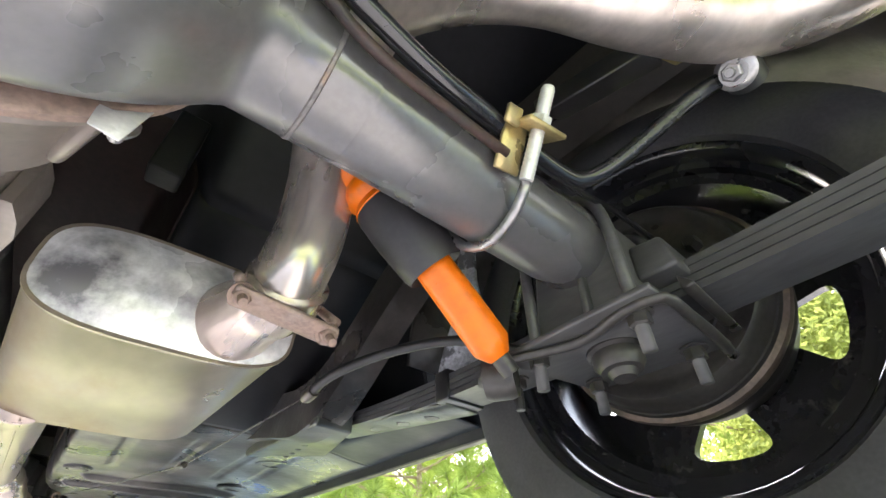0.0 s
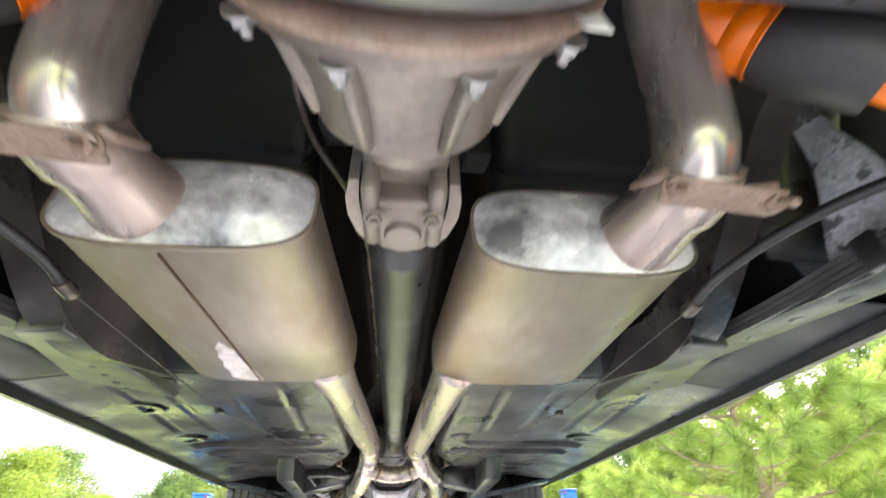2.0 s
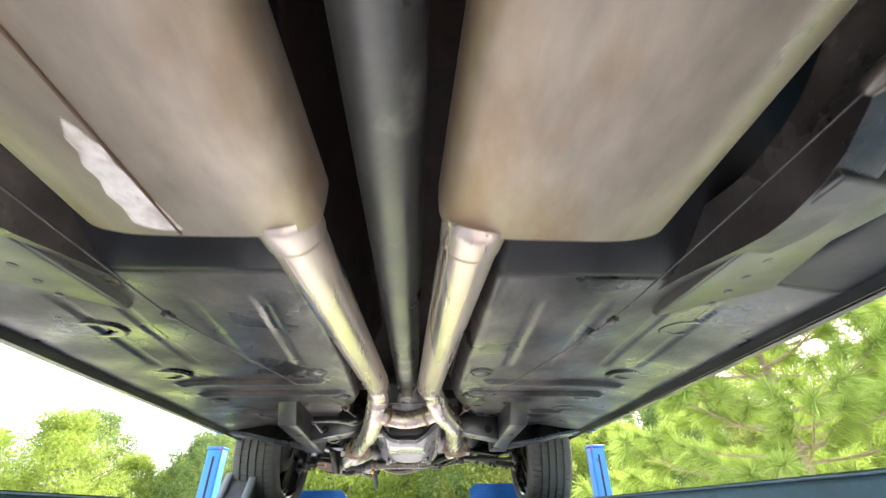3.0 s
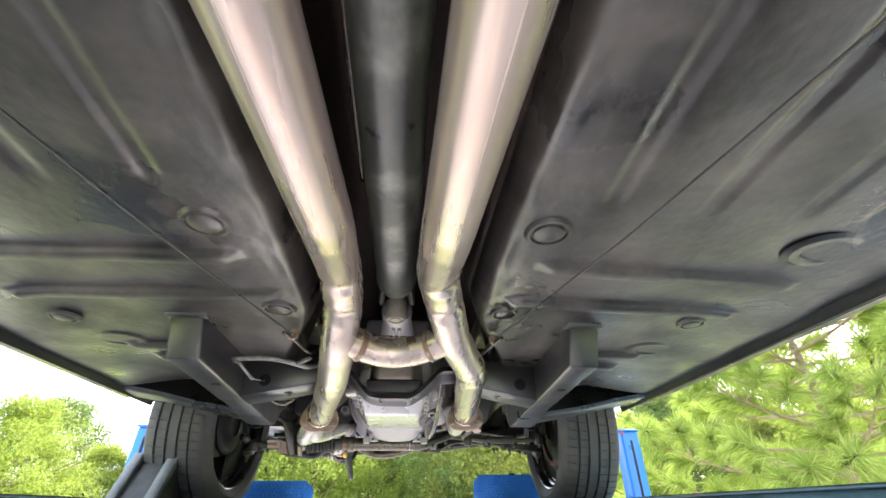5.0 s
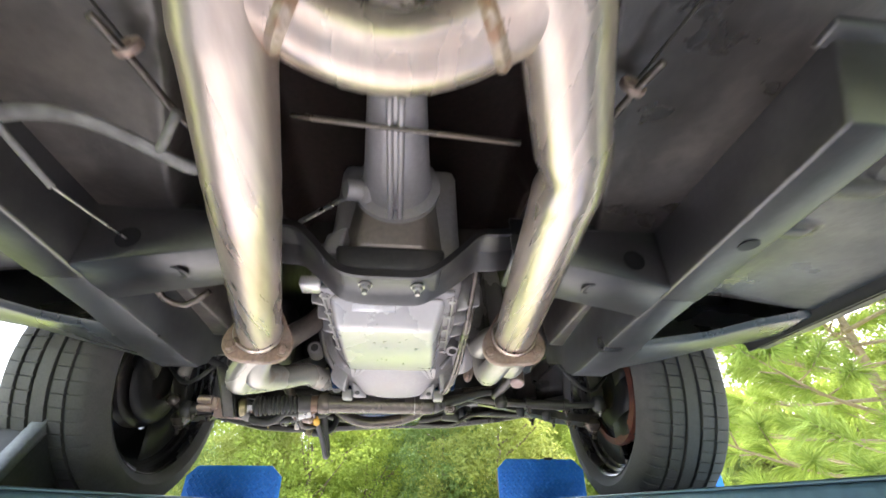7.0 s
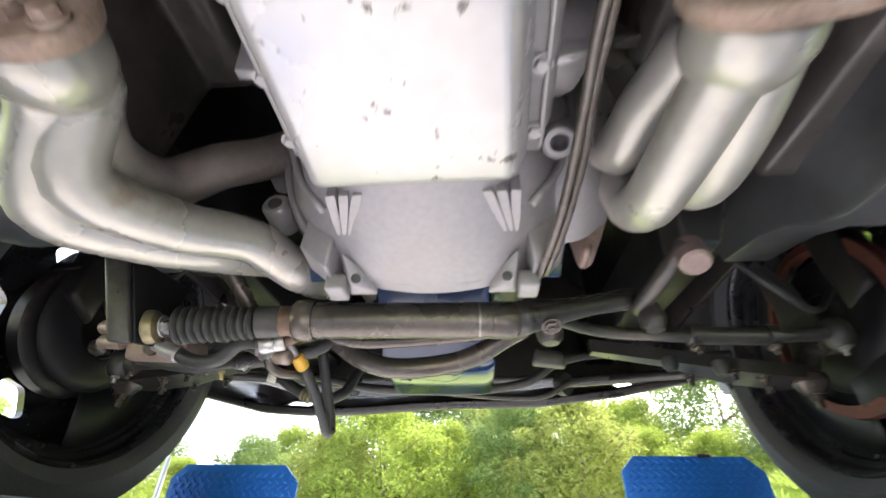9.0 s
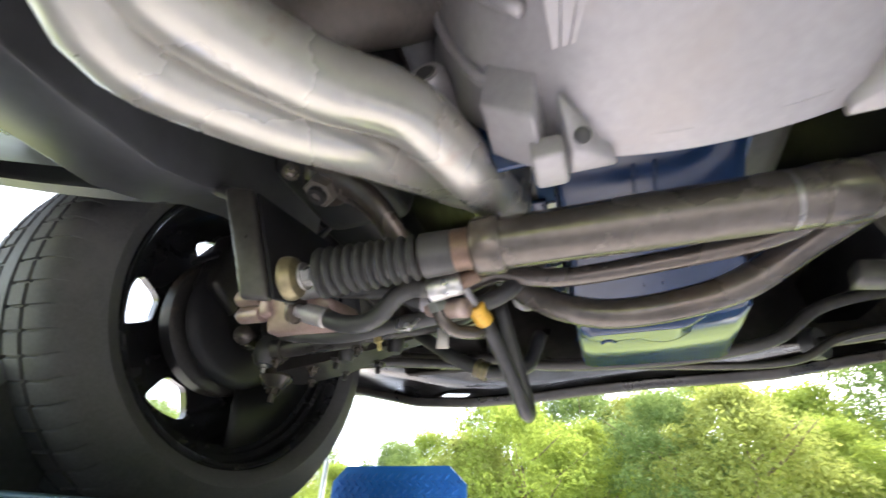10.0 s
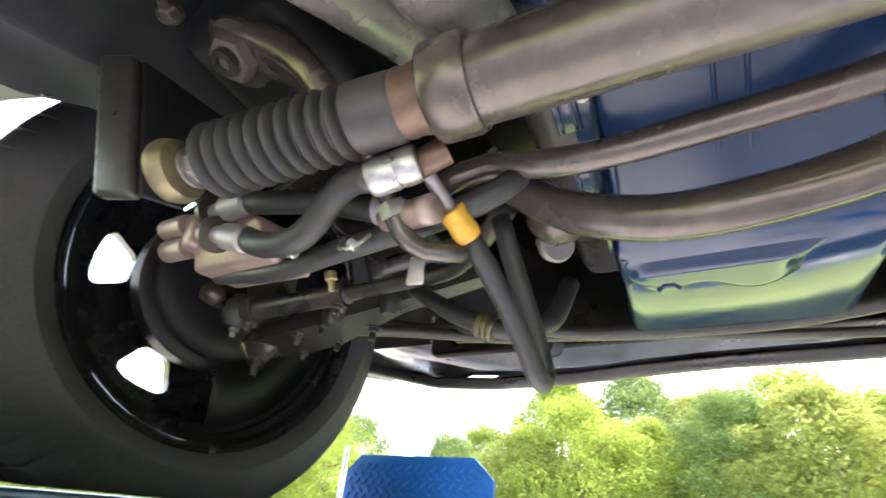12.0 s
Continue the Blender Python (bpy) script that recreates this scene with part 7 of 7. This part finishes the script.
part("ball_socket", lathe([(0, -0.016), (0.010, -0.015), (0.015, -0.009), (0.0165, 0.0), (0.0165, 0.014), (0.012, 0.022), (0, 0.022)], pose(0.134, 2.712, 1.934), 24), GREASY, cl)
part("link_clamp", hexa([(0.118, 2.770, 1.916), (0.165, 2.780, 1.914), (0.165, 2.800, 1.914), (0.118, 2.79, 1.916), (0.124, 2.768, 1.936), (0.160, 2.778, 1.934), (0.160, 2.80, 1.934), (0.124, 2.79, 1.936)], 0.004, 2), GREASY, cl)
for sd, pts in ((1, [(0.155, 2.76, 1.972), (0.22, 2.80, 1.972), (0.30, 2.80, 1.964), (0.36, 2.80, 1.962), (0.47, 2.80, 1.961), (0.55, 2.81, 1.968)]), (-1, [(-0.17, 2.78, 1.955), (-0.25, 2.86, 1.962), (-0.33, 2.87, 1.962), (-0.42, 2.86, 1.952), (-0.53, 2.85, 1.945)])):
    tr = part("tie_rod", tube(pts, 0.0085, 16), GREASY, car, "greasy steel tie rod")
    a, e = Vector(pts[2]), Vector(pts[4])
    part("adjusting_sleeve", tube([tuple(a.lerp(e, 0.25)), tuple(a.lerp(e, 0.95))], 0.0125, 18), GREASY, tr)
    for u in (0.3, 0.9):
        q = a.lerp(e, u)
        part("sleeve_clamp", lathe([(0.012, -0.007), (0.0165, -0.007), (0.0165, 0.007), (0.012, 0.007)], along(q, e + Vector((sd * 0.01, 0, 0))), 20), GREASY, tr)
        put_bolt((q.x, q.y, q.z - 0.015), (0, -0.2, -1), tr, 0.007, 0.006, 0.006, "bolt", STEER)
    part("rod_end", lathe([(0, 0.02), (0.012, 0.02), (0.018, 0.010), (0.019, -0.008), (0.012, -0.02), (0, -0.02)], pose(*pts[-1]), 22), RUBBER, tr)
    part("grease_nipple", lathe([(0, -0.010), (0.003, -0.010), (0.0035, -0.004), (0.006, -0.003), (0.006, 0.003), (0, 0.003)], pose(pts[-1][0], pts[-1][1], pts[-1][2] - 0.021), 12), ZINC, tr)
    # lower control arms with the ball joints
    arm = part("lower_control_arm", loft([[(sd * x, y - w, z), (sd * x, y + w, z), (sd * x, y + w, z + 0.022), (sd * x, y - w, z + 0.022)] for x, y, z, w in ((0.24, 2.93, 1.985, 0.010), (0.36, 2.935, 1.968, 0.014), (0.47, 2.94, 1.945, 0.032), (0.56, 2.945, 1.936, 0.035), (0.60, 2.95, 1.938, 0.02))]), GREASY, car, "dark greasy lower control arm")
    part("ball_joint", lathe([(0, 0.03), (0.015, 0.028), (0.024, 0.02), (0.026, 0.008), (0.020, 0.0), (0.013, -0.008), (0, -0.01)], pose(sd * 0.575, 2.93, 1.925), 24), STEER, arm)
    put_bolt((sd * 0.575, 2.93, 1.917), (0, 0, -1), arm, 0.010, 0.010, 0.012, "castle_nut", STEER)
    for x, y in ((0.50, 2.92), (0.535, 2.97)):
        put_bolt((sd * x, y, 1.942), (0, 0, -1), arm, 0.008, 0.008, 0.006, "bolt", STEER)
    for x, y, z in ((0.36, 2.915, 1.962), (0.43, 2.90, 1.950)):
        part("bump_stop", lathe([(0, -0.012), (0.008, -0.012), (0.012, -0.004), (0.013, 0.010), (0, 0.010)], pose(sd * x, y, z), 16), RUBBER, arm)
    for x, y in ((0.455, 2.915), (0.47, 2.965), (0.40, 2.945)):
        put_bolt((sd * x, y, 1.950), (0, -0.1, -1), arm, 0.0075, 0.007, 0.010, "bolt", GREASY)
    st = part("strut_rod", tube([(sd * 0.50, 2.93, 1.955), (sd * 0.40, 3.02, 1.975), (sd * 0.27, 3.15, 2.0), (sd * 0.23, 3.19, 2.01)], 0.0085, 14), GREASY, car, "steel strut rod running forward")
    part("strut_bushing", lathe([(0.006, 0), (0.024, 0), (0.026, 0.01), (0.024, 0.02), (0.006, 0.02)], along((sd * 0.245, 3.175, 2.005), (sd * 0.2, 3.22, 2.015)), 24, close=True), RUBBER, st)
    kn = part("steering_knuckle", loft([[(sd * x, y + 0.03 * math.cos(a) * w, z + 0.03 * math.sin(a) * w) for a in (2 * math.pi * k / 16 for k in range(16))] for x, y, z, w in ((0.57, 2.95, 1.945, 0.6), (0.60, 2.95, 1.975, 1.0), (0.615, 2.95, 2.03, 1.5), (0.61, 2.95, 2.09, 1.2), (0.59, 2.96, 2.16, 0.6))]), GREASY, car, "cast steering knuckle")
    part("steering_arm", tube([(sd * 0.605, 2.93, 1.99), (sd * 0.59, 2.88, 1.975), (sd * 0.555, 2.82, 1.962)], 0.013, 14), STEER, kn)
    part("brake_caliper", hexa([(sd * 0.635, 2.81, 2.05), (sd * 0.69, 2.81, 2.05), (sd * 0.69, 2.87, 2.02), (sd * 0.635, 2.87, 2.02), (sd * 0.635, 2.82, 2.16), (sd * 0.69, 2.82, 2.16), (sd * 0.69, 2.89, 2.18), (sd * 0.635, 2.89, 2.18)], 0.01), DRUM, kn, "dark iron brake caliper")
    part("brake_hose", tube([(sd * 0.42, 2.80, 2.12), (sd * 0.47, 2.78, 2.03), (sd * 0.53, 2.80, 2.0), (sd * 0.60, 2.84, 2.05)], 0.005, 10), RUBBER, kn)
part("front_roll_bar", tube([(-0.50, 2.98, 2.0), (-0.42, 3.06, 2.0), (-0.30, 3.07, 1.99), (-0.253, 3.05, 1.98), (-0.154, 3.05, 1.960), (0.0, 3.06, 1.958), (0.079, 3.05, 1.960), (0.148, 3.05, 1.974), (0.21, 3.05, 2.012), (0.30, 3.06, 2.03), (0.42, 3.05, 2.02), (0.5, 2.98, 2.0)], 0.0085, 14), GREASY, car, "dark front anti-roll bar")
part("cross_tube", tube([(-0.36, 3.10, 1.99), (-0.1, 3.11, 1.975), (0.152, 3.10, 1.955), (0.251, 3.10, 1.988), (0.436, 3.10, 2.006)], 0.006, 12), GREASY, car)
# idler arm
idl = part("idler_arm", tube([(0.245, 2.71, 1.962), (0.252, 2.68, 1.968), (0.268, 2.625, 1.985), (0.274, 2.61, 1.995)], 0.0105, 16), GREASY, car, "steel idler arm")
part("pivot_cap", lathe([(0, -0.003), (0.0135, -0.003), (0.0165, 0.0), (0.0165, 0.03), (0, 0.03)], along((0.277, 2.610, 1.968), (0.284, 2.638, 2.03)), 30), VALVE, idl, "pale rusty pivot cap")
part("stud_nut", lathe([(0, -0.004), (0.012, -0.004), (0.017, 0.004), (0.019, 0.014), (0.012, 0.03), (0, 0.03)], pose(0.257, 2.702, 1.934) @ Matrix.Diagonal((0.85, 0.85, 1, 1)), 20), GREASY, idl)
part("idler_bracket", hexa([(0.27, 2.61, 1.99), (0.31, 2.61, 1.99), (0.34, 2.68, 2.02), (0.28, 2.68, 2.02), (0.28, 2.60, 2.12), (0.36, 2.60, 2.12), (0.40, 2.70, 2.12), (0.3, 2.70, 2.12)], 0.006), FRAME, idl)
# pitman arm and box
pit = part("pitman_arm", tube([(-0.315, 2.622, 2.016), (-0.297, 2.628, 2.012), (-0.272, 2.635, 2.000), (-0.250, 2.648, 1.978), (-0.236, 2.668, 1.955), (-0.225, 2.69, 1.94)], lambda u: 0.023 - 0.008 * u, 24, flat=0.6), STEER, car, "curved steel pitman arm")
part("shaft_nut", lathe([(0, -0.003), (0.009, -0.003), (0.010, 0.0), (0.0145, 0.0), (0.0155, 0.002), (0.0155, 0.014), (0.020, 0.015), (0.0215, 0.017), (0.0215, 0.022), (0, 0.022)], along((-0.302, 2.620, 1.991), (-0.296, 2.632, 2.029)), 6), CASTIRON, pit, "large hexagon nut")
part("shaft_end", lathe([(0, -0.0015), (0.004, -0.0015), (0.0045, -0.0055), (0.0085, -0.0055), (0.0092, -0.004), (0.0092, 0.002), (0, 0.002)], along((-0.302, 2.620, 1.991), (-0.296, 2.632, 2.029)), 24), GREASY, pit)
part("nut_washer", lathe([(0, 0), (0.022, 0), (0.023, 0.002), (0.023, 0.006), (0, 0.006)], along((-0.3005, 2.6235, 2.002), (-0.296, 2.632, 2.029)), 30), STEER, pit)
part("steering_box", hexa([(-0.36, 2.60, 2.02), (-0.26, 2.61, 2.02), (-0.25, 2.72, 2.02), (-0.36, 2.72, 2.02), (-0.37, 2.60, 2.16), (-0.25, 2.61, 2.16), (-0.25, 2.75, 2.16), (-0.37, 2.75, 2.16)], 0.02, 3), DEEPBLACK, car, "dark steering gear box")
put_bolt((-0.302, 2.583, 1.984), (0.5, -0.6, -0.3), car, 0.0055, 0.008, 0.010, "mounting_bolt", STEER)
# control valve block
va = part("control_valve", hexa([(-0.408, 2.712, 1.904), (-0.314, 2.708, 1.897), (-0.310, 2.745, 1.900), (-0.40, 2.75, 1.906), (-0.402, 2.690, 1.944), (-0.320, 2.690, 1.924), (-0.314, 2.735, 1.930), (-0.395, 2.735, 1.946)], 0.004), VALVE, car, "copper-tinted power steering control valve")
part("step", hexa([(-0.412, 2.696, 1.918), (-0.396, 2.694, 1.918), (-0.396, 2.73, 1.92), (-0.412, 2.73, 1.92), (-0.410, 2.690, 1.944), (-0.396, 2.688, 1.944), (-0.396, 2.73, 1.946), (-0.410, 2.73, 1.946)], 0.003), VALVE, va)
for p in ((-0.408, 2.694, 1.938), (-0.408, 2.702, 1.922)):
    part("end_plug", lathe([(0, 0.034), (0.006, 0.033), (0.0092, 0.028), (0.0092, 0), (0, 0)], along(p, Vector(p) + Vector((-1, 0.02, 0.05))), 20), VALVE, va)
for p, d in (((-0.362, 2.685, 1.932), (1, -0.02, -0.02)), ((-0.352, 2.688, 1.912), (1, 0.0, -0.35))):
    part("fitting", lathe([(0, 0), (0.0065, 0), (0.0065, 0.012), (0.0095, 0.013), (0.0095, 0.036), (0.0075, 0.038), (0, 0.038)], along(p, Vector(p) + Vector(d)), 18), CAST, va, "pale crimped hose fitting")
    part("hose_ring", lathe([(0.006, 0), (0.0135, 0), (0.0135, 0.004), (0.006, 0.004)], along(Vector(p) - Vector(d) * 0.004, Vector(p) + Vector(d)), 18), STEER, va)
part("hose", tube([(-0.318, 2.689, 1.901), (-0.300, 2.690, 1.893), (-0.275, 2.690, 1.891), (-0.258, 2.687, 1.898), (-0.245, 2.682, 1.908), (-0.225, 2.675, 1.911), (-0.205, 2.673, 1.906)], 0.0085, 16), RUBBER, va, "black rubber power steering hose")
part("hose", tube([(-0.326, 2.685, 1.931), (-0.30, 2.69, 1.928), (-0.26, 2.70, 1.927), (-0.215, 2.70, 1.93)], 0.0082, 16), RUBBER, va, "black rubber power steering hose")
part("return_hose", tube([(-0.40, 2.73, 1.91), (-0.328, 2.725, 1.898), (-0.267, 2.72, 1.900), (-0.207, 2.72, 1.906), (-0.165, 2.72, 1.914), (-0.145, 2.725, 1.93), (-0.155, 2.74, 1.95)], 0.0078, 16), RUBBER, va, "black rubber return hose")
part("crimp_block", lathe([(0, 0), (0.0095, 0), (0.0105, 0.002), (0.0105, 0.015), (0.0100, 0.016), (0.0105, 0.017), (0.0105, 0.026), (0.0095, 0.028), (0, 0.028)], along((-0.209, 2.672, 1.904), (-0.181, 2.676, 1.911)), 16), ZINC, va, "pale metal crimp")
part("banjo", lathe([(0, 0), (0.007, 0), (0.008, 0.002), (0.008, 0.018), (0, 0.018)], along((-0.186, 2.680, 1.913), (-0.170, 2.682, 1.921)), 16), BAND, va)
part("elbow", tube([(-0.213, 2.690, 1.915), (-0.211, 2.698, 1.905), (-0.208, 2.706, 1.892), (-0.200, 2.72, 1.887), (-0.18, 2.735, 1.89)], 0.0062, 14), STEER, va)
part("elbow_nut", lathe([(0, 0), (0.0085, 0), (0.009, 0.002), (0.009, 0.009), (0, 0.009)], along((-0.2115, 2.696, 1.9075), (-0.208, 2.706, 1.894)), 6), ZINC, va)
dn = part("drain_hose", tube([(-0.1765, 2.731, 1.8975), (-0.1725, 2.748, 1.887), (-0.166, 2.772, 1.868), (-0.161, 2.795, 1.847), (-0.159, 2.808, 1.836), (-0.157, 2.818, 1.838), (-0.160, 2.812, 1.862), (-0.166, 2.79, 1.90), (-0.172, 2.77, 1.94)], 0.0070, 16), RUBBER, car, "drooping black hose loop with a yellow sleeve")
part("steel_tube", tube([(-0.1865, 2.682, 1.919), (-0.184, 2.697, 1.913), (-0.180, 2.716, 1.905)], 0.0042, 14), CAST, dn)
part("sleeve", lathe([(0, 0), (0.0075, 0), (0.0086, 0.002), (0.0080, 0.009), (0.0087, 0.016), (0.0080, 0.021), (0, 0.021)], along((-0.1808, 2.712, 1.9065), (-0.1760, 2.733, 1.8965)), 18), YELLOW, dn, "yellow crimped sleeve")
for p, q in (((-0.312, 2.697, 1.937), (-0.286, 2.700, 1.934)), ((-0.286, 2.700, 1.934), (-0.262, 2.702, 1.930))):
    part("union_nut", lathe([(0, 0), (0.0072, 0), (0.0082, 0.002), (0.0082, 0.017), (0.0066, 0.019), (0.0066, 0.026), (0, 0.026)], along(p, q), 6), VALVE, va, "copper-tinted union nut")
part("short_hose", tube([(-0.268, 2.702, 1.929), (-0.246, 2.704, 1.921), (-0.226, 2.706, 1.914), (-0.206, 2.71, 1.910)], 0.0092, 18), RUBBER, va, "short black rubber hose")
part("hose_band", lathe([(0.009, 0), (0.0105, 0), (0.0108, 0.002), (0.0108, 0.010), (0.0105, 0.012), (0.009, 0.012)], along((-0.228, 2.7058, 1.9147), (-0.206, 2.71, 1.910)), 24), CAST, va, "bright crimped band")
part("tee_fitting", tube([(-0.222, 2.708, 1.908), (-0.200, 2.704, 1.902), (-0.184, 2.700, 1.899)], 0.0088, 16), VALVE, va)
for p in ((-0.290, 2.706, 1.897), (-0.243, 2.708, 1.894)):
    cl_ = part("wire_clip", tube([(p[0] - 0.010, p[1], p[2] + 0.006), (p[0] - 0.008, p[1] - 0.004, p[2] - 0.005), (p[0] + 0.004, p[1] - 0.005, p[2] - 0.007), (p[0] + 0.011, p[1], p[2] + 0.004)], 0.0014, 8), ZINC, va, "bent wire clip")
    for k in range(4):
        part("thread", lathe([(0.0018, 0), (0.0030, 0.0006), (0.0018, 0.0012)], along((p[0] + 0.001 + 0.0016 * k, p[1] - 0.005, p[2] - 0.003 - 0.0014 * k), (p[0] + 0.02, p[1] - 0.004, p[2] - 0.02)), 12), ZINC, cl_)
part("bleed_screw", lathe([(0, 0.016), (0.0022, 0.016), (0.0024, 0.008), (0.0045, 0.0075), (0.0045, 0.002), (0.0028, 0.001), (0, 0)], along((-0.292, 2.742, 1.902), (-0.288, 2.748, 1.880)), 8), GOLD, va, "yellow plated bleed screw")
part("clear_tag", hexa([(-0.232, 2.752, 1.886), (-0.220, 2.754, 1.886), (-0.220, 2.757, 1.886), (-0.232, 2.755, 1.886), (-0.231, 2.752, 1.908), (-0.221, 2.754, 1.908), (-0.221, 2.757, 1.908), (-0.231, 2.755, 1.908)], 0.001, 1), SCUFF, va, "small pale plastic tag")
part("cross_pipe", tube([(-0.30, 2.80, 1.935), (-0.262, 2.80, 1.940), (-0.235, 2.80, 1.942), (-0.205, 2.80, 1.946)], 0.0075, 14), GREASY, va)
# pulley side odds
fil = part("round_plug", lathe([(0, -0.003), (0.018, -0.004), (0.0215, 0.0), (0.0215, 0.01), (0.010, 0.014), (0.008, 0.05), (0, 0.05)], along((-0.172, 2.968, 2.040), (-0.20, 2.999, 2.07)), 26), CAST, car, "pale round fuel pump cap")
part("pump_body", lathe([(0, 0), (0.03, 0), (0.036, 0.01), (0.036, 0.03), (0.02, 0.05), (0, 0.05)], along((-0.15, 2.93, 2.06), (-0.22, 2.98, 2.08)), 26), STEER, fil)
hs = part("fuel_hose", tube([(-0.32, 2.90, 1.97), (-0.27, 2.865, 1.93), (-0.245, 2.858, 1.912), (-0.215, 2.859, 1.898), (-0.190, 2.863, 1.893), (-0.165, 2.88, 1.905), (-0.15, 2.90, 1.95)], 0.0085, 14), RUBBER, car, "black fuel hose with a brass clamp")
for k in range(3):
    part("hose_clamp", lathe([(0.008, 0), (0.0112, 0), (0.0118, 0.002), (0.0112, 0.0045), (0.008, 0.0045)], along((-0.222 + 0.005 * k, 2.859, 1.901 - 0.0024 * k), (-0.19, 2.863, 1.886)), 18), BRASS, hs)
for k in range(5):
    part("flange_bolt_row", lathe([(0, -0.003), (0.006, -0.003), (0.007, 0.004), (0, 0.004)], pose(OX - 0.092, 2.64 + 0.075 * k, 2.066), 8), ZINC, sump)
for y0 in (2.70, 2.80, 2.90, 2.98):
    pad = part("rail_pad", box(OX - 0.119, OX - 0.097, y0 - 0.024, y0 + 0.024, 2.0605, 2.0665, 0.0018), SUMP, sump)
    for dx in (-0.006, 0.006):
        part("pad_rib", box(OX - 0.108 + dx - 0.0015, OX - 0.108 + dx + 0.0015, y0 - 0.020, y0 + 0.020, 2.0585, 2.0605, 0.0006, 1), SUMP, pad)
for x0 in (OX - 0.012, OX + 0.006):
    part("stiffening_bead", tube([(x0, 2.70, 2.0225), (x0, 2.755, 2.0005), (x0, 2.795, 1.9825), (x0, 2.825, 1.962)], 0.0017, 10), SUMP, sump)
part("plug_boss", lathe([(0, -0.004), (0.014, -0.004), (0.019, -0.002), (0.022, 0.003), (0, 0.003)], pose(OX - 0.055, 2.90, 1.9405), 30), SUMP, sump)
dent = lambda x, y: 1.9415 - 0.0095 * smooth_step(OX - 0.086, OX - 0.070, x + 0.006 * math.sin(y * 70)) * smooth_step(OX + 0.048, OX + 0.020, x + 0.5 * (y - 2.89) + 0.006 * math.sin(y * 90)) * smooth_step(2.862, 2.874, y) * smooth_step(2.930 + 0.25 * (x - OX), 2.905 + 0.25 * (x - OX), y + 0.005 * math.sin(x * 110))
part("rear_step", sheet(dent, span(OX - 0.086, OX + 0.060, 40), span(2.860, 2.945, 30), 0.002), SUMP, sump)
part("pan_rail", loft([[(OX - 0.105, y, 2.066), (OX + 0.105, y, 2.066), (OX + 0.105, y, 2.076), (OX - 0.105, y, 2.076)] for y in (2.60, 2.8, 3.05)]), SUMP, sump)
